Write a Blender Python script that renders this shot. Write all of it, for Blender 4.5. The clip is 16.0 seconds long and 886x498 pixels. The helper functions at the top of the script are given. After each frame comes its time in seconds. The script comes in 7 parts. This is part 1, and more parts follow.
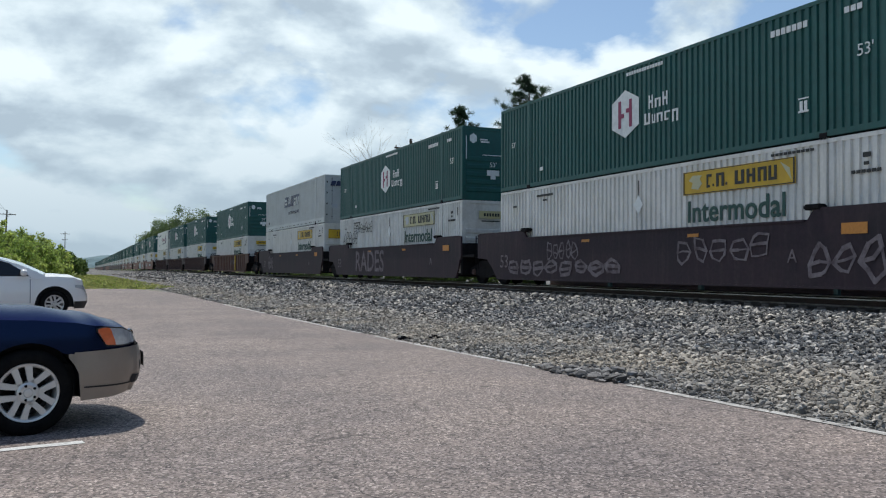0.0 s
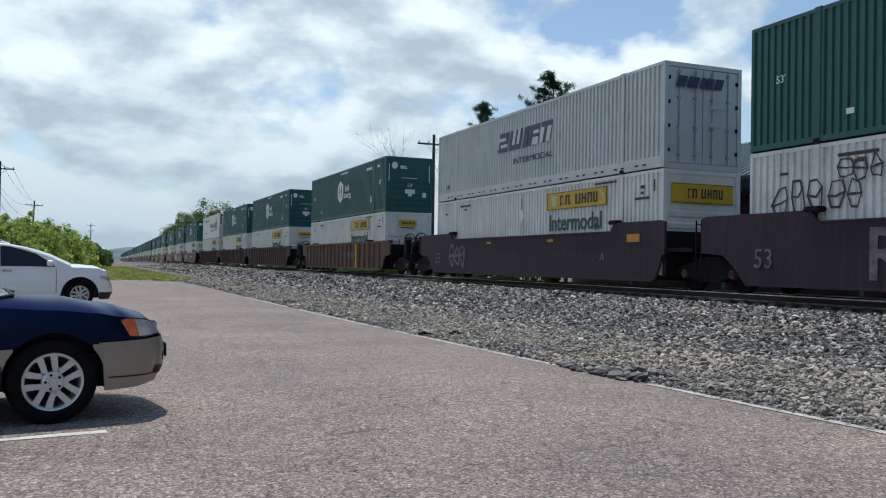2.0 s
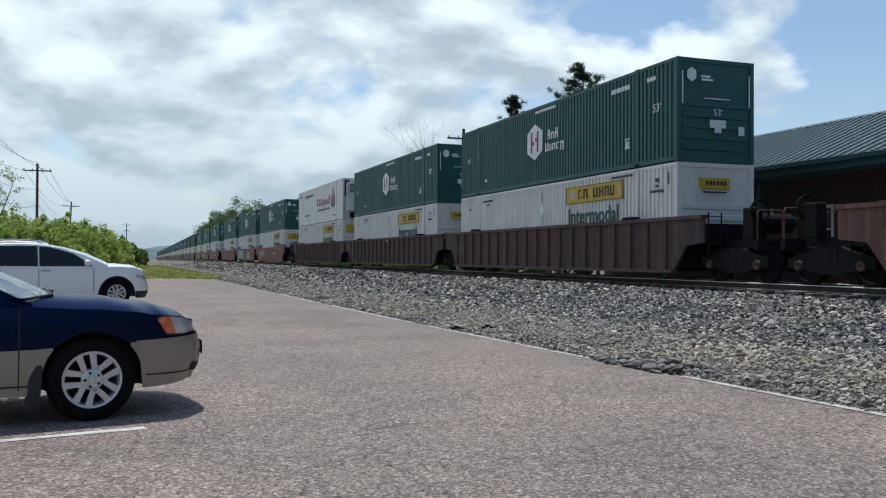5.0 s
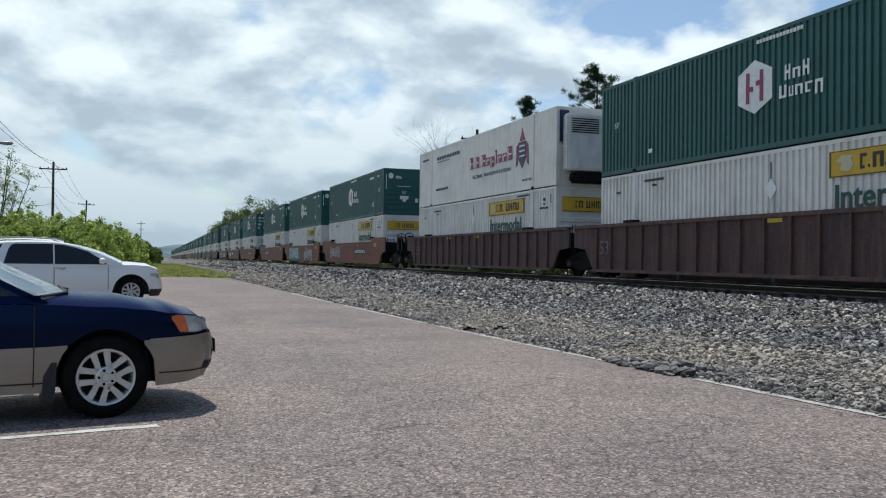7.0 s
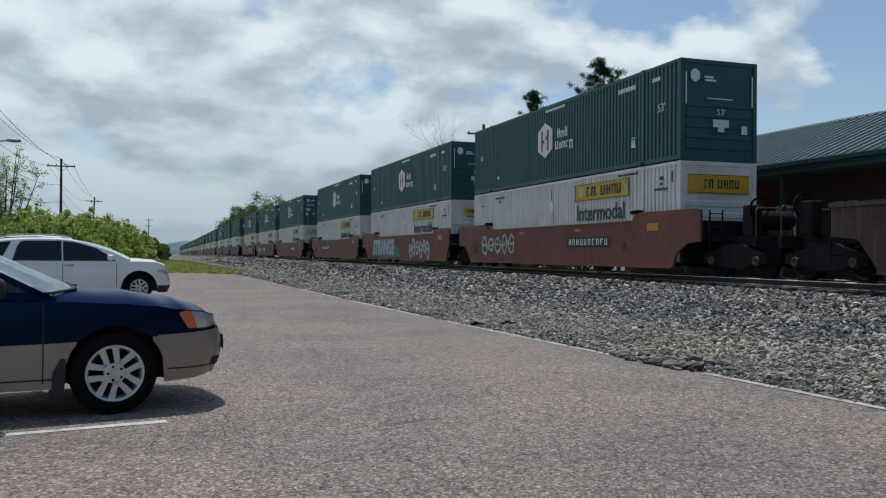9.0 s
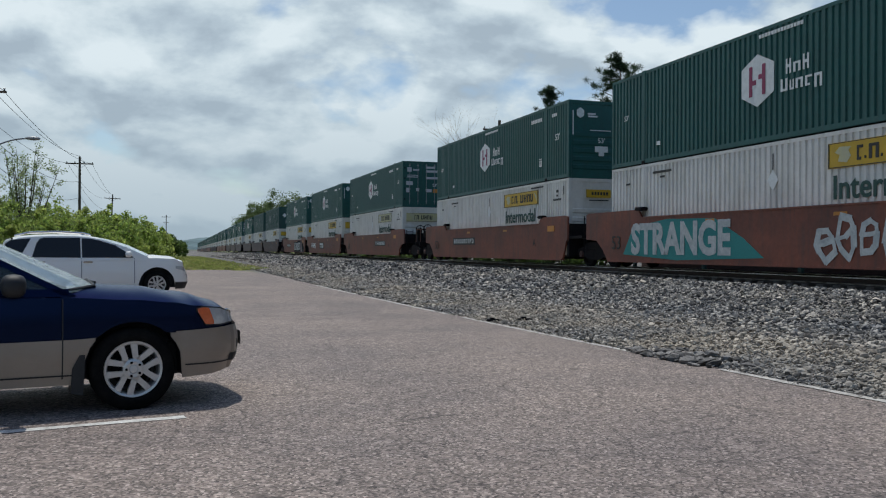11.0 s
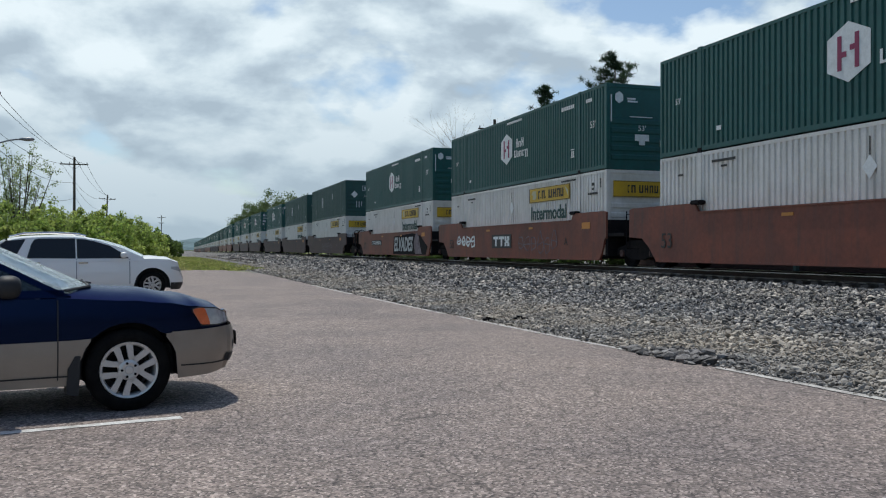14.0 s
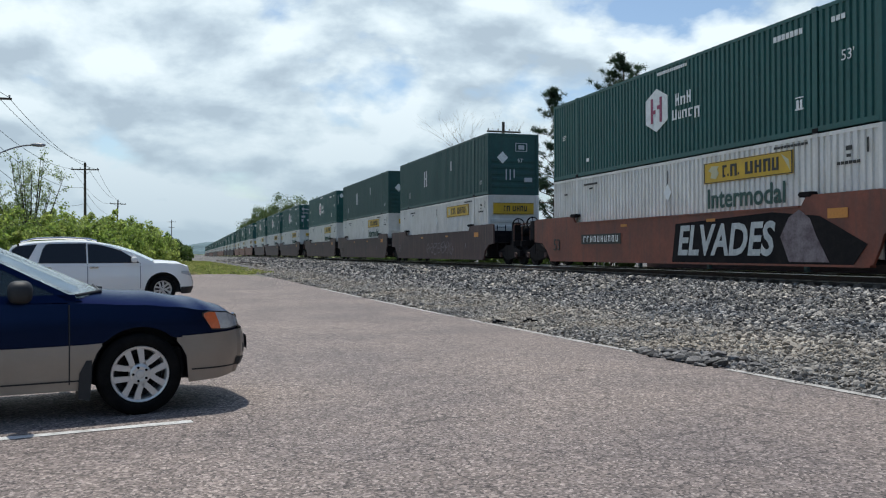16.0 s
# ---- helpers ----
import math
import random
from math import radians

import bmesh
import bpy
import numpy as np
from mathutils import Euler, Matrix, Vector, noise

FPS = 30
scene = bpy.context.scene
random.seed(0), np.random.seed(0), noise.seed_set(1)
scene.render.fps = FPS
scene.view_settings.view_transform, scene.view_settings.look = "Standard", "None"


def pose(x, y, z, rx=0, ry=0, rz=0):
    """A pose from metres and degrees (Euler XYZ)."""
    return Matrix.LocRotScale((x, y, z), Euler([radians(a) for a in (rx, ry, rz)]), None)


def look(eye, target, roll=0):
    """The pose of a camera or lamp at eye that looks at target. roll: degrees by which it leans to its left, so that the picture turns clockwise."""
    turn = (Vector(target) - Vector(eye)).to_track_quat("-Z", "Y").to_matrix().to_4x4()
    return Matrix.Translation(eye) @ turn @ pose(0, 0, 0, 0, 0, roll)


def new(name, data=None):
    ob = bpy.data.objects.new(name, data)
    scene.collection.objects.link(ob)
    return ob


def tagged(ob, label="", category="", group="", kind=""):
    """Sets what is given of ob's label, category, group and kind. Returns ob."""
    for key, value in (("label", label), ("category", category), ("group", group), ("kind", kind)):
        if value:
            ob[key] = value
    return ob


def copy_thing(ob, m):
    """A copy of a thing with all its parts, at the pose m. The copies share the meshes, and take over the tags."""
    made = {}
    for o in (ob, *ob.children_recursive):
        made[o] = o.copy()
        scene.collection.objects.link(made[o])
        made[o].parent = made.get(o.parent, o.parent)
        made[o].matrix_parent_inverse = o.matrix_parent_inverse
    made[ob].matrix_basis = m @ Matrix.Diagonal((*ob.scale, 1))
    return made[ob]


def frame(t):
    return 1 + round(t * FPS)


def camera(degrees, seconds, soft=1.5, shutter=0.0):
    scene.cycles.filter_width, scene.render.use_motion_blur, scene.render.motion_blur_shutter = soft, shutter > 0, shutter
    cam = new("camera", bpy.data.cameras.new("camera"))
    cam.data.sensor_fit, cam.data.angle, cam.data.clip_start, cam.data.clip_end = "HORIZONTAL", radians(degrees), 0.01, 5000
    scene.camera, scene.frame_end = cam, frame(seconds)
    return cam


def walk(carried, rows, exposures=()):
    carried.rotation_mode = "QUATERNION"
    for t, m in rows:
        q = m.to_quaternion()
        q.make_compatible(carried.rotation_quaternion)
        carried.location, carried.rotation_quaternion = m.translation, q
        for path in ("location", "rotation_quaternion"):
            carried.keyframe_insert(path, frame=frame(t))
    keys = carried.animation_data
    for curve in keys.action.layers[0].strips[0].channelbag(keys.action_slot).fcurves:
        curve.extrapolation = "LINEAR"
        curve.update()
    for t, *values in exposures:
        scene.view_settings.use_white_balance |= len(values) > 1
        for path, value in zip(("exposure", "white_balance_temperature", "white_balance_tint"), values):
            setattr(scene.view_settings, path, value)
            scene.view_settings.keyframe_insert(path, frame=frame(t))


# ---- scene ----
# ---------- camera ----------
EYE = 1.24
cam = camera(54.37, 16.0, soft=1.15)
TURNS = [(0.0, -23.74, 1.29, -0.3), (0.5, -23.24, 1.16, -0.26), (1.0, -22.9, 1.01, -0.49), (1.5, -22.57, 1.03, -0.86),
         (2.0, -22.31, 1.0, -1.06), (2.5, -22.21, 0.69, -0.93), (3.0, -21.93, 0.46, -0.49), (3.5, -21.46, 0.39, -0.2),
         (4.0, -21.03, 0.66, -0.16), (6.5, -19.37, 0.51, -0.49), (7.0, -19.38, 0.64, -0.66), (7.5, -19.38, 0.65, -0.55),
         (8.0, -19.28, 0.55, -0.45), (8.5, -19.07, 0.39, -0.32), (9.0, -18.91, 0.31, -0.4), (11.5, -17.68, 0.04, -0.34),
         (12.0, -17.62, 0.27, -0.41), (12.5, -17.94, 0.26, -0.47), (13.0, -18.16, 0.05, -0.22), (13.5, -18.17, -0.05, -0.09),
         (14.0, -18.14, 0.01, -0.07), (14.5, -18.14, 0.19, -0.09), (15.0, -18.01, 0.19, 0.12), (15.5, -17.93, 0.02, 0.27),
         (16.0, -17.52, 0.2, 0.25)]
walk(cam, [(t, pose(0, 0, EYE, 90 + p, r, y)) for t, y, p, r in TURNS],
     [(t, e, 6380, 6) for t, e in ((0.0, 0.1), (7.0, 0.08), (8.8, -0.2), (12.6, -0.2), (14.2, 0.0), (16.0, 0.1))])

# ---------- sun and sky ----------
SUN_WAY = Vector((-0.05, 0.33, 0.93)).normalized()
sun = new("sun", bpy.data.lights.new("sun", "SUN"))
sun.data.energy, sun.data.angle, sun.data.color = 3.1, radians(0.6), (1.0, 0.95, 0.89)
sun.matrix_world = look(SUN_WAY * 100, (0, 0, 0))


def build_world():
    w = bpy.data.worlds.new("sky")
    scene.world = w
    w.use_nodes = True
    n, l = w.node_tree.nodes, w.node_tree.links
    n.clear()
    out, bg = n.new("ShaderNodeOutputWorld"), n.new("ShaderNodeBackground")
    sky = n.new("ShaderNodeTexSky")
    sky.sky_type, sky.sun_disc = "NISHITA", False
    sky.sun_elevation = math.asin(SUN_WAY.z)
    sky.sun_rotation = math.atan2(SUN_WAY.x, SUN_WAY.y)
    sky.air_density, sky.dust_density, sky.ozone_density = 1.0, 1.0, 2.0
    tc = n.new("ShaderNodeTexCoord")
    sep = n.new("ShaderNodeSeparateXYZ")
    l.new(tc.outputs["Generated"], sep.inputs[0])

    def m(op, a, b=None, clamp=False):
        k = n.new("ShaderNodeMath")
        k.operation, k.use_clamp = op, clamp
        for i, v in enumerate((a, b)):
            if v is None:
                continue
            if isinstance(v, (int, float)):
                k.inputs[i].default_value = v
            else:
                l.new(v, k.inputs[i])
        return k.outputs[0]

    up = m("MAXIMUM", sep.outputs[2], 0.0)
    den = m("ADD", up, 0.42)
    comb = n.new("ShaderNodeCombineXYZ")
    l.new(m("DIVIDE", sep.outputs[0], den), comb.inputs[0])
    l.new(m("DIVIDE", sep.outputs[1], den), comb.inputs[1])

    def fbm(offset, scale, detail, rough, warp=0.2, shrink=1.0):
        mp = n.new("ShaderNodeMapping")
        mp.inputs["Scale"].default_value = (shrink, shrink, 1)
        mp.inputs["Location"].default_value = offset
        l.new(comb.outputs[0], mp.inputs[0])
        t = n.new("ShaderNodeTexNoise")
        t.inputs["Scale"].default_value, t.inputs["Detail"].default_value = scale, detail
        t.inputs["Roughness"].default_value = rough
        t.inputs["Distortion"].default_value = warp
        l.new(mp.outputs[0], t.inputs["Vector"])
        return t.outputs[0]

    def ramp(v, *stops):
        r = n.new("ShaderNodeValToRGB")
        e = r.color_ramp.elements
        while len(e) < len(stops):
            e.new(0.5)
        for k, (p, c) in zip(e, stops):
            k.position, k.color = p, (*c, 1)
        l.new(v, r.inputs[0])
        return r.outputs[0]

    # broken cumulus, thick towards the sun's side of the sky and thin on the other
    body = fbm((5.3, 2.9, 0), 3.0, 10, 0.52, 0.12)
    cover = m("ADD", body, m("MULTIPLY", sep.outputs[1], 0.30))
    cover = m("SUBTRACT", cover, m("MULTIPLY", m("MAXIMUM", sep.outputs[0], 0.0), 0.205))
    cover = m("SUBTRACT", cover, m("MULTIPLY", up, 0.27))
    mask = ramp(cover, (0.545, (0, 0, 0)), (0.585, (0.55, 0.55, 0.55)), (0.63, (1, 1, 1)))
    # heaps are bright where they thin out upwards and grey on their undersides
    higher = fbm((5.3, 2.9, 0), 3.0, 10, 0.52, 0.12, 0.955)
    relief = m("MULTIPLY", m("SUBTRACT", body, higher), 1.9)
    thick = m("ADD", m("MULTIPLY", body, 0.55), m("MULTIPLY", fbm((7.7, 4.2, 3.0), 4.6, 8, 0.55, 0.2), 0.55))
    shade = ramp(m("SUBTRACT", thick, relief), (0.42, (0.90, 0.985, 1.05)), (0.54, (0.74, 0.84, 0.92)), (0.63, (0.59, 0.69, 0.79)), (0.74, (0.47, 0.56, 0.66)))
    low = n.new("ShaderNodeMix")
    low.data_type = "RGBA"
    l.new(ramp(up, (0.0, (0.85, 0.85, 0.85)), (0.20, (0, 0, 0))), low.inputs[0])
    l.new(shade, low.inputs[6])
    low.inputs[7].default_value = (0.43, 0.53, 0.62, 1)
    sc = n.new("ShaderNodeVectorMath")
    sc.operation = "SCALE"
    l.new(sky.outputs[0], sc.inputs[0])
    sc.inputs["Scale"].default_value = 0.13
    mix = n.new("ShaderNodeMix")
    mix.data_type = "RGBA"
    l.new(mask, mix.inputs[0])
    l.new(sc.outputs[0], mix.inputs[6])
    l.new(low.outputs[2], mix.inputs[7])
    l.new(mix.outputs[2], bg.inputs[0])
    bg.inputs[1].default_value = 0.95
    l.new(bg.outputs[0], out.inputs[0])


build_world()


# ---------- materials ----------
def surface(name, color, rough=0.6, metal=0.0, second=None, mix_scale=3.0, mix_lo=0.4, mix_hi=0.7, grain=40.0, grain_amt=0.12,
            bump=0.0, bump_scale=60.0, island=0.0, random_ob=0.0, transmission=0.0, coat=0.0, streak=None, emit=0.0):
    """A paint or mineral surface: base colour, a second colour in blotches, fine grain, relief."""
    mt = bpy.data.materials.new(name)
    mt.use_nodes = True
    n, l = mt.node_tree.nodes, mt.node_tree.links
    b = n["Principled BSDF"]
    b.inputs["Roughness"].default_value, b.inputs["Metallic"].default_value = rough, metal
    b.inputs["Transmission Weight"].default_value, b.inputs["Coat Weight"].default_value = transmission, coat
    b.inputs["Coat Roughness"].default_value = 0.05
    tc = n.new("ShaderNodeTexCoord")
    col = n.new("ShaderNodeRGB")
    col.outputs[0].default_value = (*color, 1)
    cur = col.outputs[0]

    def noise_tex(scale, detail=5, stretch=(1, 1, 1)):
        mp = n.new("ShaderNodeMapping")
        mp.inputs["Scale"].default_value = stretch
        l.new(tc.outputs["Object"], mp.inputs[0])
        t = n.new("ShaderNodeTexNoise")
        t.inputs["Scale"].default_value, t.inputs["Detail"].default_value, t.inputs["Roughness"].default_value = scale, detail, 0.62
        l.new(mp.outputs[0], t.inputs["Vector"])
        return t.outputs[0]

    def blend(fac, a, c, mode="MIX"):
        k = n.new("ShaderNodeMix")
        k.data_type, k.blend_type = "RGBA", mode
        for sock, v in ((k.inputs[0], fac), (k.inputs[6], a), (k.inputs[7], c)):
            if isinstance(v, tuple):
                sock.default_value = (*v, 1)
            elif isinstance(v, float):
                sock.default_value = v
            else:
                l.new(v, sock)
        return k.outputs[2]

    def spread(v, lo, hi, a=0.0, c=1.0):
        k = n.new("ShaderNodeMapRange")
        l.new(v, k.inputs[0])
        for i, x in enumerate((lo, hi, a, c)):
            k.inputs[i + 1].default_value = x
        return k.outputs[0]

    if second:
        cur = blend(spread(noise_tex(mix_scale), mix_lo, mix_hi), cur, second)
    if streak:
        cur = blend(spread(noise_tex(2.2, 4, (1, 3.0, 0.22)), 0.5, 0.78, 0, 0.75), cur, streak)
    if grain_amt:
        g = spread(noise_tex(grain, 3), 0.3, 0.7, 1 - grain_amt, 1 + grain_amt)
        k = n.new("ShaderNodeVectorMath")
        k.operation = "SCALE"
        l.new(cur, k.inputs[0])
        l.new(g, k.inputs["Scale"])
        cur = k.outputs[0]
    for amt, node, sock in ((island, "ShaderNodeNewGeometry", "Random Per Island"), (random_ob, "ShaderNodeObjectInfo", "Random")):
        if amt:
            r = n.new(node)
            k = n.new("ShaderNodeVectorMath")
            k.operation = "SCALE"
            l.new(cur, k.inputs[0])
            l.new(spread(r.outputs[sock], 0, 1, 1 - amt, 1 + amt), k.inputs["Scale"])
            cur = k.outputs[0]
    l.new(cur, b.inputs["Base Color"])
    if bump:
        bp = n.new("ShaderNodeBump")
        bp.inputs["Strength"].default_value, bp.inputs["Distance"].default_value = bump, 0.02
        l.new(noise_tex(bump_scale, 4), bp.inputs["Height"])
        l.new(bp.outputs[0], b.inputs["Normal"])
    return mt


M = {}


def asphalt_material():
    mt = bpy.data.materials.new("asphalt")
    mt.use_nodes = True
    n, l = mt.node_tree.nodes, mt.node_tree.links
    b = n["Principled BSDF"]
    b.inputs["Roughness"].default_value = 0.85
    tc = n.new("ShaderNodeTexCoord")

    def tex(kind, **kw):
        t = n.new(kind)
        for k, v in kw.items():
            if k == "feature":
                t.feature = v
            else:
                t.inputs[k].default_value = v
        l.new(tc.outputs["Object"], t.inputs["Vector"])
        return t

    def ramp(v, *stops):
        r = n.new("ShaderNodeValToRGB")
        e = r.color_ramp.elements
        while len(e) < len(stops):
            e.new(0.5)
        for k, (p, c) in zip(e, stops):
            k.position, k.color = p, (*c, 1)
        l.new(v, r.inputs[0])
        return r.outputs[0]

    def mul(a, c, f=1.0):
        k = n.new("ShaderNodeMix")
        k.data_type, k.blend_type = "RGBA", "MULTIPLY"
        k.inputs[0].default_value = f
        l.new(a, k.inputs[6])
        l.new(c, k.inputs[7])
        return k.outputs[2]

    chips = tex("ShaderNodeTexVoronoi", Scale=62.0)
    base = ramp(chips.outputs["Color"], (0.0, (0.041, 0.034, 0.031)), (0.35, (0.168, 0.139, 0.123)), (0.7, (0.295, 0.246, 0.219)), (1.0, (0.57, 0.49, 0.445)))
    mott = tex("ShaderNodeTexNoise", Scale=15.0, Detail=6.0, Roughness=0.65)
    big = tex("ShaderNodeTexNoise", Scale=0.35, Detail=5.0, Roughness=0.6)
    warp = tex("ShaderNodeTexNoise", Scale=1.6, Detail=5.0)
    cur = mul(base, ramp(mott.outputs[0], (0.3, (0.66, 0.66, 0.68)), (0.7, (1.22, 1.20, 1.18))))
    cur = mul(cur, ramp(big.outputs[0], (0.35, (0.80, 0.80, 0.82)), (0.65, (1.16, 1.13, 1.09))))
    add = n.new("ShaderNodeVectorMath")
    add.operation = "MULTIPLY_ADD"
    l.new(warp.outputs["Color"], add.inputs[0])
    add.inputs[1].default_value = (0.55, 0.55, 0.0)
    l.new(tc.outputs["Object"], add.inputs[2])
    for scale, width, dark in ((4.6, 0.030, 0.52), (1.1, 0.009, 0.45)):
        v = n.new("ShaderNodeTexVoronoi")
        v.feature = "DISTANCE_TO_EDGE"
        v.inputs["Scale"].default_value = scale
        l.new(add.outputs[0], v.inputs["Vector"])
        cur = mul(cur, ramp(v.outputs["Distance"], (0.0, (dark, dark, dark)), (width, (1, 1, 1))))
    l.new(cur, b.inputs["Base Color"])
    bp = n.new("ShaderNodeBump")
    bp.inputs["Strength"].default_value, bp.inputs["Distance"].default_value = 0.7, 0.006
    l.new(chips.outputs["Distance"], bp.inputs["Height"])
    l.new(bp.outputs[0], b.inputs["Normal"])
    return mt


def ground_material():
    """Gravel along the track, grass elsewhere."""
    mt = bpy.data.materials.new("ground")
    mt.use_nodes = True
    n, l = mt.node_tree.nodes, mt.node_tree.links
    b = n["Principled BSDF"]
    b.inputs["Roughness"].default_value = 0.95
    tc = n.new("ShaderNodeTexCoord")
    sep = n.new("ShaderNodeSeparateXYZ")
    l.new(tc.outputs["Object"], sep.inputs[0])

    def tex(kind, **kw):
        t = n.new(kind)
        for k, v in kw.items():
            t.inputs[k].default_value = v
        l.new(tc.outputs["Object"], t.inputs["Vector"])
        return t

    def ramp(v, *stops):
        r = n.new("ShaderNodeValToRGB")
        e = r.color_ramp.elements
        while len(e) < len(stops):
            e.new(0.5)
        for k, (p, c) in zip(e, stops):
            k.position, k.color = p, (*c, 1)
        l.new(v, r.inputs[0])
        return r.outputs[0]

    def mixc(f, a, c):
        k = n.new("ShaderNodeMix")
        k.data_type = "RGBA"
        l.new(f, k.inputs[0])
        l.new(a, k.inputs[6])
        l.new(c, k.inputs[7])
        return k.outputs[2]

    def rng(v, lo, hi):
        k = n.new("ShaderNodeMapRange")
        l.new(v, k.inputs[0])
        k.inputs[1].default_value, k.inputs[2].default_value = lo, hi
        return k.outputs[0]

    vor = tex("ShaderNodeTexVoronoi", Scale=14.0)
    gravel = ramp(vor.outputs["Color"], (0.0, (0.035, 0.034, 0.035)), (0.5, (0.13, 0.125, 0.118)), (1.0, (0.34, 0.32, 0.29)))
    ns = tex("ShaderNodeTexNoise", Scale=0.6, Detail=8.0, Roughness=0.7)
    grass = ramp(ns.outputs[0], (0.3, (0.13, 0.17, 0.045)), (0.5, (0.22, 0.25, 0.075)), (0.7, (0.33, 0.30, 0.14)))
    wob = tex("ShaderNodeTexNoise", Scale=0.5, Detail=5.0)
    xx = n.new("ShaderNodeMath")
    xx.operation = "MULTIPLY_ADD"
    l.new(wob.outputs[0], xx.inputs[0])
    xx.inputs[1].default_value = 2.4
    l.new(sep.outputs[0], xx.inputs[2])
    a = n.new("ShaderNodeMath")
    a.operation = "MULTIPLY"
    l.new(rng(xx.outputs[0], 6.0, 6.9), a.inputs[0])
    l.new(rng(xx.outputs[0], 46.5, 45.5), a.inputs[1])
    l.new(mixc(a.outputs[0], grass, gravel), b.inputs["Base Color"])
    bp = n.new("ShaderNodeBump")
    bp.inputs["Strength"].default_value, bp.inputs["Distance"].default_value = 1.0, 0.06
    l.new(vor.outputs["Distance"], bp.inputs["Height"])
    l.new(bp.outputs[0], b.inputs["Normal"])
    return mt


def stone_material():
    mt = bpy.data.materials.new("ballast_stone")
    mt.use_nodes = True
    n, l = mt.node_tree.nodes, mt.node_tree.links
    b = n["Principled BSDF"]
    b.inputs["Roughness"].default_value = 0.85
    g = n.new("ShaderNodeNewGeometry")
    r = n.new("ShaderNodeValToRGB")
    e = r.color_ramp.elements
    stops = ((0.0, (0.022, 0.023, 0.025)), (0.28, (0.085, 0.088, 0.095)), (0.55, (0.21, 0.21, 0.212)), (0.78, (0.34, 0.333, 0.32)), (1.0, (0.58, 0.56, 0.53)))
    while len(e) < len(stops):
        e.new(0.5)
    for k, (p, c) in zip(e, stops):
        k.position, k.color = p, (*c, 1)
    l.new(g.outputs["Random Per Island"], r.inputs[0])
    tc = n.new("ShaderNodeTexCoord")
    t = n.new("ShaderNodeTexNoise")
    t.inputs["Scale"].default_value, t.inputs["Detail"].default_value = 0.45, 4
    l.new(tc.outputs["Object"], t.inputs["Vector"])
    r2 = n.new("ShaderNodeValToRGB")
    r2.color_ramp.elements[0].position, r2.color_ramp.elements[0].color = 0.38, (0.86, 0.85, 0.84, 1)
    r2.color_ramp.elements[1].position, r2.color_ramp.elements[1].color = 0.62, (1.16, 1.08, 0.97, 1)
    l.new(t.outputs[0], r2.inputs[0])
    # tan dust trodden into the stones along the foot of the slope
    sep = n.new("ShaderNodeSeparateXYZ")
    l.new(tc.outputs["Object"], sep.inputs[0])
    wob = n.new("ShaderNodeMath")
    wob.operation = "MULTIPLY_ADD"
    l.new(t.outputs[0], wob.inputs[0])
    wob.inputs[1].default_value = 3.2
    l.new(sep.outputs[0], wob.inputs[2])
    dust = n.new("ShaderNodeValToRGB")
    e = dust.color_ramp.elements
    while len(e) < 4:
        e.new(0.5)
    for q, (p, c) in zip(e, ((0.38, 0.30), (0.42, 0.55), (0.47, 0.48), (0.56, 0.0))):
        q.position, q.color = p, (c, c, c, 1)
    span = n.new("ShaderNodeMath")
    span.operation = "MULTIPLY"
    l.new(wob.outputs[0], span.inputs[0])
    span.inputs[1].default_value = 0.05
    l.new(span.outputs[0], dust.inputs[0])
    tan = n.new("ShaderNodeMix")
    tan.data_type = "RGBA"
    l.new(dust.outputs[0], tan.inputs[0])
    l.new(r.outputs[0], tan.inputs[6])
    tan.inputs[7].default_value = (0.40, 0.36, 0.30, 1)
    k = n.new("ShaderNodeMix")
    k.data_type, k.blend_type = "RGBA", "MULTIPLY"
    k.inputs[0].default_value = 1.0
    l.new(tan.outputs[2], k.inputs[6])
    l.new(r2.outputs[0], k.inputs[7])
    l.new(k.outputs[2], b.inputs["Base Color"])
    return mt


M["asphalt"], M["ground"], M["stone"] = asphalt_material(), ground_material(), stone_material()
M["green"] = surface("green_container_paint", (0.003, 0.070, 0.062), 0.5, second=(0.007, 0.084, 0.076), mix_scale=0.7, grain=8, grain_amt=0.12, streak=(0.014, 0.058, 0.052))
M["dark_green"] = surface("dark_green_container_paint", (0.010, 0.060, 0.055), 0.55, second=(0.02, 0.075, 0.066), mix_scale=0.8, grain=8, streak=(0.028, 0.05, 0.045))
M["white"] = surface("white_container_paint", (0.70, 0.68, 0.64), 0.5, second=(0.58, 0.56, 0.51), mix_scale=0.8, grain=14, grain_amt=0.05, streak=(0.44, 0.42, 0.37))
M["dirty_white"] = surface("dirty_white_container_paint", (0.66, 0.66, 0.63), 0.6, second=(0.50, 0.49, 0.46), mix_scale=0.9, grain=14, grain_amt=0.08, streak=(0.36, 0.34, 0.31))
M["silver_white"] = surface("pale_grey_container_paint", (0.50, 0.515, 0.505), 0.45, second=(0.42, 0.43, 0.415), mix_scale=0.8, grain=12, grain_amt=0.05, streak=(0.42, 0.41, 0.38))
M["maroon"] = surface("maroon_car_paint", (0.026, 0.011, 0.018), 0.75, second=(0.016, 0.009, 0.014), mix_scale=1.1, grain=10, grain_amt=0.25, streak=(0.045, 0.026, 0.029))
M["terracotta"] = surface("terracotta_car_paint", (0.185, 0.050, 0.027), 0.6, second=(0.118, 0.038, 0.025), mix_scale=0.9, grain=9, grain_amt=0.15, streak=(0.062, 0.040, 0.034))
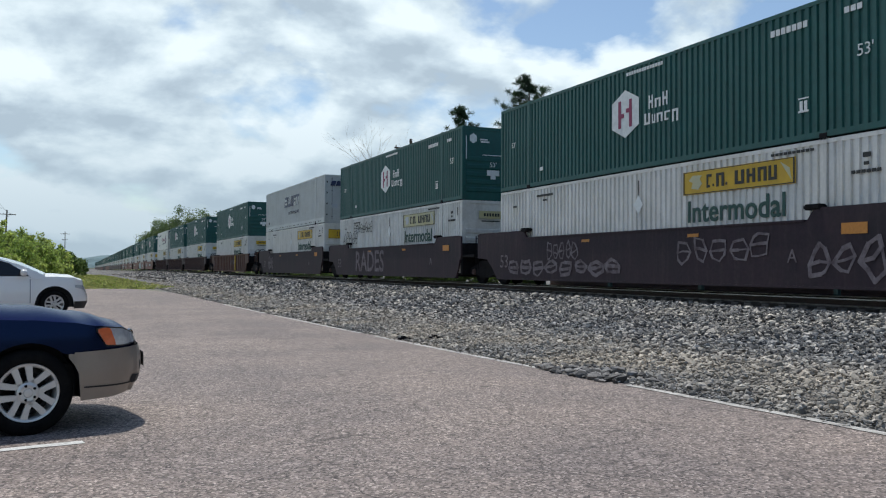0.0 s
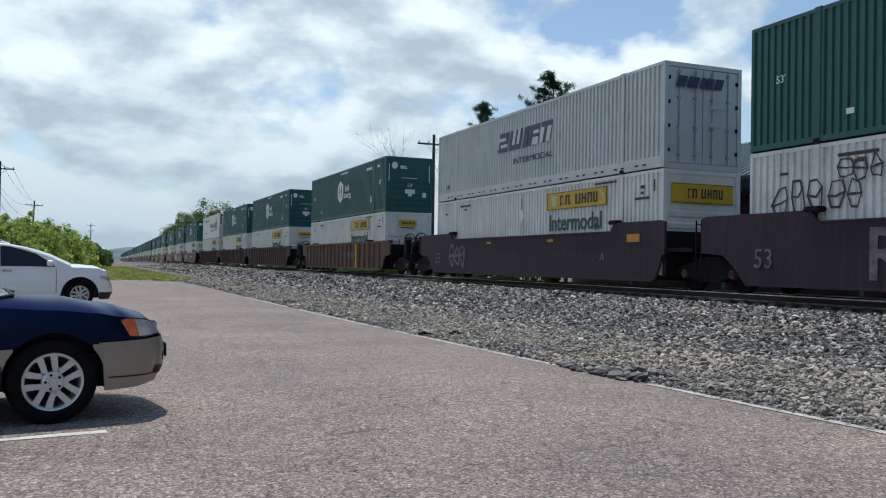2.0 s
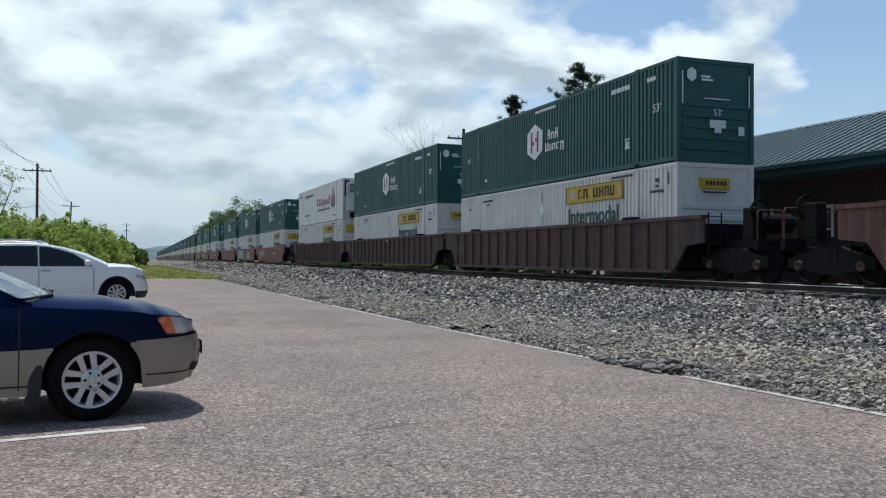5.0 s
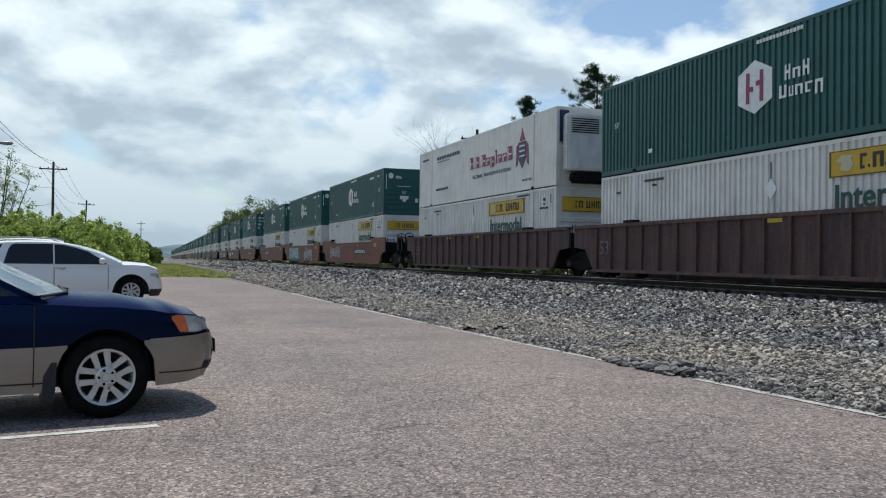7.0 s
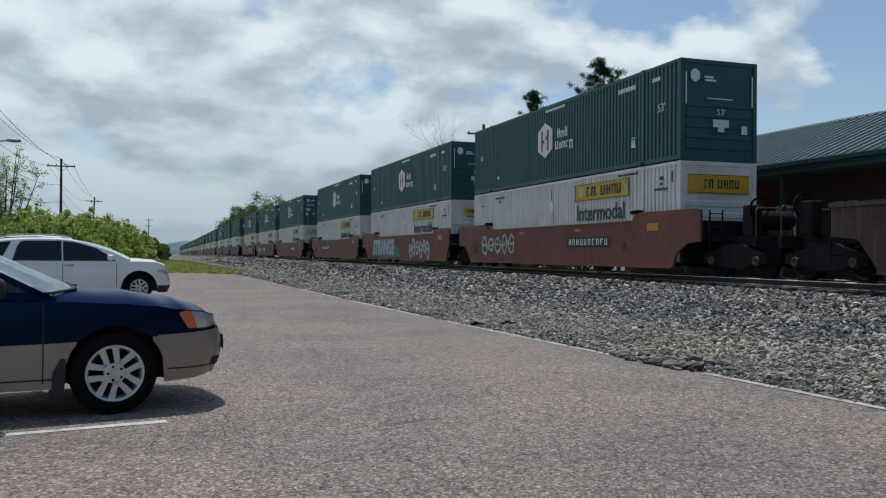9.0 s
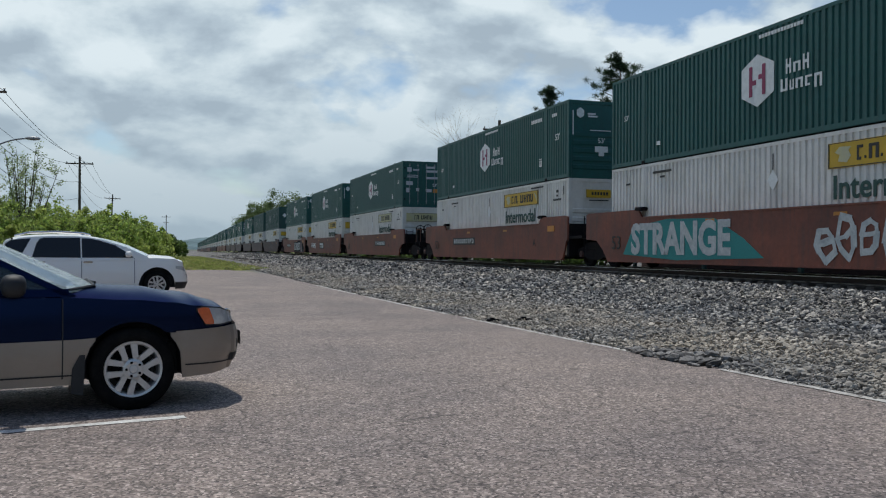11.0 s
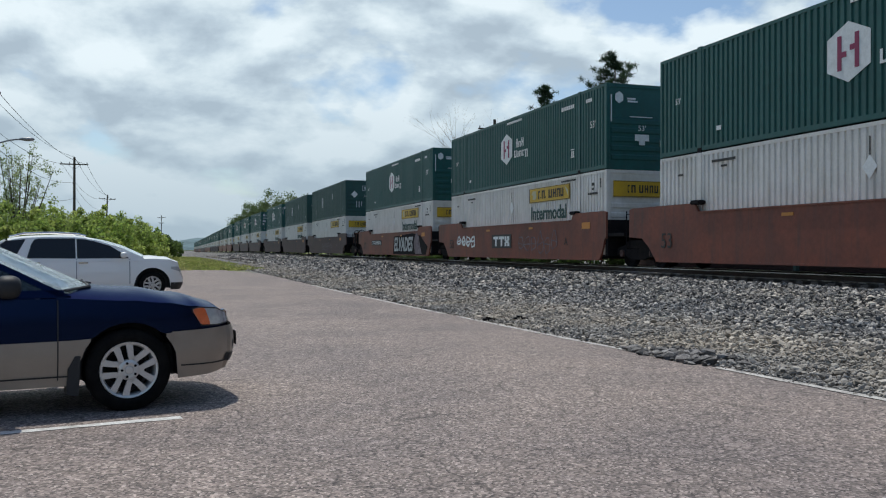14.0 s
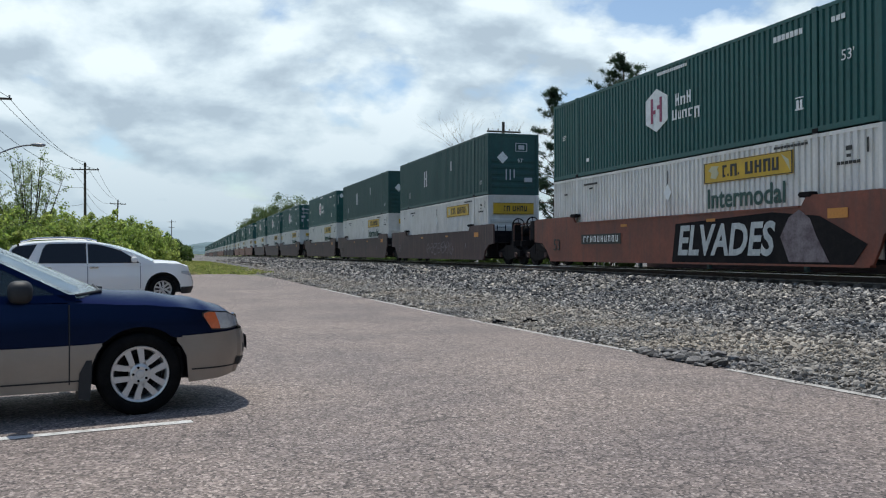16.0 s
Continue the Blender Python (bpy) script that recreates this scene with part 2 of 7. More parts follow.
M["brown"] = surface("brown_car_paint", (0.062, 0.031, 0.030), 0.65, second=(0.038, 0.022, 0.023), mix_scale=1.0, grain=9, grain_amt=0.15, streak=(0.13, 0.08, 0.065))
M["rust"] = surface("rusted_car_steel", (0.135, 0.060, 0.040), 0.75, second=(0.075, 0.040, 0.032), mix_scale=1.6, grain=14, grain_amt=0.25, bump=0.15, streak=(0.21, 0.135, 0.10))
M["dark_rust"] = surface("dark_rusted_car_steel", (0.082, 0.038, 0.031), 0.75, second=(0.038, 0.025, 0.025), mix_scale=1.6, grain=14, grain_amt=0.25, bump=0.15, streak=(0.14, 0.09, 0.075))
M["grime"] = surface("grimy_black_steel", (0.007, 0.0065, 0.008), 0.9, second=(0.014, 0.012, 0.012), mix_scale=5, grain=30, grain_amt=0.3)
M["steel"] = surface("worn_rail_steel", (0.80, 0.78, 0.76), 0.4, metal=0.6, grain=20)
M["rail_foot"] = surface("dusty_rail_foot", (0.42, 0.37, 0.33), 0.8, second=(0.27, 0.23, 0.20), mix_scale=2, grain=30)
M["rail_side"] = surface("rusty_rail_side", (0.055, 0.035, 0.027), 0.85, second=(0.035, 0.026, 0.022), mix_scale=3, grain=30)
M["timber"] = surface("weathered_sleeper_wood", (0.075, 0.062, 0.052), 0.9, second=(0.15, 0.135, 0.12), mix_scale=4, grain=30, grain_amt=0.25, random_ob=0.3, bump=0.3)
M["yellow"] = surface("yellow_sign_paint", (0.58, 0.36, 0.015), 0.5, second=(0.47, 0.29, 0.02), mix_scale=2.5, grain=20, grain_amt=0.05)
M["faded_yellow"] = surface("faded_sign_paint", (0.50, 0.46, 0.24), 0.6, second=(0.42, 0.41, 0.30), mix_scale=2.5, grain=20, grain_amt=0.05)
M["grey_sign"] = surface("grey_sign_paint", (0.45, 0.47, 0.50), 0.6, grain=20, grain_amt=0.05)
M["black"] = surface("black_marking_paint", (0.022, 0.022, 0.020), 0.6, grain=20)
M["letter_green"] = surface("dark_green_letter_paint", (0.006, 0.052, 0.042), 0.55, grain=20)
M["navy"] = surface("navy_letter_paint", (0.016, 0.022, 0.07), 0.5, grain=20)
M["mark_white"] = surface("white_marking_paint", (0.72, 0.74, 0.73), 0.6, second=(0.6, 0.62, 0.61), mix_scale=6, grain=20, grain_amt=0.06)
M["magenta"] = surface("crimson_logo_paint", (0.23, 0.016, 0.07), 0.5, grain=20)
M["orange"] = surface("orange_marker_paint", (0.50, 0.20, 0.03), 0.5, grain=20)
M["chalk"] = surface("pale_graffiti_paint", (0.20, 0.17, 0.18), 0.8, second=(0.07, 0.048, 0.056), mix_scale=3, mix_lo=0.35, mix_hi=0.7, grain=20, grain_amt=0.2)
M["silver_graffiti"] = surface("silver_graffiti_paint", (0.46, 0.48, 0.47), 0.6, second=(0.30, 0.33, 0.34), mix_scale=4, grain=20)
M["teal"] = surface("teal_graffiti_paint", (0.015, 0.20, 0.19), 0.6, grain=20)
M["line_paint"] = surface("worn_white_line_paint", (0.62, 0.61, 0.58), 0.8, second=(0.36, 0.34, 0.31), mix_scale=9, mix_lo=0.45, mix_hi=0.75, grain=60, grain_amt=0.2, bump=0.3)
M["edge_paint"] = surface("faded_edge_line_paint", (0.50, 0.48, 0.44), 0.85, second=(0.26, 0.24, 0.22), mix_scale=6, mix_lo=0.4, mix_hi=0.7, grain=60, grain_amt=0.25, bump=0.3)
M["concrete_bit"] = surface("broken_asphalt", (0.095, 0.09, 0.086), 0.9, second=(0.24, 0.225, 0.21), mix_scale=8, grain=30, random_ob=0.8, bump=0.3)
M["blue_car"] = surface("dark_blue_car_paint", (0.009, 0.017, 0.050), 0.22, metal=0.85, coat=0.0, grain=300, grain_amt=0.06)
M["blue_car"].node_tree.nodes["Principled BSDF"].inputs["Specular IOR Level"].default_value = 0.16
M["blue_car"].node_tree.nodes["Principled BSDF"].inputs["Specular Tint"].default_value = (0.30, 0.36, 0.52, 1)
M["silver_car"] = surface("warm_silver_car_paint", (0.33, 0.29, 0.245), 0.42, metal=0.55, coat=0.3, second=(0.29, 0.255, 0.215), mix_scale=3, grain=200, grain_amt=0.05)
M["white_car"] = surface("white_car_paint", (0.86, 0.845, 0.80), 0.3, coat=0.8, grain=100, grain_amt=0.02)
M["car_glass"] = surface("tinted_car_glass", (0.10, 0.14, 0.14), 0.03, transmission=0.75, grain_amt=0.0)
# windscreen colour made pale to carry the bright sky reflected in it
M["screen_glass"] = surface("sky_paled_windscreen_glass", (0.42, 0.54, 0.58), 0.08, transmission=0.25, grain_amt=0.0, coat=1.0)
M["dark_glass"] = surface("dark_privacy_glass", (0.008, 0.009, 0.011), 0.10, grain_amt=0.0, coat=0.0)
M["tyre"] = surface("tyre_rubber", (0.007, 0.007, 0.007), 0.85, second=(0.014, 0.013, 0.012), mix_scale=8, grain=60)
M["tyre"].node_tree.nodes["Principled BSDF"].inputs["Specular IOR Level"].default_value = 0.08
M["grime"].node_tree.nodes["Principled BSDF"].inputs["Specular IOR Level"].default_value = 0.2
M["alloy"] = surface("alloy_wheel", (0.62, 0.61, 0.59), 0.35, metal=0.55, grain=60, grain_amt=0.05)
M["plastic"] = surface("black_plastic_trim", (0.018, 0.018, 0.019), 0.6, grain=80)
M["lamp_glass"] = surface("headlamp_glass", (0.62, 0.64, 0.64), 0.12, metal=0.3, coat=1.0, grain=30, grain_amt=0.12)
M["amber"] = surface("amber_lens", (0.75, 0.16, 0.05), 0.2, coat=1.0, grain=30)
M["chrome"] = surface("chrome", (0.75, 0.75, 0.74), 0.12, metal=1.0, grain_amt=0.0)
M["interior"] = surface("dark_car_interior", (0.03, 0.03, 0.032), 0.9, grain=30)
M["roof_metal"] = surface("green_grey_metal_roof", (0.075, 0.105, 0.105), 0.38, metal=0.35, second=(0.06, 0.085, 0.085), mix_scale=1.5, grain=12)
# seams coloured lighter than the roof to imitate sky reflected along them
M["seam"] = surface("sky_lit_seam_metal", (0.30, 0.35, 0.35), 0.4, metal=0.3, grain=12)
M["fascia"] = surface("dark_teal_fascia_paint", (0.025, 0.065, 0.068), 0.5, grain=15)
M["brick"] = surface("dark_brown_brick", (0.060, 0.032, 0.027), 0.85, second=(0.042, 0.024, 0.022), mix_scale=6, grain=30, random_ob=0.3, bump=0.3)
M["mortar"] = surface("brick_mortar", (0.10, 0.085, 0.075), 0.9, grain=40)
M["trim_white"] = surface("white_window_trim", (0.62, 0.62, 0.60), 0.6, grain=20, grain_amt=0.05)
M["pane"] = surface("window_pane_glass", (0.03, 0.035, 0.04), 0.05, grain_amt=0.0, coat=0.5)
M["pole_wood"] = surface("weathered_pole_wood", (0.075, 0.058, 0.045), 0.9, second=(0.11, 0.09, 0.075), mix_scale=3, grain=20, streak=(0.05, 0.04, 0.03))
M["lamp_grey"] = surface("grey_lamp_metal", (0.26, 0.27, 0.28), 0.5, metal=0.5, grain=20)
M["wire"] = surface("black_cable", (0.02, 0.02, 0.02), 0.7, grain_amt=0.0)
M["bark"] = surface("tree_bark", (0.085, 0.065, 0.05), 0.95, second=(0.05, 0.04, 0.032), mix_scale=6, grain=30, bump=0.5)
M["pale_bark"] = surface("pale_bare_twigs", (0.20, 0.175, 0.15), 0.95, grain=30)


def leaf(name, a, c):
    mt = surface(name, a, 0.6, second=c, mix_scale=0.5, mix_lo=0.38, mix_hi=0.62, grain=2.5, grain_amt=0.25, island=0.45)
    b = mt.node_tree.nodes["Principled BSDF"]
    # thin leaves let light through
    n, l = mt.node_tree.nodes, mt.node_tree.links
    tr, mx = n.new("ShaderNodeBsdfTranslucent"), n.new("ShaderNodeMixShader")
    l.new(b.inputs["Base Color"].links[0].from_socket, tr.inputs["Color"])
    mx.inputs[0].default_value = 0.58
    l.new(b.outputs[0], mx.inputs[1])
    l.new(tr.outputs[0], mx.inputs[2])
    l.new(mx.outputs[0], n["Material Output"].inputs[0])
    return mt


M["leaf_bush"] = leaf("bush_leaves", (0.21, 0.30, 0.06), (0.40, 0.46, 0.13))
M["leaf_dark"] = leaf("dark_bush_leaves", (0.075, 0.125, 0.03), (0.13, 0.19, 0.05))
M["leaf_spring"] = leaf("pale_spring_leaves", (0.25, 0.32, 0.13), (0.33, 0.38, 0.19))
M["leaf_far"] = leaf("far_tree_leaves", (0.10, 0.155, 0.06), (0.15, 0.20, 0.08))
M["needle"] = leaf("pine_needles", (0.022, 0.048, 0.024), (0.038, 0.070, 0.034))
# distance haze is mixed into the hill colour as blue-grey
M["hill"] = surface("haze_tinted_wooded_hill", (0.13, 0.19, 0.20), 1.0, second=(0.10, 0.155, 0.165), mix_scale=0.02, grain=0.06, grain_amt=0.25)
M["grass"] = leaf("grass_blades", (0.21, 0.27, 0.06), (0.36, 0.34, 0.13))


# ---------- mesh helpers ----------
def mesh_of(name, bm, mat, smooth=False):
    me = bpy.data.meshes.new(name)
    bmesh.ops.recalc_face_normals(bm, faces=bm.faces)
    bm.to_mesh(me)
    bm.free()
    if smooth:
        for p in me.polygons:
            p.use_smooth = True
    me.materials.append(mat)
    return me


def part(name, bm, mat, parent=None, label="", smooth=False, m=None):
    me = bm if isinstance(bm, bpy.types.Mesh) else mesh_of(name, bm, mat, smooth)
    ob = new(name, me)
    ob.parent = parent
    if m is not None:
        ob.matrix_basis = m
    return tagged(ob, label)


def base(name, label, category, m=None, group="", kind=""):
    ob = new(name)
    ob.empty_display_size = 0.2
    if m is not None:
        ob.matrix_basis = m
    return tagged(ob, label, category, group, kind)


def box(bm, x0, x1, y0, y1, z0, z1):
    v = [bm.verts.new(p) for p in ((x0, y0, z0), (x1, y0, z0), (x1, y1, z0), (x0, y1, z0), (x0, y0, z1), (x1, y0, z1), (x1, y1, z1), (x0, y1, z1))]
    for f in ((3, 2, 1, 0), (4, 5, 6, 7), (0, 1, 5, 4), (1, 2, 6, 5), (2, 3, 7, 6), (3, 0, 4, 7)):
        bm.faces.new([v[i] for i in f])
    return bm


def boxes(*dims):
    bm = bmesh.new()
    for d in dims:
        box(bm, *d)
    return bm


def rounded(bm, width=0.01, segments=2):
    bmesh.ops.bevel(bm, geom=bm.edges[:], offset=width, segments=segments, affect="EDGES", clamp_overlap=True)
    return bm


def tube(bm, a, c, r0, r1=None, n=8):
    a, c = Vector(a), Vector(c)
    r1 = r0 if r1 is None else r1
    q = (c - a).to_track_quat("Z", "Y")
    rings = []
    for p, r in ((a, r0), (c, r1)):
        rings.append([bm.verts.new(p + q @ Vector((r * math.cos(6.28319 * i / n), r * math.sin(6.28319 * i / n), 0))) for i in range(n)])
    for i in range(n):
        bm.faces.new((rings[0][i], rings[0][(i + 1) % n], rings[1][(i + 1) % n], rings[1][i]))
    bm.faces.new(rings[0][::-1])
    bm.faces.new(rings[1])
    return bm


def polytube(bm, pts, r, n=5):
    """One continuous round bar through the points."""
    pts = [Vector(p) for p in pts]
    prev = None
    for i, p in enumerate(pts):
        d = (pts[min(i + 1, len(pts) - 1)] - pts[max(i - 1, 0)]).normalized()
        q = d.to_track_quat("Z", "Y")
        ring = [bm.verts.new(p + q @ Vector((r * math.cos(6.28319 * k / n), r * math.sin(6.28319 * k / n), 0))) for k in range(n)]
        if prev:
            for k in range(n):
                bm.faces.new((prev[k], prev[(k + 1) % n], ring[(k + 1) % n], ring[k]))
        else:
            bm.faces.new(ring[::-1])
        prev = ring
    bm.faces.new(prev)
    return bm


def slab(points, axis, lo, hi, bm=None):
    """A flat outline, given in the two other axes, made thick from lo to hi along the axis."""
    bm = bm or bmesh.new()

    def at(p, h):
        return {"x": (h, p[0], p[1]), "y": (p[0], h, p[1]), "z": (p[0], p[1], h)}[axis]

    a = [bm.verts.new(at(p, lo)) for p in points]
    c = [bm.verts.new(at(p, hi)) for p in points]
    k = len(points)
    for i in range(k):
        bm.faces.new((a[i], a[(i + 1) % k], c[(i + 1) % k], c[i]))
    bm.faces.new(a[::-1])
    bm.faces.new(c)
    return bm


def lathe(profile, n=24, bm=None, axis="y"):
    """Turns (along, radius) pairs round the axis."""
    bm = bm or bmesh.new()
    rings = []
    for s, r in profile:
        ring = []
        for i in range(n):
            a = 6.28319 * i / n
            p = {"y": (r * math.cos(a), s, r * math.sin(a)), "x": (s, r * math.cos(a), r * math.sin(a)), "z": (r * math.cos(a), r * math.sin(a), s)}[axis]
            ring.append(bm.verts.new(p))
        rings.append(ring)
    for p, q in zip(rings, rings[1:]):
        for i in range(n):
            bm.faces.new((p[i], p[(i + 1) % n], q[(i + 1) % n], q[i]))
    return bm


def raw(name, verts, faces, mat):
    me = bpy.data.meshes.new(name)
    me.from_pydata(verts, [], faces)
    me.materials.append(mat)
    me.update()
    return me


LETTERS = {}


def text_mesh(body, size, mat, thick=0.004, shear=0.0, bold=0.0):
    key = (body, size, mat.name, thick, shear, bold)
    if key not in LETTERS:
        cu = bpy.data.curves.new("lettering", "FONT")
        cu.body, cu.size, cu.extrude, cu.shear, cu.offset = body, size, thick, shear, bold
        cu.align_x, cu.align_y, cu.resolution_u = "CENTER", "CENTER", 3
        ob = bpy.data.objects.new("lettering", cu)
        scene.collection.objects.link(ob)
        me = bpy.data.meshes.new_from_object(ob.evaluated_get(bpy.context.evaluated_depsgraph_get()))
        bpy.data.objects.remove(ob)
        me.materials.clear()
        me.materials.append(mat)
        LETTERS[key] = me
    return LETTERS[key]


SIDE = Matrix(((0, 0, -1, 0), (-1, 0, 0, 0), (0, 1, 0, 0), (0, 0, 0, 1)))  # lettering that faces -x
FRONT = Matrix(((1, 0, 0, 0), (0, 0, -1, 0), (0, 1, 0, 0), (0, 0, 0, 1)))  # lettering that faces -y


# ---------- ground, pavement, ballast ----------
def bend(y):
    """Sideways run of the line, which turns gently beyond the car park."""
    return 0.0175 * (math.hypot(y - 160, 40) + y - 160) / 2


def dip(y):
    return -0.2 * bend(min(y, 700.0))


def heading(y):
    return math.degrees(math.atan(0.00875 * (1 + (y - 160) / math.hypot(y - 160, 40))))


def ground_z(y):
    return -0.24 * (1 - math.exp(-max(y - 5.0, 0.0) / 16.0)) + dip(y)


RAIL = 0.68
TRACK = 15.385
EDGE = 5.85


def ballast_z(x, y):
    d = dip(y)
    g = ground_z(y) - d
    x -= bend(y)
    pts = ((EDGE, g + 0.0), (7.2, g + 0.05), (10.6, g * 0.6 + 0.13), (12.0, 0.26), (13.45, 0.42), (13.9, 0.40), (16.9, 0.41), (17.4, 0.42), (18.9, 0.2), (21.0, 0.15), (40.0, 0.1))
    for (a, p), (c, q) in zip(pts, pts[1:]):
        if x <= c:
            k = (x - a) / (c - a)
            k = max(k, 0)
            return p + (q - p) * k + d
    return 0.1 + d


def land_z(x, y):
    if x < EDGE:
        return ground_z(y) - 0.035
    return ballast_z(x, y) - 0.02


def build_ground():
    xs = [-2500, -900, -300, -120, -60, -30, -12, -4, 2, 4, 5.3, 5.55, EDGE, 6.2, 7.2, 9, 10.6, 11.3, 12, 12.7, 13.35, 14.2, 16, 17.4, 18.1, 18.9, 21, 30, 60, 140, 400, 1000, 2500]
    ys = [-400, -100, -30, -5, 0, 3, 5, 8, 11, 14, 18, 22, 27, 33, 40, 50, 62, 80, 100, 120, 140, 160, 180, 200, 230, 260, 300, 350, 400, 450, 520, 600, 700, 800, 1000, 1500, 3500]
    v = [(x, y, land_z(x, y)) for y in ys for x in xs]
    k = len(xs)
    f = [(j * k + i, j * k + i + 1, (j + 1) * k + i + 1, (j + 1) * k + i) for j in range(len(ys) - 1) for i in range(k - 1)]
    tagged(new("ground", raw("ground", v, f, M["ground"])), "gravelly grassy ground beside the railway line", "ground", kind="structure")


def build_pavement():
    """The car park: its far end is rounded, its track side runs straight."""
    bm = bmesh.new()
    ys = [-25, -10, 0, 3, 5] + [5 + 0.75 * i for i in range(1, 12)] + [5 + 1.5 * i for i in range(6, 34)] + [56 + 1.5 * i for i in range(9)]
    rows = []
    rng = random.Random(4)
    for y in ys:
        right = EDGE - 0.02 + 0.04 * math.sin(y * 0.9) + rng.uniform(-0.03, 0.03)
        if 8.0 < y < 9.9:
            right -= 0.22 * math.sin((y - 8.0) / 1.9 * 3.14159)
        if y > 48:
            right -= 0.011 * (y - 48) ** 1.9
        left = -30 if y < 52 else -30 + (y - 52) * 1.2
        right = max(right, left + 1)
        z = ground_z(y)
        rows.append([bm.verts.new((left + (right - left) * k, y, z + 0.012 * (1 - k))) for k in (0, 0.4, 0.7, 0.85, 0.93, 0.97, 1.0)])
    for a, c in zip(rows, rows[1:]):
        for i in range(6):
            bm.faces.new((a[i], a[i + 1], c[i + 1], c[i]))
        e = [bm.verts.new(q.co + Vector((0.03, 0, -0.05))) for q in (a[6], c[6])]
        bm.faces.new((a[6], e[0], e[1], c[6]))
    ob = part("pavement", bm, M["asphalt"])
    tagged(ob, "cracked grey-tan asphalt car park surface", "pavement", kind="structure")
    return ob


def stripe(name, label, x0, y0, x1, y1, w, mat, cuts, seed=0):
    rng = random.Random(seed)
    bm = bmesh.new()
    d = Vector((x1 - x0, y1 - y0, 0))
    nrm = Vector((-d.y, d.x, 0)).normalized()
    for lo, hi in cuts:
        n = max(2, int((hi - lo) * d.length / 0.35))
        prev = None
        for i in range(n + 1):
            p = Vector((x0, y0, 0)) + d * (lo + (hi - lo) * i / n)
            a, c = p + nrm * (w / 2 + rng.uniform(-0.014, 0.012)), p - nrm * (w / 2 + rng.uniform(-0.014, 0.012))
            z = ground_z(p.y) + 0.007
            cur = [bm.verts.new((a.x, a.y, z)), bm.verts.new((c.x, c.y, z))]
            if prev:
                bm.faces.new((prev[0], prev[1], cur[1], cur[0]))
            prev = cur
    ob = part(name, bm, mat)
    return tagged(ob, label, "road marking", kind="structure")


def stone_cloud(name, label, n, place, seed):
    """Broken stones, each a rough lump of its own, strewn by place(rng, n) -> x, y, z, size."""
    rng = np.random.default_rng(seed)
    bm = bmesh.new()
    bmesh.ops.create_icosphere(bm, subdivisions=1, radius=1.0)
    unit = np.array([q.co[:] for q in bm.verts])
    faces = np.array([[q.index for q in f.verts] for f in bm.faces])
    bm.free()
    x, y, z, s = place(rng, n)
    k = len(unit)
    shape = unit[None] * rng.uniform(0.5, 1.3, (n, k, 1)) * rng.uniform(0.4, 1.5, (n, 1, 3)) * np.array((1, 1, 0.8)) * s[:, None, None]
    a = rng.uniform(0, 6.283, (n, 3))
    for i, (p, q) in enumerate(((0, 1), (1, 2), (0, 2))):
        c, si = np.cos(a[:, i])[:, None], np.sin(a[:, i])[:, None]
        u, w = shape[:, :, p].copy(), shape[:, :, q].copy()
        shape[:, :, p], shape[:, :, q] = c * u - si * w, si * u + c * w
    shape[:, :, 2] *= 0.72
    shape += np.stack([x, y, z], 1)[:, None, :]
    f = (faces[None] + (np.arange(n) * k)[:, None, None]).reshape(-1, 3)
    v = shape.reshape(-1, 3)
    me = bpy.data.meshes.new(name)
    me.vertices.add(len(v))
    me.vertices.foreach_set("co", v.ravel())
    me.loops.add(f.size)
    me.loops.foreach_set("vertex_index", f.ravel().astype(np.int32))
    me.polygons.add(len(f))
    me.polygons.foreach_set("loop_start", np.arange(len(f), dtype=np.int32) * 3)
    me.polygons.foreach_set("loop_total", np.full(len(f), 3, np.int32))
    me.polygons.foreach_set("use_smooth", np.zeros(len(f), dtype=bool))
    me.update(calc_edges=True)
    me.materials.append(M["stone"])
    return tagged(new(name, me), label, "gravel", kind="stuff")


def strew(y0, y1, size, x0=EDGE + 0.02, x1=17.4):
    def place(rng, n):
        x, y = rng.uniform(x0, x1, n), rng.uniform(y0, y1, n)
        g = np.array([ballast_z(p, q) for p, q in zip(x, y)])
        s = size * rng.uniform(0.55, 1.25, n)
        s = np.where(x < 7.5, s * 0.8, s)
        return x, y, g + s * 0.12 + rng.uniform(-0.45, 0.75, n) * s, s
    return place


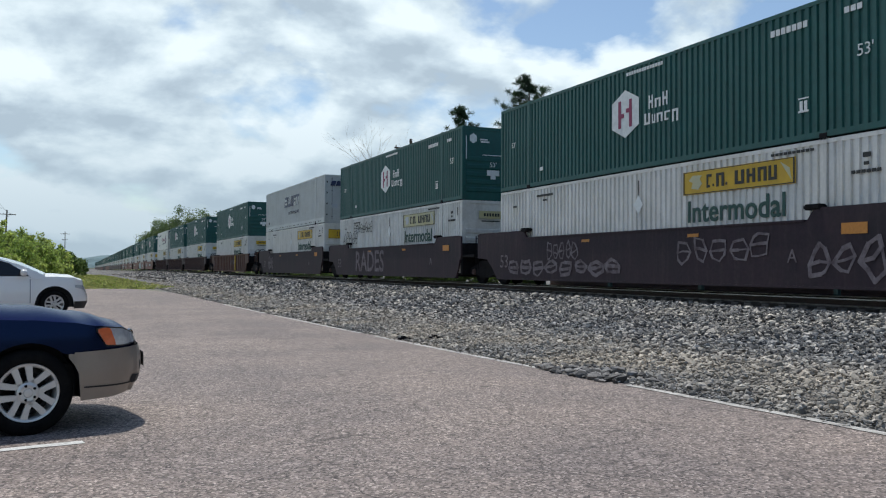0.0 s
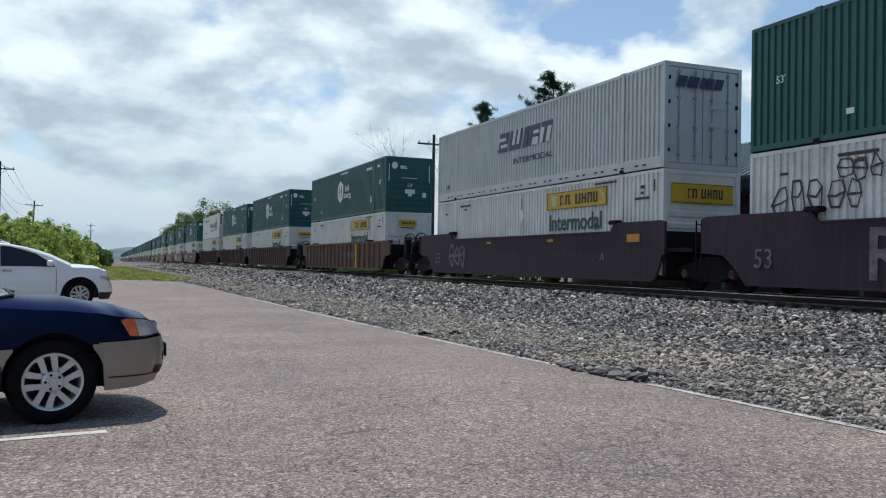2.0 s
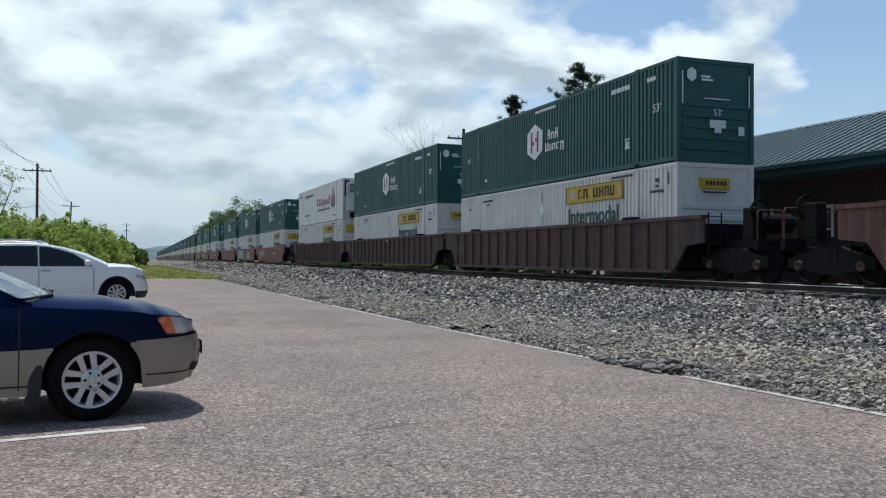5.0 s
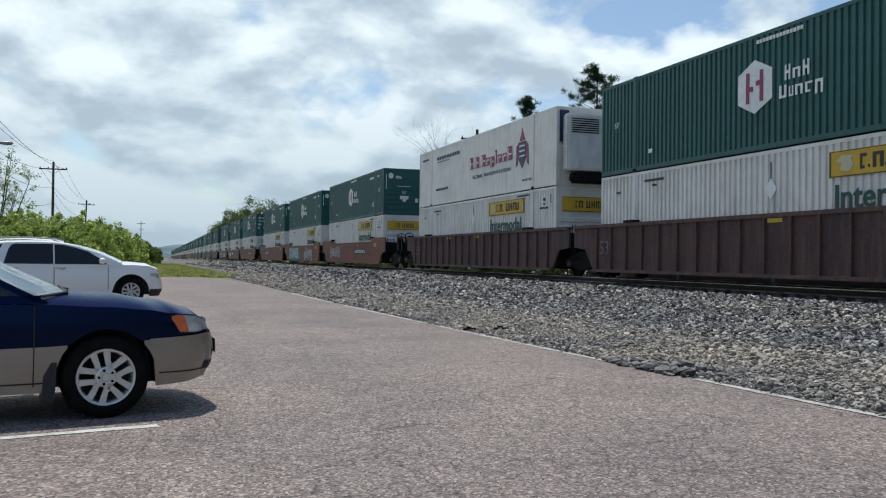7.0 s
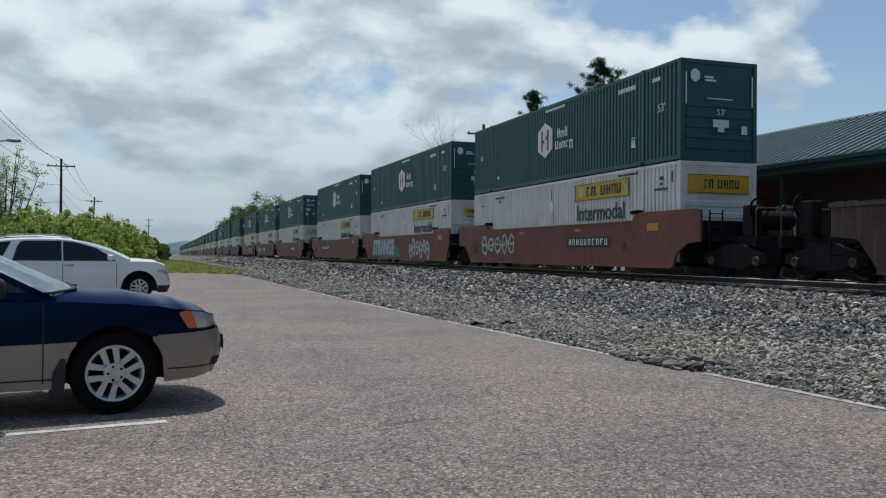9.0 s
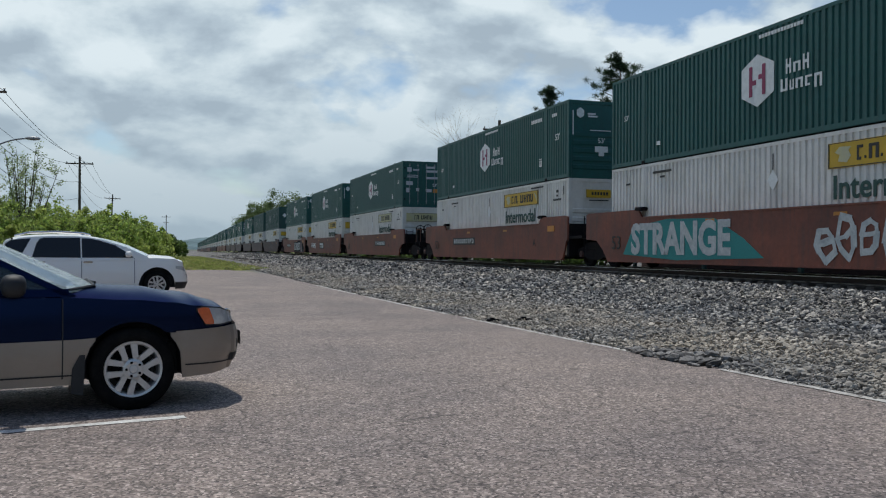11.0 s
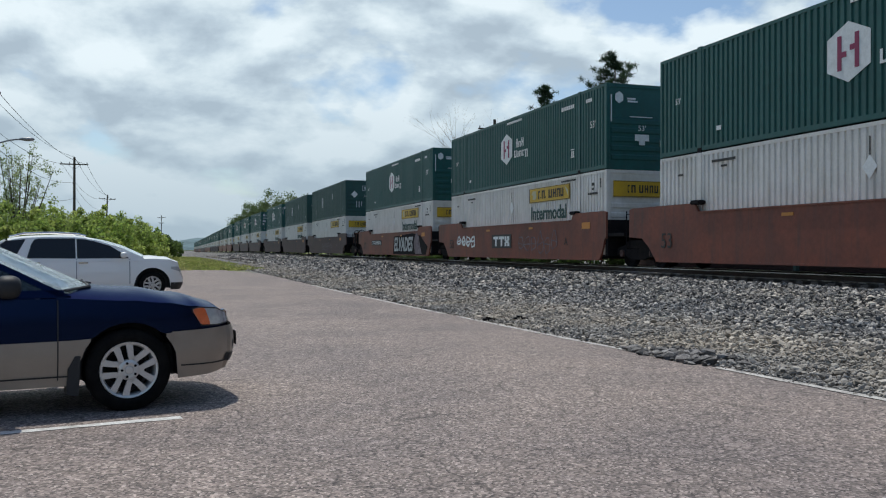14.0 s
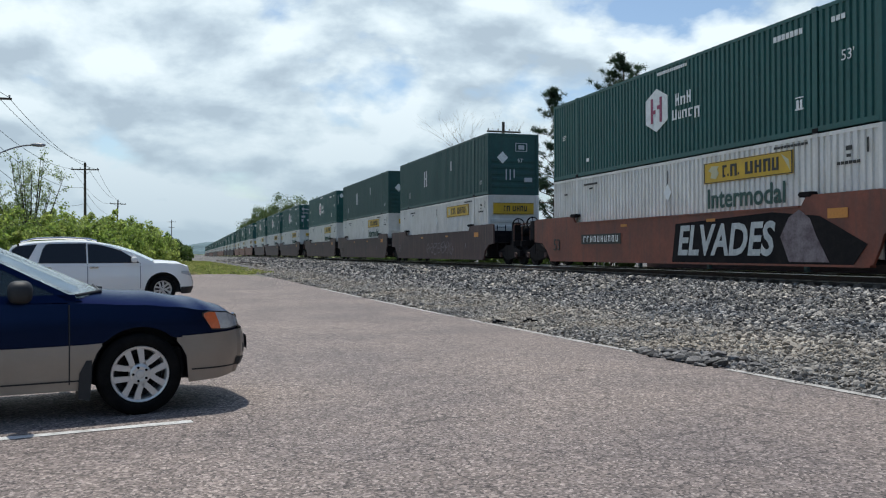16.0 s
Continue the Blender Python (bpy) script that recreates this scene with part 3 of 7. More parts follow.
def build_track():
    track = base("railway_track", "worn steel rails on weathered timber sleepers in ballast", "railway track", kind="structure")
    stations = [-260.0, -60.0, 0.0, 40.0] + [60.0 + 12 * i for i in range(30)] + [450.0, 520.0, 600.0, 700.0]

    def run(profile, x):
        """A bar of one cross-section laid along the bending line."""
        bm = bmesh.new()
        prev = None
        for y in stations:
            cur = [bm.verts.new((x + bend(y) + px, y, RAIL + dip(y) + pz)) for px, pz in profile]
            if prev:
                for i in range(len(cur)):
                    j = (i + 1) % len(cur)
                    bm.faces.new((prev[i], prev[j], cur[j], cur[i]))
            prev = cur
        return bm

    for x in (TRACK - 0.7175, TRACK + 0.7175):
        r = part("rail", run([(-0.010, -0.145), (-0.010, -0.045), (-0.036, -0.036), (-0.036, -0.026), (0.036, -0.026), (0.036, -0.036), (0.010, -0.045), (0.010, -0.145)], x), M["rail_side"], track, "rusty steel rail with a polished head")
        part("railhead", run([(-0.036, -0.026), (-0.035, -0.014), (-0.026, -0.003), (-0.012, 0.0), (0.012, 0.0), (0.026, -0.003), (0.035, -0.014), (0.036, -0.026)], x), M["steel"], r, "polished railhead")
        part("rail_foot", run([(-0.075, -0.172), (-0.075, -0.160), (-0.012, -0.143), (0.012, -0.143), (0.075, -0.160), (0.075, -0.172)], x), M["rail_foot"], r, "dusty rail foot")
    me = mesh_of("sleeper", rounded(boxes((-1.3, 1.3, -0.115, 0.115, -0.16, 0.0)), 0.012, 1), M["timber"])
    plate_me = mesh_of("tie_plate", rounded(boxes((-0.19, 0.19, -0.095, 0.095, 0, 0.022)), 0.006, 1), M["rail_foot"])
    rng = random.Random(9)
    rest = bmesh.new()
    for i in range(420):
        y = 2.0 + i * 0.50
        jit = rng.uniform(-0.05, 0.05)
        if i < 90:
            part("sleeper", me, None, track, m=pose(TRACK + jit + bend(y), y, RAIL - 0.178, 0, 0, rng.uniform(-1, 1)))
            part("tie_plate", plate_me, None, track, m=pose(TRACK - 0.7175 + bend(y), y, RAIL - 0.180))
        else:
            box(rest, TRACK - 1.3 + jit + bend(y), TRACK + 1.3 + jit + bend(y), y - 0.115, y + 0.115, RAIL - 0.33 + dip(y), RAIL - 0.178 + dip(y))
    part("sleeper_row", rest, M["timber"], track)
    return track


build_ground()
build_pavement()
stripe("edge_line", "faded pale edge line along the gravel", EDGE - 0.09, 3.0, EDGE - 0.09, 48.0, 0.11, M["edge_paint"], ((0, 0.111), (0.153, 0.30), (0.32, 0.5), (0.53, 0.7)), 1)
stripe("parking_line", "worn white painted parking bay line", -4.2, 5.94, 0.15, 6.79, 0.11, M["line_paint"], ((0, 1),), 2)
build_track()


# ---------- intermodal containers ----------
L, W, H = 16.15, 2.59, 2.896
NEAR = -L / 2


def corrugated(x_out, y0, y1, z0, z1, pitch=0.205, depth=0.038, sign=1):
    """A corrugated steel side; sign 1 has its outside towards -x."""
    bm = bmesh.new()
    n = max(1, round((y1 - y0) / pitch))
    p = (y1 - y0) / n
    prof = []
    for i in range(n):
        a = y0 + i * p
        prof += [(a, 0), (a + 0.50 * p, 0), (a + 0.60 * p, depth), (a + 0.90 * p, depth)]
    prof.append((y1, 0))
    prev = None
    for y, d in prof:
        x = x_out + d * sign
        cur = (bm.verts.new((x, y, z0)), bm.verts.new((x, y, z1)))
        if prev:
            bm.faces.new((prev[0], cur[0], cur[1], prev[1]) if sign < 0 else (prev[1], cur[1], cur[0], prev[0]))
        prev = cur
    return bm


def yl(d):
    """Metres from the leading end, in the container's space."""
    return NEAR + d


def bars(dims):
    """Blocks that stand for writing on a side: (from, to, low, high)."""
    bm = bmesh.new()
    for a, c, lo, hi in dims:
        box(bm, -0.004, 0.004, min(yl(a), yl(c)), max(yl(a), yl(c)), lo, hi)
    return bm


def letter_blocks(a, c, z0, z1, n, rng, gap=0.22, rag=0.0):
    step = (c - a) / n
    out = []
    for i in range(n):
        lo = z0 + rng.uniform(0, rag) * (z1 - z0)
        hi = z1 - rng.uniform(0, rag) * (z1 - z0)
        out.append((a + step * (i + gap / 2), a + step * (i + 1 - gap / 2), lo, hi))
    return out


def strokes(dims, seed=1, thick=0.3):
    """Plain upright and level strokes that stand for letters in the cells (from, to, low, high)."""
    rng = random.Random(seed)
    out = []
    for a, c, lo, hi in dims:
        w, h = c - a, hi - lo
        t = abs(w) * thick
        sg = 1 if w > 0 else -1
        kind = rng.choice((0, 0, 1, 2))
        out.append((a, a + sg * t, lo, hi))
        if kind != 1:
            out.append((c - sg * t, c, lo, hi))
        zz = lo + h * rng.choice((0.0, 0.42, 0.8))
        out.append((a + sg * t, c - sg * t, zz, zz + h * 0.2))
        if kind == 1:
            zz = lo + h * 0.8
            out.append((a + sg * t, c, zz, zz + h * 0.2))
    return out


def scribble(a, c, z0, z1, n, seed, w=0.06):
    """Overlapping outlined bubbles of sprayed paint between two places along a side."""
    rng = random.Random(seed)
    bm = bmesh.new()
    for k in range(n):
        wd, h = abs(c - a) / n * rng.uniform(0.45, 0.62), (z1 - z0) * rng.uniform(0.36, 0.5)
        cx, cz = a + (c - a) * (k + 0.5) / n, (z0 + z1) / 2 + rng.uniform(-0.1, 0.1) * (z1 - z0)
        m = rng.choice((6, 7, 8))
        ring = []
        for i in range(m):
            t = 6.28319 * (i + rng.uniform(-0.25, 0.25)) / m
            q = rng.uniform(0.55, 1.0)
            ring.append((cx + wd * q * math.cos(t), min(max(cz + h * q * math.sin(t), z0), z1)))
        lines = list(zip(ring, ring[1:] + ring[:1])) + [(ring[0], (cx, cz)), ((cx, cz), ring[m // 2])]
        for j, (p, q) in enumerate(lines):
            d = Vector((q[1] - p[1], -(q[0] - p[0])))
            if d.length < 1e-4:
                continue
            d = d.normalized() * w / 2 * rng.uniform(0.6, 1.3)
            along = Vector((q[0] - p[0], q[1] - p[1])).normalized() * w * 0.3
            x = -0.003 - 0.0008 * k - 0.0006 * j
            bm.faces.new([bm.verts.new((x, yl(u), v)) for u, v in ((p[0] + d.x - along.x, p[1] + d.y - along.y), (p[0] - d.x - along.x, p[1] - d.y - along.y), (q[0] - d.x + along.x, q[1] - d.y + along.y), (q[0] + d.x + along.x, q[1] + d.y + along.y))])
    return bm


def front_blocks(dims, y):
    bm = bmesh.new()
    for a, c, lo, hi in dims:
        box(bm, a, c, y - 0.004, y + 0.004, lo, hi)
    return bm


def container(label, paint, front="panel", group="containers on the train", rail_z=0.16, smooth_side=False):
    root = base("intermodal_container", label, "container", group=group)
    x = W / 2
    post = 0.10
    for sx in (-1, 1):
        if smooth_side:
            bm = boxes((min(sx * (x - 0.05), sx * (x - 0.010)), max(sx * (x - 0.05), sx * (x - 0.010)), NEAR + post, -NEAR - post, rail_z, H - 0.1))
        else:
            bm = corrugated(sx * (x - 0.012), NEAR + post, -NEAR - post, rail_z, H - 0.1, sign=-sx)
        part("side_panel", bm, paint, root)
        part("bottom_rail", boxes((min(sx * x, sx * (x - 0.12)), max(sx * x, sx * (x - 0.12)), NEAR + post, -NEAR - post, 0.035, rail_z)), paint, root)
        part("top_rail", boxes((min(sx * (x - 0.004), sx * (x - 0.09)), max(sx * (x - 0.004), sx * (x - 0.09)), NEAR + post, -NEAR - post, H - 0.1, H - 0.012)), paint, root)
        for sy in (-1, 1):
            part("corner_post", rounded(boxes((min(sx * x, sx * (x - 0.13)), max(sx * x, sx * (x - 0.13)), min(sy * L / 2, sy * (L / 2 - post)), max(sy * L / 2, sy * (L / 2 - post)), 0.012, H - 0.008)), 0.012, 1), paint, root)
            p = part("lift_post", rounded(boxes((min(sx * (x + 0.006), sx * (x - 0.08)), max(sx * (x + 0.006), sx * (x - 0.08)), sy * 6.096 - 0.085, sy * 6.096 + 0.085, 0.02, H + 0.004)), 0.01, 1), paint, root)
            for za, zc in ((-0.035, 0.12), (H - 0.11, H + 0.012)):
                part("corner_casting", rounded(boxes((min(sx * (x + 0.012), sx * (x - 0.12)), max(sx * (x + 0.012), sx * (x - 0.12)), sy * 6.096 - 0.1, sy * 6.096 + 0.1, za, zc)), 0.01, 1), M["grime"] if za < 0 else paint, p)
    roof = bmesh.new()
    n = 40
    for i in range(n):
        a = NEAR + 0.1 + i * (L - 0.2) / n
        box(roof, -x + 0.09, x - 0.09, a, a + (L - 0.2) / n * 0.62, H - 0.06, H - 0.02)
    box(roof, -x + 0.09, x - 0.09, NEAR + 0.1, -NEAR - 0.1, H - 0.07, H - 0.055)
    part("roof_panel", roof, paint, root)
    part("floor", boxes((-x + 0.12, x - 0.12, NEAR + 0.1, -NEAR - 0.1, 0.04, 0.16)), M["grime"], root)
    for end in (-1, 1):
        doors = (front == "doors") == (end < 0)
        y = end * (L / 2 - 0.02)
        part("end_sill", boxes((-x + 0.13, x - 0.13, min(y, y - end * 0.1), max(y, y - end * 0.1), 0.0, 0.16)), paint, root)
        part("end_header", boxes((-x + 0.13, x - 0.13, min(y, y - end * 0.1), max(y, y - end * 0.1), H - 0.13, H - 0.01)), paint, root)
        if doors:
            for k in (-1, 1):
                a, c = sorted((k * 0.012, k * (x - 0.14)))
                d = part("door", rounded(boxes((a, c, min(y - end * 0.02, y - end * 0.06), max(y - end * 0.02, y - end * 0.06), 0.17, H - 0.14)), 0.008, 1), paint, root)
                for rx in (0.28, 0.82):
                    rod = tube(bmesh.new(), (k * rx, y + end * 0.012, 0.2), (k * rx, y + end * 0.012, H - 0.16), 0.018, n=6)
                    for zz in (0.35, 1.1, 1.9, 2.6):
                        box(rod, k * rx - 0.05, k * rx + 0.05, min(y - end * 0.02, y + end * 0.02), max(y - end * 0.02, y + end * 0.02), zz, zz + 0.06)
                    part("locking_rod", rod, M["lamp_grey"], d, "galvanised locking rod")
                for zz in (0.45, 1.1, 1.75, 2.4):
                    part("hinge", boxes((min(k * 1.10, k * 1.17), max(k * 1.10, k * 1.17), min(y - end * 0.02, y + end * 0.015), max(y - end * 0.02, y + end * 0.015), zz, zz + 0.1)), M["grime"], d)
        else:
            wall = part("end_wall", boxes((-x + 0.13, x - 0.13, min(y - end * 0.03, y - end * 0.06), max(y - end * 0.03, y - end * 0.06), 0.16, H - 0.13)), paint, root)
            for zz in ((0.32, 0.62, 0.92, 1.22, 1.52) if front != "plain" else (0.3, 0.62, 0.94, 1.26, 1.58)):
                part("end_rib", slab([(y - end * 0.03, zz), (y - end * 0.002, zz + 0.04), (y - end * 0.002, zz + 0.16), (y - end * 0.03, zz + 0.20)], "x", -x + 0.2, x - 0.2), paint, wall)
    return root


def decal(root, name, bm, mat, label, z=0.0, out=0.008):
    ob = part(name, bm, mat, root, label, m=Matrix.Translation((-W / 2 - out, 0, z)))
    return tagged(ob, kind="stuff") if name == "small_marking" else ob


def side_text(root, body, size, mat, a, z, name="lettering", label="", shear=0.0, bold=0.0, out=0.008, wide=None):
    me = text_mesh(body, size, mat, shear=shear, bold=bold)
    m = Matrix.Translation((-W / 2 - out, yl(a), z)) @ SIDE
    if wide:
        span = max(v.co.x for v in me.vertices) - min(v.co.x for v in me.vertices)
        m = m @ Matrix.Diagonal((wide / span, 1, 1, 1))
    ob = part(name, me, mat, root, label)
    ob.matrix_basis = m
    return ob


def front_text(root, body, size, mat, x, z, name="lettering", label=""):
    ob = part(name, text_mesh(body, size, mat), mat, root, label)
    ob.matrix_basis = Matrix.Translation((x, NEAR - 0.006, z)) @ FRONT
    return ob


def green_container(front="panel"):
    c = container("dark green corrugated steel container with a white hexagon emblem, upper layer", M["green"], front)
    hexa = [(yl(8.75) + 0.62 * k * (0 if i in (0, 3) else 1), 1.60 + z) for i, (k, z) in enumerate(((0, 0.66), (-1, 0.36), (-1, -0.36), (0, -0.66), (1, -0.36), (1, 0.36)))]
    e = part("emblem", slab(hexa, "x", -W / 2 - 0.006, -W / 2 + 0.002), M["mark_white"], c, "white hexagon emblem with crimson bars")
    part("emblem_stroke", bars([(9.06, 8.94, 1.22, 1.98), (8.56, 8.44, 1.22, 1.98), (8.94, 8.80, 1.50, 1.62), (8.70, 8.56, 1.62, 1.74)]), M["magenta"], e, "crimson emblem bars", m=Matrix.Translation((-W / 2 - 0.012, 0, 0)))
    decal(c, "name_lettering", bars(strokes([(7.70, 7.52, 1.56, 1.92), (7.44, 7.20, 1.56, 1.80), (7.12, 6.92, 1.56, 1.92), (7.88, 7.64, 1.16, 1.46), (7.56, 7.42, 1.16, 1.40), (7.36, 7.12, 1.16, 1.40), (7.04, 6.82, 1.16, 1.40), (6.74, 6.50, 1.08, 1.40)], 4)), M["mark_white"], "white painted name blocks")
    side_text(c, "53'", 0.34, M["mark_white"], 0.95, 1.60, label="white painted length figures")
    side_text(c, "53'", 0.24, M["mark_white"], 15.2, 1.55, label="white painted length figures")
    rng = random.Random(2)
    decal(c, "small_marking", bars(letter_blocks(8.7, 7.1, 2.63, 2.72, 14, rng) + letter_blocks(3.4, 2.35, 2.40, 2.54, 7, rng) + letter_blocks(1.45, 1.0, 2.42, 2.54, 3, rng)
                                 + [(2.62, 2.34, 0.62, 0.66), (2.62, 2.34, 0.90, 0.93), (2.58, 2.5, 0.66, 0.86), (2.46, 2.38, 0.66, 0.86), (13.4, 13.2, 0.5, 0.62)]), M["mark_white"], "small white painted marks")
    y = NEAR - 0.002
    if front == "doors":
        part("door_marking", front_blocks([(-0.98, -0.7, 2.22, 2.5), (-0.6, -0.2, 2.28, 2.40), (-1.0, -0.3, 1.98, 2.02), (-1.0, -0.3, 1.86, 1.92), (-1.05, -0.62, 1.38, 1.62), (-1.05, -0.85, 0.92, 1.2), (-0.4, -0.2, 1.0, 1.2),
                                         (0.25, 0.85, 2.44, 2.58), (0.25, 1.0, 2.2, 2.34), (0.25, 1.0, 1.78, 1.92), (0.25, 0.62, 0.95, 1.15)], y), M["grey_sign"], c, "pale door markings")
        front_text(c, "53'", 0.26, M["mark_white"], 0.82, 1.40, label="white painted length figures")
        part("orange_label", front_blocks([(0.72, 1.08, 0.92, 1.16)], y), M["orange"], c, "orange paper label")
    else:
        part("end_emblem", slab([(-0.82 + 0.17 * math.sin(k * 1.0472), 2.42 + 0.2 * math.cos(k * 1.0472)) for k in range(6)], "y", NEAR - 0.006, NEAR + 0.01), M["mark_white"], c, "small white hexagon emblem")
        part("end_marking", front_blocks([(-0.52, -0.2, 2.36, 2.42), (-0.5, -0.12, 2.27, 2.33), (-0.42, 0.45, 1.77, 1.80), (-0.22, 0.32, 0.98, 1.2), (-0.06, 0.16, 0.84, 0.98), (-1.14, -1.10, 1.6, 2.5), (1.10, 1.14, 1.6, 2.5), (0.75, 0.95, 0.8, 1.05)], y), M["mark_white"], c, "white end markings")
        front_text(c, "53'", 0.26, M["mark_white"], 0.05, 1.40, label="white painted length figures")
    return c


def white_container(dirty=False, sign="yellow", front="big", words=True):
    paint = M["dirty_white"] if dirty else M["white"]
    c = container(("dirty graffiti-stained" if dirty else "white") + " corrugated steel container with a yellow side sign, lower layer", paint, "plain")
    sm = M["yellow"] if sign == "yellow" else M["faded_yellow"]
    s = part("side_sign", boxes((-W / 2 - 0.008, -W / 2 + 0.002, yl(2.70), yl(6.31), 2.05, 2.62)), sm, c, "yellow sign panel with dark name blocks")
    rng = random.Random(5)
    part("sign_lettering", bars(strokes([(5.45, 5.28, 2.18, 2.5), (5.12, 4.85, 2.18, 2.5), (4.5, 4.2, 2.18, 2.5), (4.12, 3.86, 2.18, 2.5), (3.78, 3.52, 2.18, 2.5), (3.46, 3.22, 2.18, 2.5)], 7, 0.32) + [(5.24, 5.19, 2.2, 2.26), (4.80, 4.75, 2.2, 2.26),
                            (6.29, 2.72, 2.06, 2.08), (6.29, 2.72, 2.595, 2.61), (6.29, 6.26, 2.08, 2.6), (2.76, 2.72, 2.08, 2.6)]), M["black"], s, "black painted name blocks", m=Matrix.Translation((-W / 2 - 0.014, 0, 0)))
    swirl = slab([(yl(6.0), 2.2), (yl(5.75), 2.16), (yl(5.62), 2.3), (yl(5.7), 2.42), (yl(5.62), 2.5), (yl(5.95), 2.52), (yl(6.1), 2.4), (yl(5.95), 2.34)], "x", -W / 2 - 0.013, -W / 2 - 0.006)
    part("sign_flourish", slab([(yl(3.12), 2.55), (yl(2.8), 2.12), (yl(2.86), 2.4)], "x", -W / 2 - 0.013, -W / 2 - 0.006), M["faded_yellow"] if sign == "yellow" else M["grey_sign"], s, "ochre scroll shape")
    part("sign_flourish", swirl, M["faded_yellow"] if sign == "yellow" else M["grey_sign"], s, "ochre scroll shape")
    if words:
        side_text(c, "Intermodal", 0.74, M["letter_green"], 4.56, 1.60, label="dark green painted lettering", bold=0.012, wide=3.15)
    decal(c, "small_marking", bars(letter_blocks(3.4, 2.2, 2.68, 2.74, 10, rng) + letter_blocks(1.3, 0.6, 2.1, 2.17, 6, rng) + [(1.02, 0.84, 2.4, 2.5), (1.0, 0.88, 2.25, 2.32), (0.42, 0.37, 2.3, 2.62), (8.16, 8.13, 2.2, 2.6), (13.6, 12.6, 2.55, 2.62), (13.2, 12.95, 2.4, 2.46), (15.2, 14.95, 2.3, 2.36)]), M["black"], "small black painted marks")
    part("placard", slab([(yl(8.15) + 0.2 * a, 1.95 + 0.26 * b) for a, b in ((0, 1), (1, 0), (0, -1), (-1, 0))], "x", -W / 2 - 0.01, -W / 2 + 0.002), M["mark_white"], c, "diamond placard holder")
    if dirty:
        decal(c, "scrawl", scribble(15.4, 12.9, 1.15, 2.35, 5, 77, 0.045), M["black"], "thin black graffiti scrawl")
        decal(c, "scrawl", scribble(13.6, 10.6, 1.9, 2.6, 8, 78, 0.04), M["black"], "thin black graffiti scrawl")
    y = NEAR - 0.002
    if front == "big":
        e = part("end_sign", boxes((-1.02, 1.02, y - 0.006, y + 0.03, 1.98, 2.52)), sm if sign != "grey" else M["grey_sign"], c, "sign panel with dark name blocks")
        part("end_sign_lettering", front_blocks(strokes([(-0.5, -0.42, 2.12, 2.38), (-0.36, -0.2, 2.12, 2.38), (-0.06, 0.1, 2.12, 2.38), (0.15, 0.29, 2.12, 2.38), (0.34, 0.48, 2.12, 2.38), (0.53, 0.67, 2.12, 2.38)], 7, 0.32) + [(-1.0, 1.0, 1.99, 2.005), (-1.0, 1.0, 2.495, 2.51)], y - 0.008), M["black"], e, "black name blocks")
    elif front == "small":
        e = part("end_sign", boxes((-0.55, 0.45, y - 0.006, y + 0.03, 2.18, 2.48)), sm, c, "small yellow sign panel")
        part("end_sign_lettering", front_blocks([(-0.35 + 0.12 * k, -0.27 + 0.12 * k, 2.27, 2.39) for k in range(6)] + [(-0.45, 0.35, 2.06, 2.10)], y - 0.008), M["black"], e, "dark name blocks")
    return c


def pale_container():
    c = container("pale grey corrugated steel container with navy slanted name, upper layer", M["silver_white"], "doors", rail_z=0.34)
    bm = bmesh.new()
    a = 10.15
    for w in (0.86, 1.1, 0.42, 0.84, 0.84):
        o = [(yl(a), 1.5), (yl(a - w * 0.84), 1.5), (yl(a - w * 0.84 - 0.2), 2.2), (yl(a - 0.2), 2.2)]
        slab(o, "x", -W / 2 - 0.010, -W / 2 + 0.002, bm)
        a -= w
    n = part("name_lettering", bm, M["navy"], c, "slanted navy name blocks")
    bm = bmesh.new()
    a = 10.15
    for w, cuts in ((0.86, ((0.20, 0.84, 1.66, 1.78), (0.0, 0.62, 1.90, 2.02))), (1.1, ((0.22, 0.40, 1.68, 2.2), (0.55, 0.72, 1.68, 2.2))), (0.42, ()), (0.84, ((0.34, 0.84, 1.5, 1.76), (0.34, 0.84, 1.88, 2.0))), (0.84, ((0.0, 0.26, 1.5, 2.02), (0.52, 0.84, 1.5, 2.02)))):
        for p, q, lo, hi in cuts:
            s0, s1 = (lo - 1.5) / 0.7 * 0.2, (hi - 1.5) / 0.7 * 0.2
            slab([(yl(a - p * w - s0), lo), (yl(a - q * w - s0), lo), (yl(a - q * w - s1), hi), (yl(a - p * w - s1), hi)], "x", -W / 2 - 0.014, -W / 2 - 0.006, bm)
        a -= w
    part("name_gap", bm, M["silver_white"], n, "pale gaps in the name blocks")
    side_text(c, "INTERMODAL", 0.30, M["navy"], 7.45, 1.06, label="dark serif lettering", wide=2.9)
    side_text(c, "53ft", 0.26, M["black"], 14.96, 0.58, label="black painted length figures")
    slots = [(0.8 + i * 1.05 + k, 0.8 + i * 1.05 + k + 0.16, 0.13, 0.18) for i in range(14) for k in (0, 0.36)]
    decal(c, "fork_slot", bars(slots), M["black"], "dark slots along the bottom rail")
    y = NEAR - 0.03
    bm = bmesh.new()
    a = -0.95
    for w in (0.34, 0.42, 0.16, 0.32, 0.32):
        slab([(a, 2.22), (a + w * 0.82, 2.22), (a + w * 0.82 + 0.1, 2.52), (a + 0.1, 2.52)], "y", y - 0.01, y, bm)
        a += w
    part("end_name_blocks", bm, M["navy"], c, "slanted navy name blocks")
    part("end_marking", front_blocks([(-0.85, -0.5, 0.9, 1.15), (0.2, 0.6, 1.2, 1.32), (0.2, 0.7, 1.7, 1.78)], y), M["grey_sign"], c, "grey door labels")
    return c


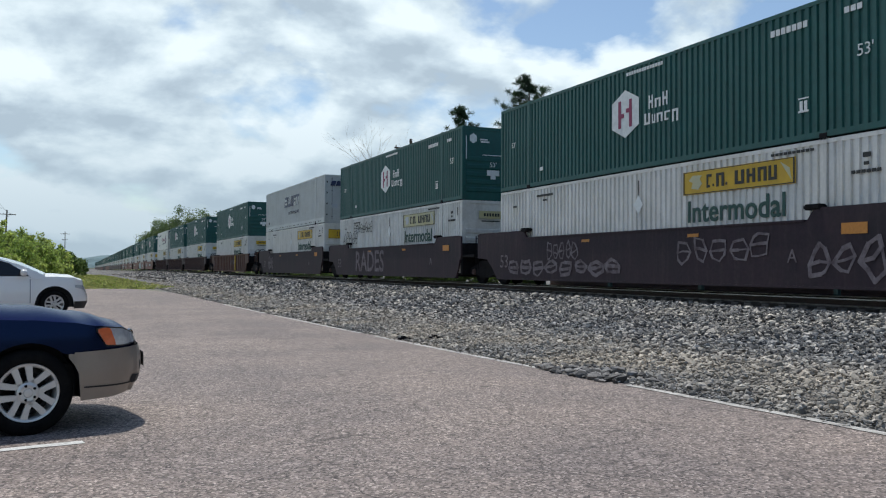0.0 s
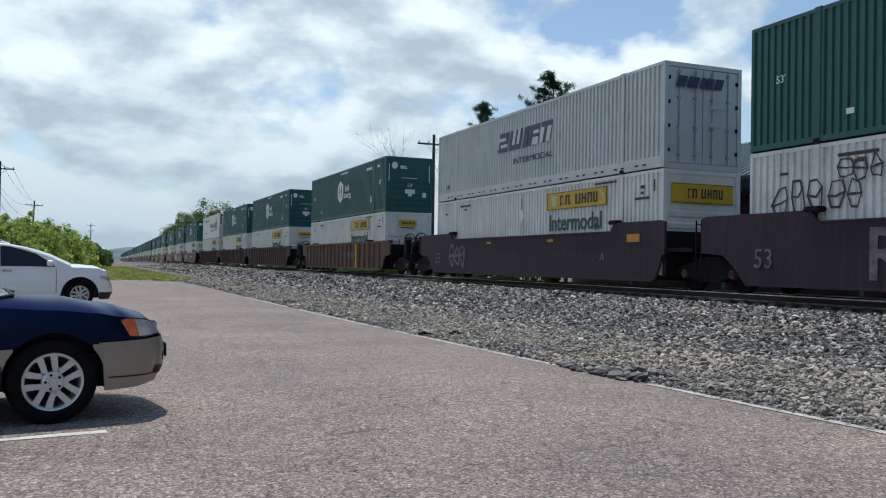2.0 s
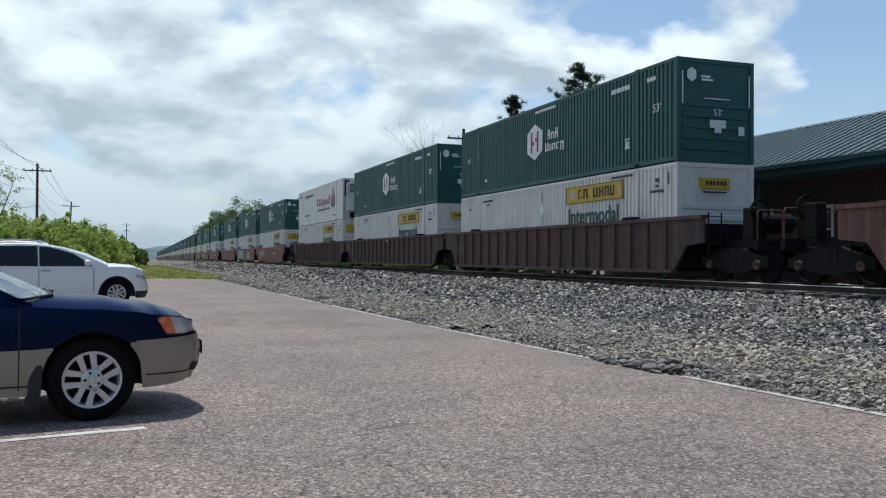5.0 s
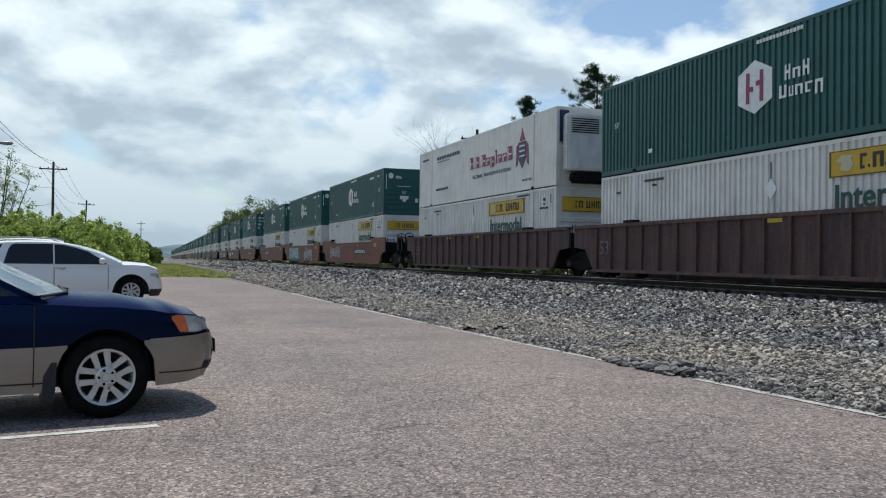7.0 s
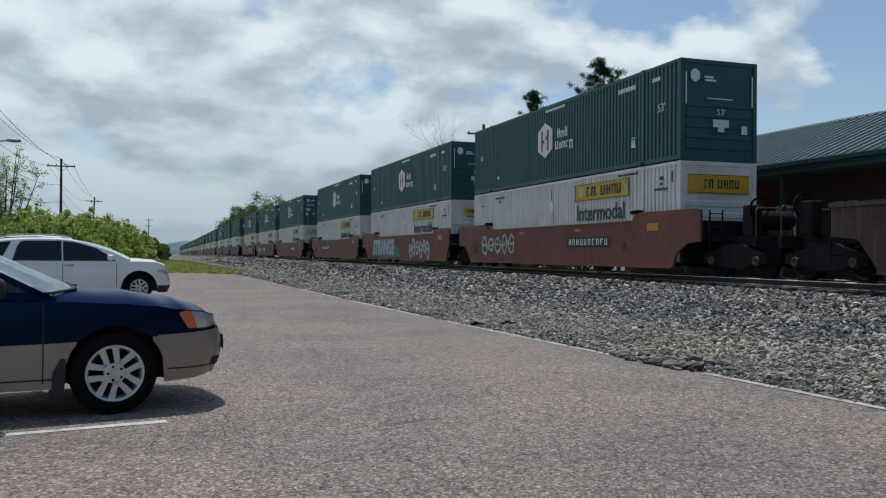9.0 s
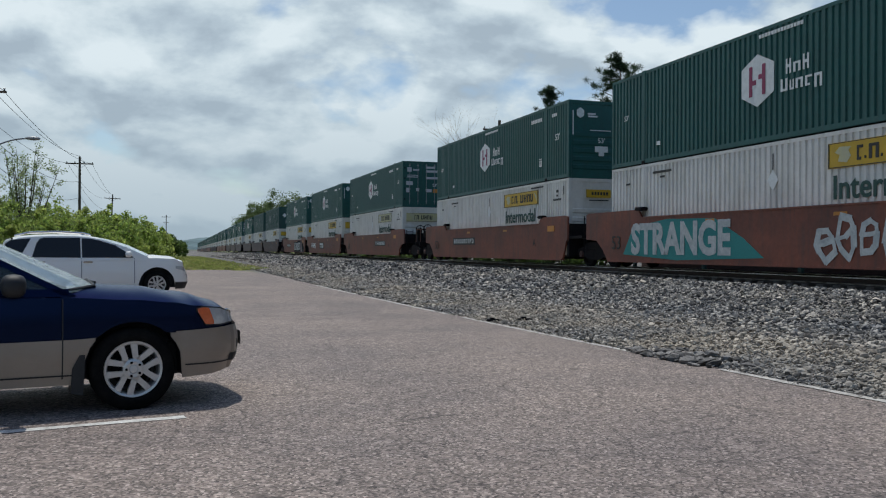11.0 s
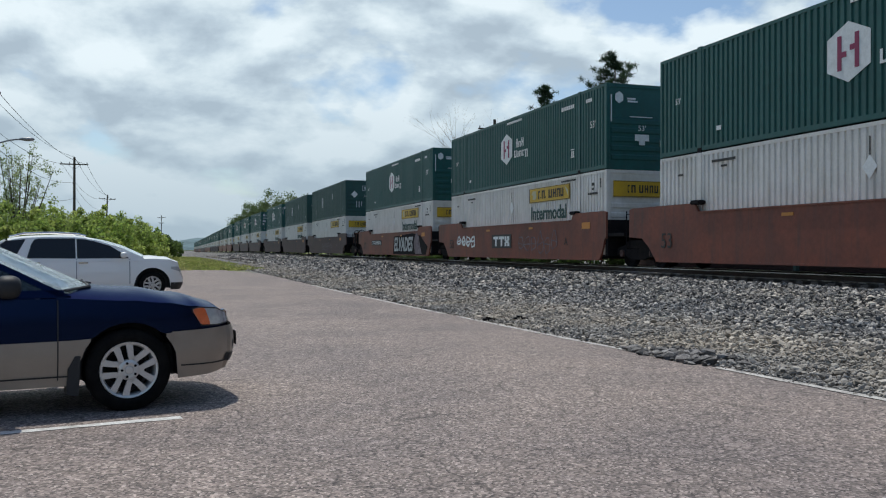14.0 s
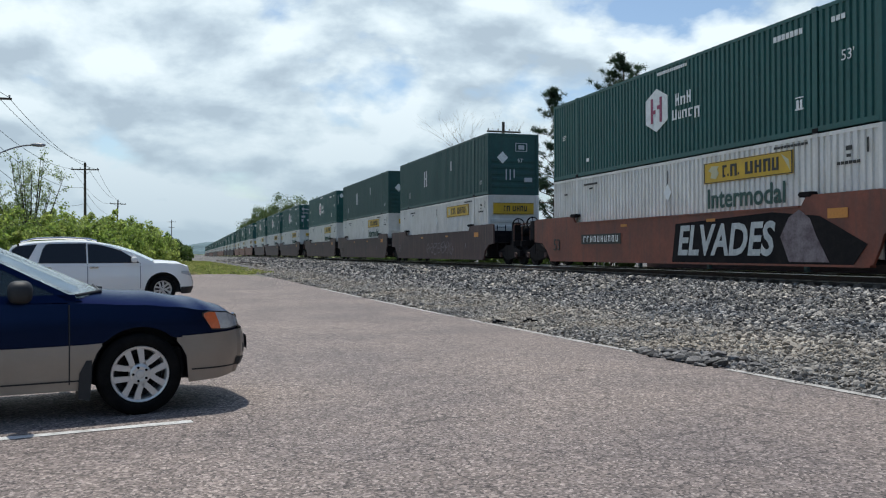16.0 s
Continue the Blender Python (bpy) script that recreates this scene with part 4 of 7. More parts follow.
def reefer_container():
    c = container("smooth white refrigerated container with crimson lettering blocks, upper layer", M["white"], "panel", smooth_side=True)
    rng = random.Random(3)
    nb = [(8.62, 8.30, 1.36, 1.9), (8.22, 8.14, 1.36, 1.44), (8.02, 7.66, 1.36, 1.86), (7.58, 7.50, 1.36, 1.44), (7.38, 7.0, 1.36, 1.88), (6.92, 6.58, 1.36, 1.7), (6.48, 6.14, 1.24, 1.7), (6.06, 5.88, 1.36, 1.92), (5.8, 5.42, 1.36, 1.7), (5.34, 5.0, 1.36, 1.7), (4.9, 4.5, 1.36, 1.92)]
    nb = [(8.62 - (8.62 - a) * 1.14, 8.62 - (8.62 - b) * 1.14, lo, hi) for a, b, lo, hi in nb]
    n = decal(c, "name_lettering", bars(nb), M["magenta"], "crimson blackletter name blocks")
    part("name_shadow", bars([(a - 0.05, a - 0.12, lo + 0.03, hi - 0.08) for a, b, lo, hi in nb] + [(a - 0.16, b + 0.04, lo + 0.2, lo + 0.27) for a, b, lo, hi in nb if hi > 1.6]), M["white"], n, m=Matrix.Translation((-0.006, 0, 0)))
    side_text(c, "GLOBAL TRANSPORTATION", 0.22, M["navy"], 6.2, 0.98, label="dark grey lettering", wide=4.2)
    side_text(c, "TOP LIFT ONLY", 0.13, M["navy"], 2.5, 0.42, label="dark lettering", wide=0.95)
    sh = slab([(yl(3.3), 1.95), (yl(3.3), 1.3), (yl(2.95), 0.9), (yl(2.6), 1.3), (yl(2.6), 1.95)], "x", -W / 2 - 0.012, -W / 2 + 0.002)
    crest = part("crest", sh, M["navy"], c, "navy and crimson heraldic shield")
    wing = slab([(yl(3.55), 1.0), (yl(3.38), 1.1), (yl(3.34), 1.9), (yl(3.5), 1.8)], "x", -W / 2 - 0.012, -W / 2 + 0.002)
    slab([(yl(2.56), 1.9), (yl(2.52), 1.1), (yl(2.35), 1.0), (yl(2.4), 1.8)], "x", -W / 2 - 0.012, -W / 2 + 0.002, wing)
    slab([(yl(3.2), 2.0), (yl(2.7), 2.0), (yl(2.85), 2.25), (yl(2.95), 2.5), (yl(3.05), 2.25)], "x", -W / 2 - 0.012, -W / 2 + 0.002, wing)
    part("crest_wing", wing, M["magenta"], crest, "dark crimson side shapes")
    part("crest_band", bars([(3.2, 2.7, 1.36, 1.42), (3.2, 2.7, 1.56, 1.62), (3.2, 2.7, 1.76, 1.82)]), M["mark_white"], crest, m=Matrix.Translation((-W / 2 - 0.016, 0, 0)))
    decal(c, "small_marking", bars(letter_blocks(13.3, 10.0, 2.26, 2.42, 9, rng) + letter_blocks(13.2, 11.4, 2.14, 2.18, 14, rng) + letter_blocks(13.4, 11.6, 0.72, 0.84, 11, rng) + letter_blocks(15.6, 14.6, 2.4, 2.5, 6, rng)), M["navy"], "small dark painted marks")
    unit = part("cooling_unit", rounded(boxes((-1.05, 1.05, NEAR - 0.42, NEAR + 0.0, 0.55, 2.6)), 0.06, 2), M["dirty_white"], c, "grimy refrigeration unit on the end wall")
    part("grille", boxes(*[(-0.9, 0.2, NEAR - 0.435, NEAR - 0.415, 1.9 + 0.08 * i, 1.94 + 0.08 * i) for i in range(7)]), M["grime"], unit, "dark cooling grille")
    part("fuel_tank", rounded(boxes((-0.8, 0.9, NEAR - 0.4, NEAR - 0.0, 0.1, 0.5)), 0.08, 2), M["grime"], c, "dark tank under the cooling unit")
    part("end_band", boxes((-1.16, -0.8, NEAR - 0.03, NEAR + 0.02, 1.6, 2.75)), M["navy"], c, "dark blue band")
    return c


def plain_green_container():
    c = container("dark bluish-green container with small diamond placards, upper layer", M["dark_green"], "panel")
    part("placard", slab([(-0.55 + 0.28 * a, 1.75 + 0.28 * b) for a, b in ((0, 1), (1, 0), (0, -1), (-1, 0))], "y", NEAR - 0.008, NEAR + 0.01), M["mark_white"], c, "white diamond placard")
    part("end_marking", front_blocks([(0.1, 0.7, 2.05, 2.08), (0.1, 0.7, 2.42, 2.45), (0.1, 0.14, 2.08, 2.42), (0.66, 0.7, 2.08, 2.42), (0.25, 0.55, 2.15, 2.35), (0.55, 0.95, 0.62, 0.82), (-0.4, -0.34, 0.7, 1.2), (-0.2, -0.14, 0.7, 1.2), (0.0, 0.06, 0.8, 1.2)], NEAR - 0.002), M["grey_sign"], c, "faded grey end markings")
    front_text(c, "53'", 0.24, M["mark_white"], 0.35, 1.62, label="white length figures")
    decal(c, "name_lettering", bars([(10.6, 10.4, 1.1, 2.0), (10.2, 10.0, 1.1, 2.0), (10.4, 10.2, 1.5, 1.62), (5.6, 5.45, 1.6, 2.1), (13.8, 13.7, 0.6, 1.0)]), M["grey_sign"], "faded painted name blocks")
    side_text(c, "53'", 0.24, M["grey_sign"], 0.95, 0.62, label="faded length figures")
    return c


# ---------- well cars ----------
SILL = 1.50  # half-width at the side sills


def truck(parent, y, name="truck"):
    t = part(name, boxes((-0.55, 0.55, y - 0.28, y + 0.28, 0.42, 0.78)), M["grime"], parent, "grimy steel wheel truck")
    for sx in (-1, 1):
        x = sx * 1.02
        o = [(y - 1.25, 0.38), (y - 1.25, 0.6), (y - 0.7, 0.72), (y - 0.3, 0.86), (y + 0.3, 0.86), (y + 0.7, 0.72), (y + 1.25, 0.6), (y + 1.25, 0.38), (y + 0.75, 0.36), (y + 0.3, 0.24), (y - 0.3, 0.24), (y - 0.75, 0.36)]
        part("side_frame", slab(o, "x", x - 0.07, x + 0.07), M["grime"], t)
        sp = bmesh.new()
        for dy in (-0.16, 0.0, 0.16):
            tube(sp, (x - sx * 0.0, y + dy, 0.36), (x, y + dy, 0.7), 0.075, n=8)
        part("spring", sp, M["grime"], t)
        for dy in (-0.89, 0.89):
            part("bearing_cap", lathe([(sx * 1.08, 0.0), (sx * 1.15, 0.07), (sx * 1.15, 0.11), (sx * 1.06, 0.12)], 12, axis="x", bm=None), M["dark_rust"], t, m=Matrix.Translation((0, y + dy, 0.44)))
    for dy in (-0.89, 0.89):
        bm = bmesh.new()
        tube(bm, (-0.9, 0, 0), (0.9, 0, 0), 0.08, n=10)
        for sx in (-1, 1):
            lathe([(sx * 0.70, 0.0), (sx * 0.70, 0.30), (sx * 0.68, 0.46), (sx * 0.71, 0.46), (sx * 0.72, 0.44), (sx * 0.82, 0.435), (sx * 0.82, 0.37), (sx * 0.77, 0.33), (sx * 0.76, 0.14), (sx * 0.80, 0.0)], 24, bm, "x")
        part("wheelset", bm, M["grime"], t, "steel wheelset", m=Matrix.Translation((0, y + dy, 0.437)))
    return t


def well_car(style, paint, first, last, label):
    root = base("well_car", label, "railway car", group="well cars of the train")
    e0 = 9.3 if first else 8.42
    for sx in (-1, 1):
        xo, xi = sx * SILL, sx * (SILL - 0.07)
        a, c = min(xo, xi), max(xo, xi)
        if style == "smooth":
            o = [(-e0, 0.95), (-e0, 1.80), (-e0 + 0.2, 1.84), (-6.05, 1.84), (-5.85, 1.58), (5.85, 1.58), (6.05, 1.84), (9.3, 1.84), (9.5, 1.80), (9.5, 0.95), (8.75, 0.90), (8.35, 0.62), (8.0, 0.25), (-8.0, 0.25), (-8.2, 0.62), (-min(8.7, e0 - 0.12), 0.90)]
            s = part("side_sill", slab(o, "x", a, c), paint, root)
            part("top_flange", boxes((min(sx * (SILL + 0.03), sx * (SILL - 0.16)), max(sx * (SILL + 0.03), sx * (SILL - 0.16)), -5.8, 5.8, 1.57, 1.61)), paint, s)
            part("bottom_flange", boxes((min(sx * (SILL + 0.025), sx * (SILL - 0.14)), max(sx * (SILL + 0.025), sx * (SILL - 0.14)), -7.95, 7.95, 0.20, 0.25)), paint, s)
            for y in (-6.0, 6.0):
                part("container_guide", rounded(boxes((min(sx * (SILL + 0.04), sx * (SILL - 0.2)), max(sx * (SILL + 0.04), sx * (SILL - 0.2)), y - 0.22, y + 0.22, 1.80, 1.92)), 0.03, 2), M["grime"], s, "grimy container guide")
        else:
            o = [(-9.5, 1.0), (-9.5, 1.66), (9.5, 1.66), (9.5, 1.0), (8.75, 0.92), (8.2, 0.25), (-8.2, 0.25), (-8.75, 0.92)]
            s = part("side_sill", slab(o, "x", a, c), paint, root)
            part("top_flange", boxes((min(sx * (SILL + 0.07), sx * (SILL - 0.16)), max(sx * (SILL + 0.07), sx * (SILL - 0.16)), -9.5, 9.5, 1.62, 1.72)), paint, s)
            part("bottom_flange", boxes((min(sx * (SILL + 0.07), sx * (SILL - 0.16)), max(sx * (SILL + 0.07), sx * (SILL - 0.16)), -8.2, 8.2, 0.20, 0.29)), paint, s)
            me = None
            for k in range(19):
                y = -7.9 + k * 0.878
                lo, hi = sorted((sx * SILL, sx * (SILL + 0.07)))
                if me is None:
                    me = mesh_of("rib", slab([(lo, -0.045), (hi, -0.03), (hi, 0.03), (lo, 0.045)] if sx > 0 else [(hi, -0.045), (lo, -0.03), (lo, 0.03), (hi, 0.045)], "z", 0.29, 1.62), paint)
                r = part("rib", me, None, s, m=Matrix.Translation((0, y, 0)))
            for y in (-6.0, 6.0):
                part("container_guide", rounded(boxes((min(sx * (SILL + 0.08), sx * (SILL - 0.2)), max(sx * (SILL + 0.08), sx * (SILL - 0.2)), y - 0.3, y + 0.3, 1.70, 1.80)), 0.03, 2), M["grime"], s)
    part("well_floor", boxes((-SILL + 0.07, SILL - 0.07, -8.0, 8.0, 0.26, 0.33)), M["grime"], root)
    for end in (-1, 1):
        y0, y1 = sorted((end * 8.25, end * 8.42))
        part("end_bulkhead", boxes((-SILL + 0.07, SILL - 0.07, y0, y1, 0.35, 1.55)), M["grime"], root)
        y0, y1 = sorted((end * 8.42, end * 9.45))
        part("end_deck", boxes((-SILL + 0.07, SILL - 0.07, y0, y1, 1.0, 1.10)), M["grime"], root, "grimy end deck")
    for end, outer in ((-1, first), (1, last)):
        if outer:
            y = end * 10.15
            truck(root, y)
            a, c = sorted((end * 9.45, end * 11.35))
            part("end_platform", boxes((-0.75, 0.75, a, c, 0.86, 1.08), (-1.35, 1.35, min(end * 11.2, end * 11.35), max(end * 11.2, end * 11.35), 0.80, 1.02)), M["grime"], root, "grimy end platform")
            part("coupler", rounded(boxes((-0.12, 0.12, min(end * 11.3, end * 11.72), max(end * 11.3, end * 11.72), 0.74, 1.0), (-0.22, 0.2, min(end * 11.5, end * 11.73), max(end * 11.5, end * 11.73), 0.70, 1.03)), 0.03, 2), M["grime"], root)
            hand = lathe([(-0.02, 0.24), (0.02, 0.26), (0.02, 0.29), (-0.02, 0.29)], 18, axis="y")
            tube(hand, (-0.26, 0, 0), (0.26, 0, 0), 0.015, n=6)
            tube(hand, (0, 0, -0.26), (0, 0, 0.26), 0.015, n=6)
            part("brake_wheel", hand, M["grime"], root, m=Matrix.Translation((-0.95, end * 10.95, 1.75)))
            part("brake_stand", rounded(boxes((-1.1, -0.8, min(end * 10.5, end * 10.9), max(end * 10.5, end * 10.9), 1.05, 1.85)), 0.03, 1), M["grime"], root, "dark brake gear box")
            part("air_tank", lathe([(-0.6, 0.0), (-0.58, 0.2), (-0.5, 0.25), (0.5, 0.25), (0.58, 0.2), (0.6, 0.0)], 14, axis="x"), M["grime"], root, m=Matrix.Translation((0.1, end * 10.2, 1.5)))
            for x0, x1 in ((-1.3, -0.55), (0.55, 1.3)):
                part("handrail", polytube(bmesh.new(), [(x0, end * 11.28, 1.0), (x0, end * 11.28, 1.7), (x0 + 0.06, end * 11.28, 1.76), (x1 - 0.06, end * 11.28, 1.76), (x1, end * 11.28, 1.7), (x1, end * 11.28, 1.0)], 0.022, 6), M["rust"], root, "bent steel handrail")
        elif end > 0:
            truck(root, 9.71)
            part("articulation", rounded(boxes((-0.5, 0.5, 9.2, 10.2, 0.7, 1.05)), 0.05, 2), M["grime"], root, "heavy cast joint between the cars")
        lad = bmesh.new()
        for x in (-1.42, -1.02):
            tube(lad, (x, end * 9.6, 0.5), (x, end * 9.6, 1.78), 0.022, n=6)
        for k in range(4):
            tube(lad, (-1.42, end * 9.6, 0.6 + 0.36 * k), (-1.02, end * 9.6, 0.6 + 0.36 * k), 0.016, n=6)
        part("end_ladder", lad, M["grime"], root, "dark steel ladder")
    return root


def car_mark(root, name, bm, mat, label, out=0.012):
    return part(name, bm, mat, root, label, m=Matrix.Translation((-SILL - out, 0, 0)))


def sill_text(root, body, size, mat, a, z, label, wide=None, bold=0.0, shear=0.0, out=0.012, name="lettering"):
    ob = side_text(root, body, size, mat, a, z, name, label, shear, bold, out + SILL - W / 2, wide)
    return ob


# ---------- the train ----------
SPEED, LEAD = 15.35, 73.2
MOVERS = []
STOCK = {}


def stock(key, make, m):
    if key in STOCK:
        ob = copy_thing(STOCK[key], m)
    else:
        ob = make()
        ob.matrix_basis = m
        STOCK[key] = ob
    return ob


CAR_LABELS = {"maroon": "dark maroon smooth-sided well car with faded graffiti", "terracotta": "terracotta smooth-sided steel well car",
              "brown": "dark brown smooth-sided steel well car", "rust": "rust-streaked ribbed steel well car", "dark_rust": "dark rusty ribbed steel well car"}
# cars of the train from its head: paint, then the upper and lower container of each unit
CONSIST = [("terracotta", [("green", "white")]),
           ("maroon", [("green", "white_small"), ("green", "dirty"), ("pale", "white")]),
           ("rust", [("green", "white_small")]),
           ("dark_rust", [("green", "white_small"), ("green", "white_small"), ("reefer", "white")]),
           ("terracotta", [("green", "white"), ("green", "white_small"), ("green", "white_small")]),
           ("terracotta", [("green_doors", "white_grey"), ("green", "white"), ("green", "white")]),
           ("brown", [("plain_green", "white_plain"), ("plain_green", "white_small"), ("green", "white_small")]),
           ("brown", [("green_doors", "white_small"), ("green", "white"), ("green", "white_small")]),
           ("terracotta", [("green", "white"), ("green", "white_small"), ("plain_green", "white_small")]),
           ("maroon", [("green", "white"), ("green", "white"), ("green", "white_small")])]
MAKE = {"green": lambda: green_container(), "green_doors": lambda: green_container("doors"), "pale": pale_container, "reefer": reefer_container,
        "plain_green": plain_green_container, "white": lambda: white_container(), "white_small": lambda: white_container(front="small"),
        "dirty": lambda: white_container(True, "faded", "small"), "white_grey": lambda: white_container(False, "faded", "big"),
        "white_plain": lambda: white_container(False, "yellow", "big", False)}
UNITS = []


def assemble_train():
    off = -62.25 - 23.45
    sets = list(CONSIST)
    extra = [("terracotta", [("green", "white"), ("green", "white_small"), ("green", "white_small")]), ("brown", [("green", "white_small"), ("green", "white"), ("plain_green", "white_small")])]
    while len(sets) < 15:
        sets.append(extra[len(sets) % 2])
    for paint, units in sets:
        for i, (top, low) in enumerate(units):
            first, last = i == 0, i == len(units) - 1
            y = LEAD + off + L / 2
            style = "ribbed" if "rust" in paint else "smooth"
            c = stock((paint, first, last), lambda: well_car(style, M[paint], first, last, CAR_LABELS[paint]), pose(TRACK, y, RAIL))
            lo = stock(low, MAKE[low], pose(TRACK, y, RAIL + 0.36))
            hi = stock(top, MAKE[top], pose(TRACK, y, RAIL + 0.36 + H))
            MOVERS.extend((c, lo, hi))
            UNITS.append((c, paint))
            off += 23.45 if last else 19.4


assemble_train()


def plate(root, a, c, z0, z1, n, seed):
    p = car_mark(root, "marking_plate", bars([(a, c, z0, z1)]), M["black"], "black plate with pale blocks")
    part("plate_lettering", bars(strokes(letter_blocks(a - 0.12, c + 0.12, z0 + 0.07, z1 - 0.06, n, random.Random(seed), 0.42), seed + 3, 0.26)), M["mark_white"], p, "pale painted blocks", m=Matrix.Translation((-0.006, 0, 0)))


def mark_cars():
    for k, (c, paint) in enumerate(UNITS[:22]):
        pale = paint in ("maroon", "rust", "dark_rust", "brown")
        ink = M["chalk"] if pale else M["black"]
        sill_text(c, "53", 0.62, ink, 15.45, 0.80 if "rust" not in paint else 0.95, "painted length figures", out=0.02 if "rust" not in paint else 0.075)
        if "rust" not in paint:
            for a in (5.9, 10.6):
                car_mark(c, "reflector", bars([(a, a - 0.4, 1.36, 1.44)]), M["orange"], "orange reflective strip")
            car_mark(c, "yellow_patch", bars([(1.35, 0.75, 1.28, 1.50)]), M["orange"], "ochre painted patch")
            sill_text(c, "A", 0.40, ink, 2.6, 0.85, "painted letter")
    u = [c for c, _ in UNITS[1:]]
    car_mark(u[0], "graffiti", scribble(15.2, 8.6, 0.32, 0.92, 8, 3, 0.09), M["chalk"], "pale looping graffiti")
    car_mark(u[0], "graffiti", scribble(12.6, 10.8, 0.7, 1.5, 5, 5, 0.05), M["chalk"], "thin pale graffiti")
    car_mark(u[0], "graffiti", scribble(6.4, 3.2, 0.7, 1.45, 5, 8, 0.06), M["chalk"], "pale looping graffiti")
    car_mark(u[0], "graffiti", scribble(2.2, 0.3, 0.3, 1.35, 3, 9, 0.09), M["chalk"], "pale looping graffiti")
    sill_text(u[1], "RADES", 1.45, M["chalk"], 10.5, 0.86, "large faded pale graffiti letters", 4.3, 0.02, name="graffiti")
    car_mark(u[2], "graffiti", scribble(14.2, 12.6, 0.35, 1.45, 3, 12, 0.12), M["chalk"], "faded pale graffiti")
    plate(u[7], 6.5, 3.5, 0.82, 1.16, 10, 1)
    plate(u[9], 12.7, 9.5, 0.82, 1.16, 10, 1)
    plate(u[10], 6.5, 3.5, 0.82, 1.16, 10, 2)
    plate(u[12], 13.4, 10.6, 0.82, 1.16, 10, 2)
    g = car_mark(u[8], "graffiti", slab([(yl(15.0), 0.45), (yl(14.4), 1.3), (yl(12.5), 1.5), (yl(10.2), 1.45), (yl(9.0), 0.9), (yl(8.2), 0.4), (yl(12), 0.3)], "x", -0.003, 0.003), M["teal"], "teal graffiti ground")
    sill_text(u[8], "STRANGE", 1.25, M["silver_graffiti"], 12.0, 0.88, "fat silver graffiti letters", 5.0, 0.05, out=0.022, name="graffiti")
    car_mark(u[7], "graffiti", scribble(14.6, 11.0, 0.4, 1.4, 5, 21, 0.10), M["silver_graffiti"], "pale graffiti over dark patches")
    car_mark(u[8], "graffiti", scribble(6.5, 2.6, 0.3, 1.45, 6, 22, 0.14), M["silver_graffiti"], "pale angular graffiti")
    p = car_mark(u[11], "sill_sign", bars([(9.9, 7.7, 0.62, 1.2)]), M["black"], "black panel with white blocks")
    part("sign_lettering", bars([(9.72, 9.14, 1.0, 1.12), (9.5, 9.34, 0.7, 1.0), (9.06, 8.5, 1.0, 1.12), (8.86, 8.7, 0.7, 1.0), (8.42, 8.22, 0.94, 1.12), (8.34, 7.98, 0.84, 0.96), (8.12, 7.9, 0.94, 1.12), (8.42, 8.22, 0.7, 0.86), (8.12, 7.9, 0.7, 0.86)]), M["mark_white"], p, "white blocks", m=Matrix.Translation((-0.006, 0, 0)))
    car_mark(u[11], "graffiti", scribble(14.6, 12.0, 0.66, 1.3, 4, 31, 0.10), M["mark_white"], "white scrawled graffiti")
    car_mark(u[11], "graffiti", scribble(7.0, 3.2, 0.3, 1.4, 6, 32, 0.05), M["chalk"], "thin pale graffiti outlines")
    car_mark(u[12], "graffiti", slab([(yl(7.6), 0.25), (yl(7.4), 1.35), (yl(3.2), 1.5), (yl(1.6), 1.35), (yl(0.2), 0.7), (yl(0.6), 0.25)], "x", -0.003, 0.003), M["grime"], "dark graffiti ground")
    sill_text(u[12], "ELVADES", 1.15, M["silver_graffiti"], 5.25, 0.82, "jagged silver graffiti letters", 4.2, 0.03, shear=0.2, out=0.022, name="graffiti")
    fig = slab([(yl(2.6), 0.3), (yl(2.9), 0.9), (yl(2.6), 1.35), (yl(2.25), 1.52), (yl(1.9), 1.3), (yl(1.7), 0.9), (yl(1.3), 0.3)], "x", -0.006, 0.003)
    car_mark(u[12], "graffiti", fig, M["chalk"], "grey painted cone shape", 0.02)
    car_mark(u[13], "graffiti", scribble(9.5, 4.5, 0.3, 1.3, 7, 41, 0.06), M["chalk"], "thin pale graffiti")
    car_mark(u[3], "yellow_rib", boxes((-0.004, 0.07, yl(4.40), yl(4.18), 0.3, 1.62)), M["yellow"], "yellow painted rib", 0.075)
    car_mark(u[3], "sill_lettering", bars([(6.9, 6.4, 0.85, 1.2), (6.2, 5.7, 0.85, 1.2), (5.4, 4.9, 0.85, 1.2)]), M["chalk"], "faded painted blocks")
    for k, (a, c) in ((6, (7.4, 6.9)), (6, (11.0, 10.5)), (5, (8.0, 7.5))):
        car_mark(u[k], "yellow_patch", bars([(a, c, 1.50, 1.60)]), M["yellow"], "yellow painted patch", 0.02)


mark_cars()


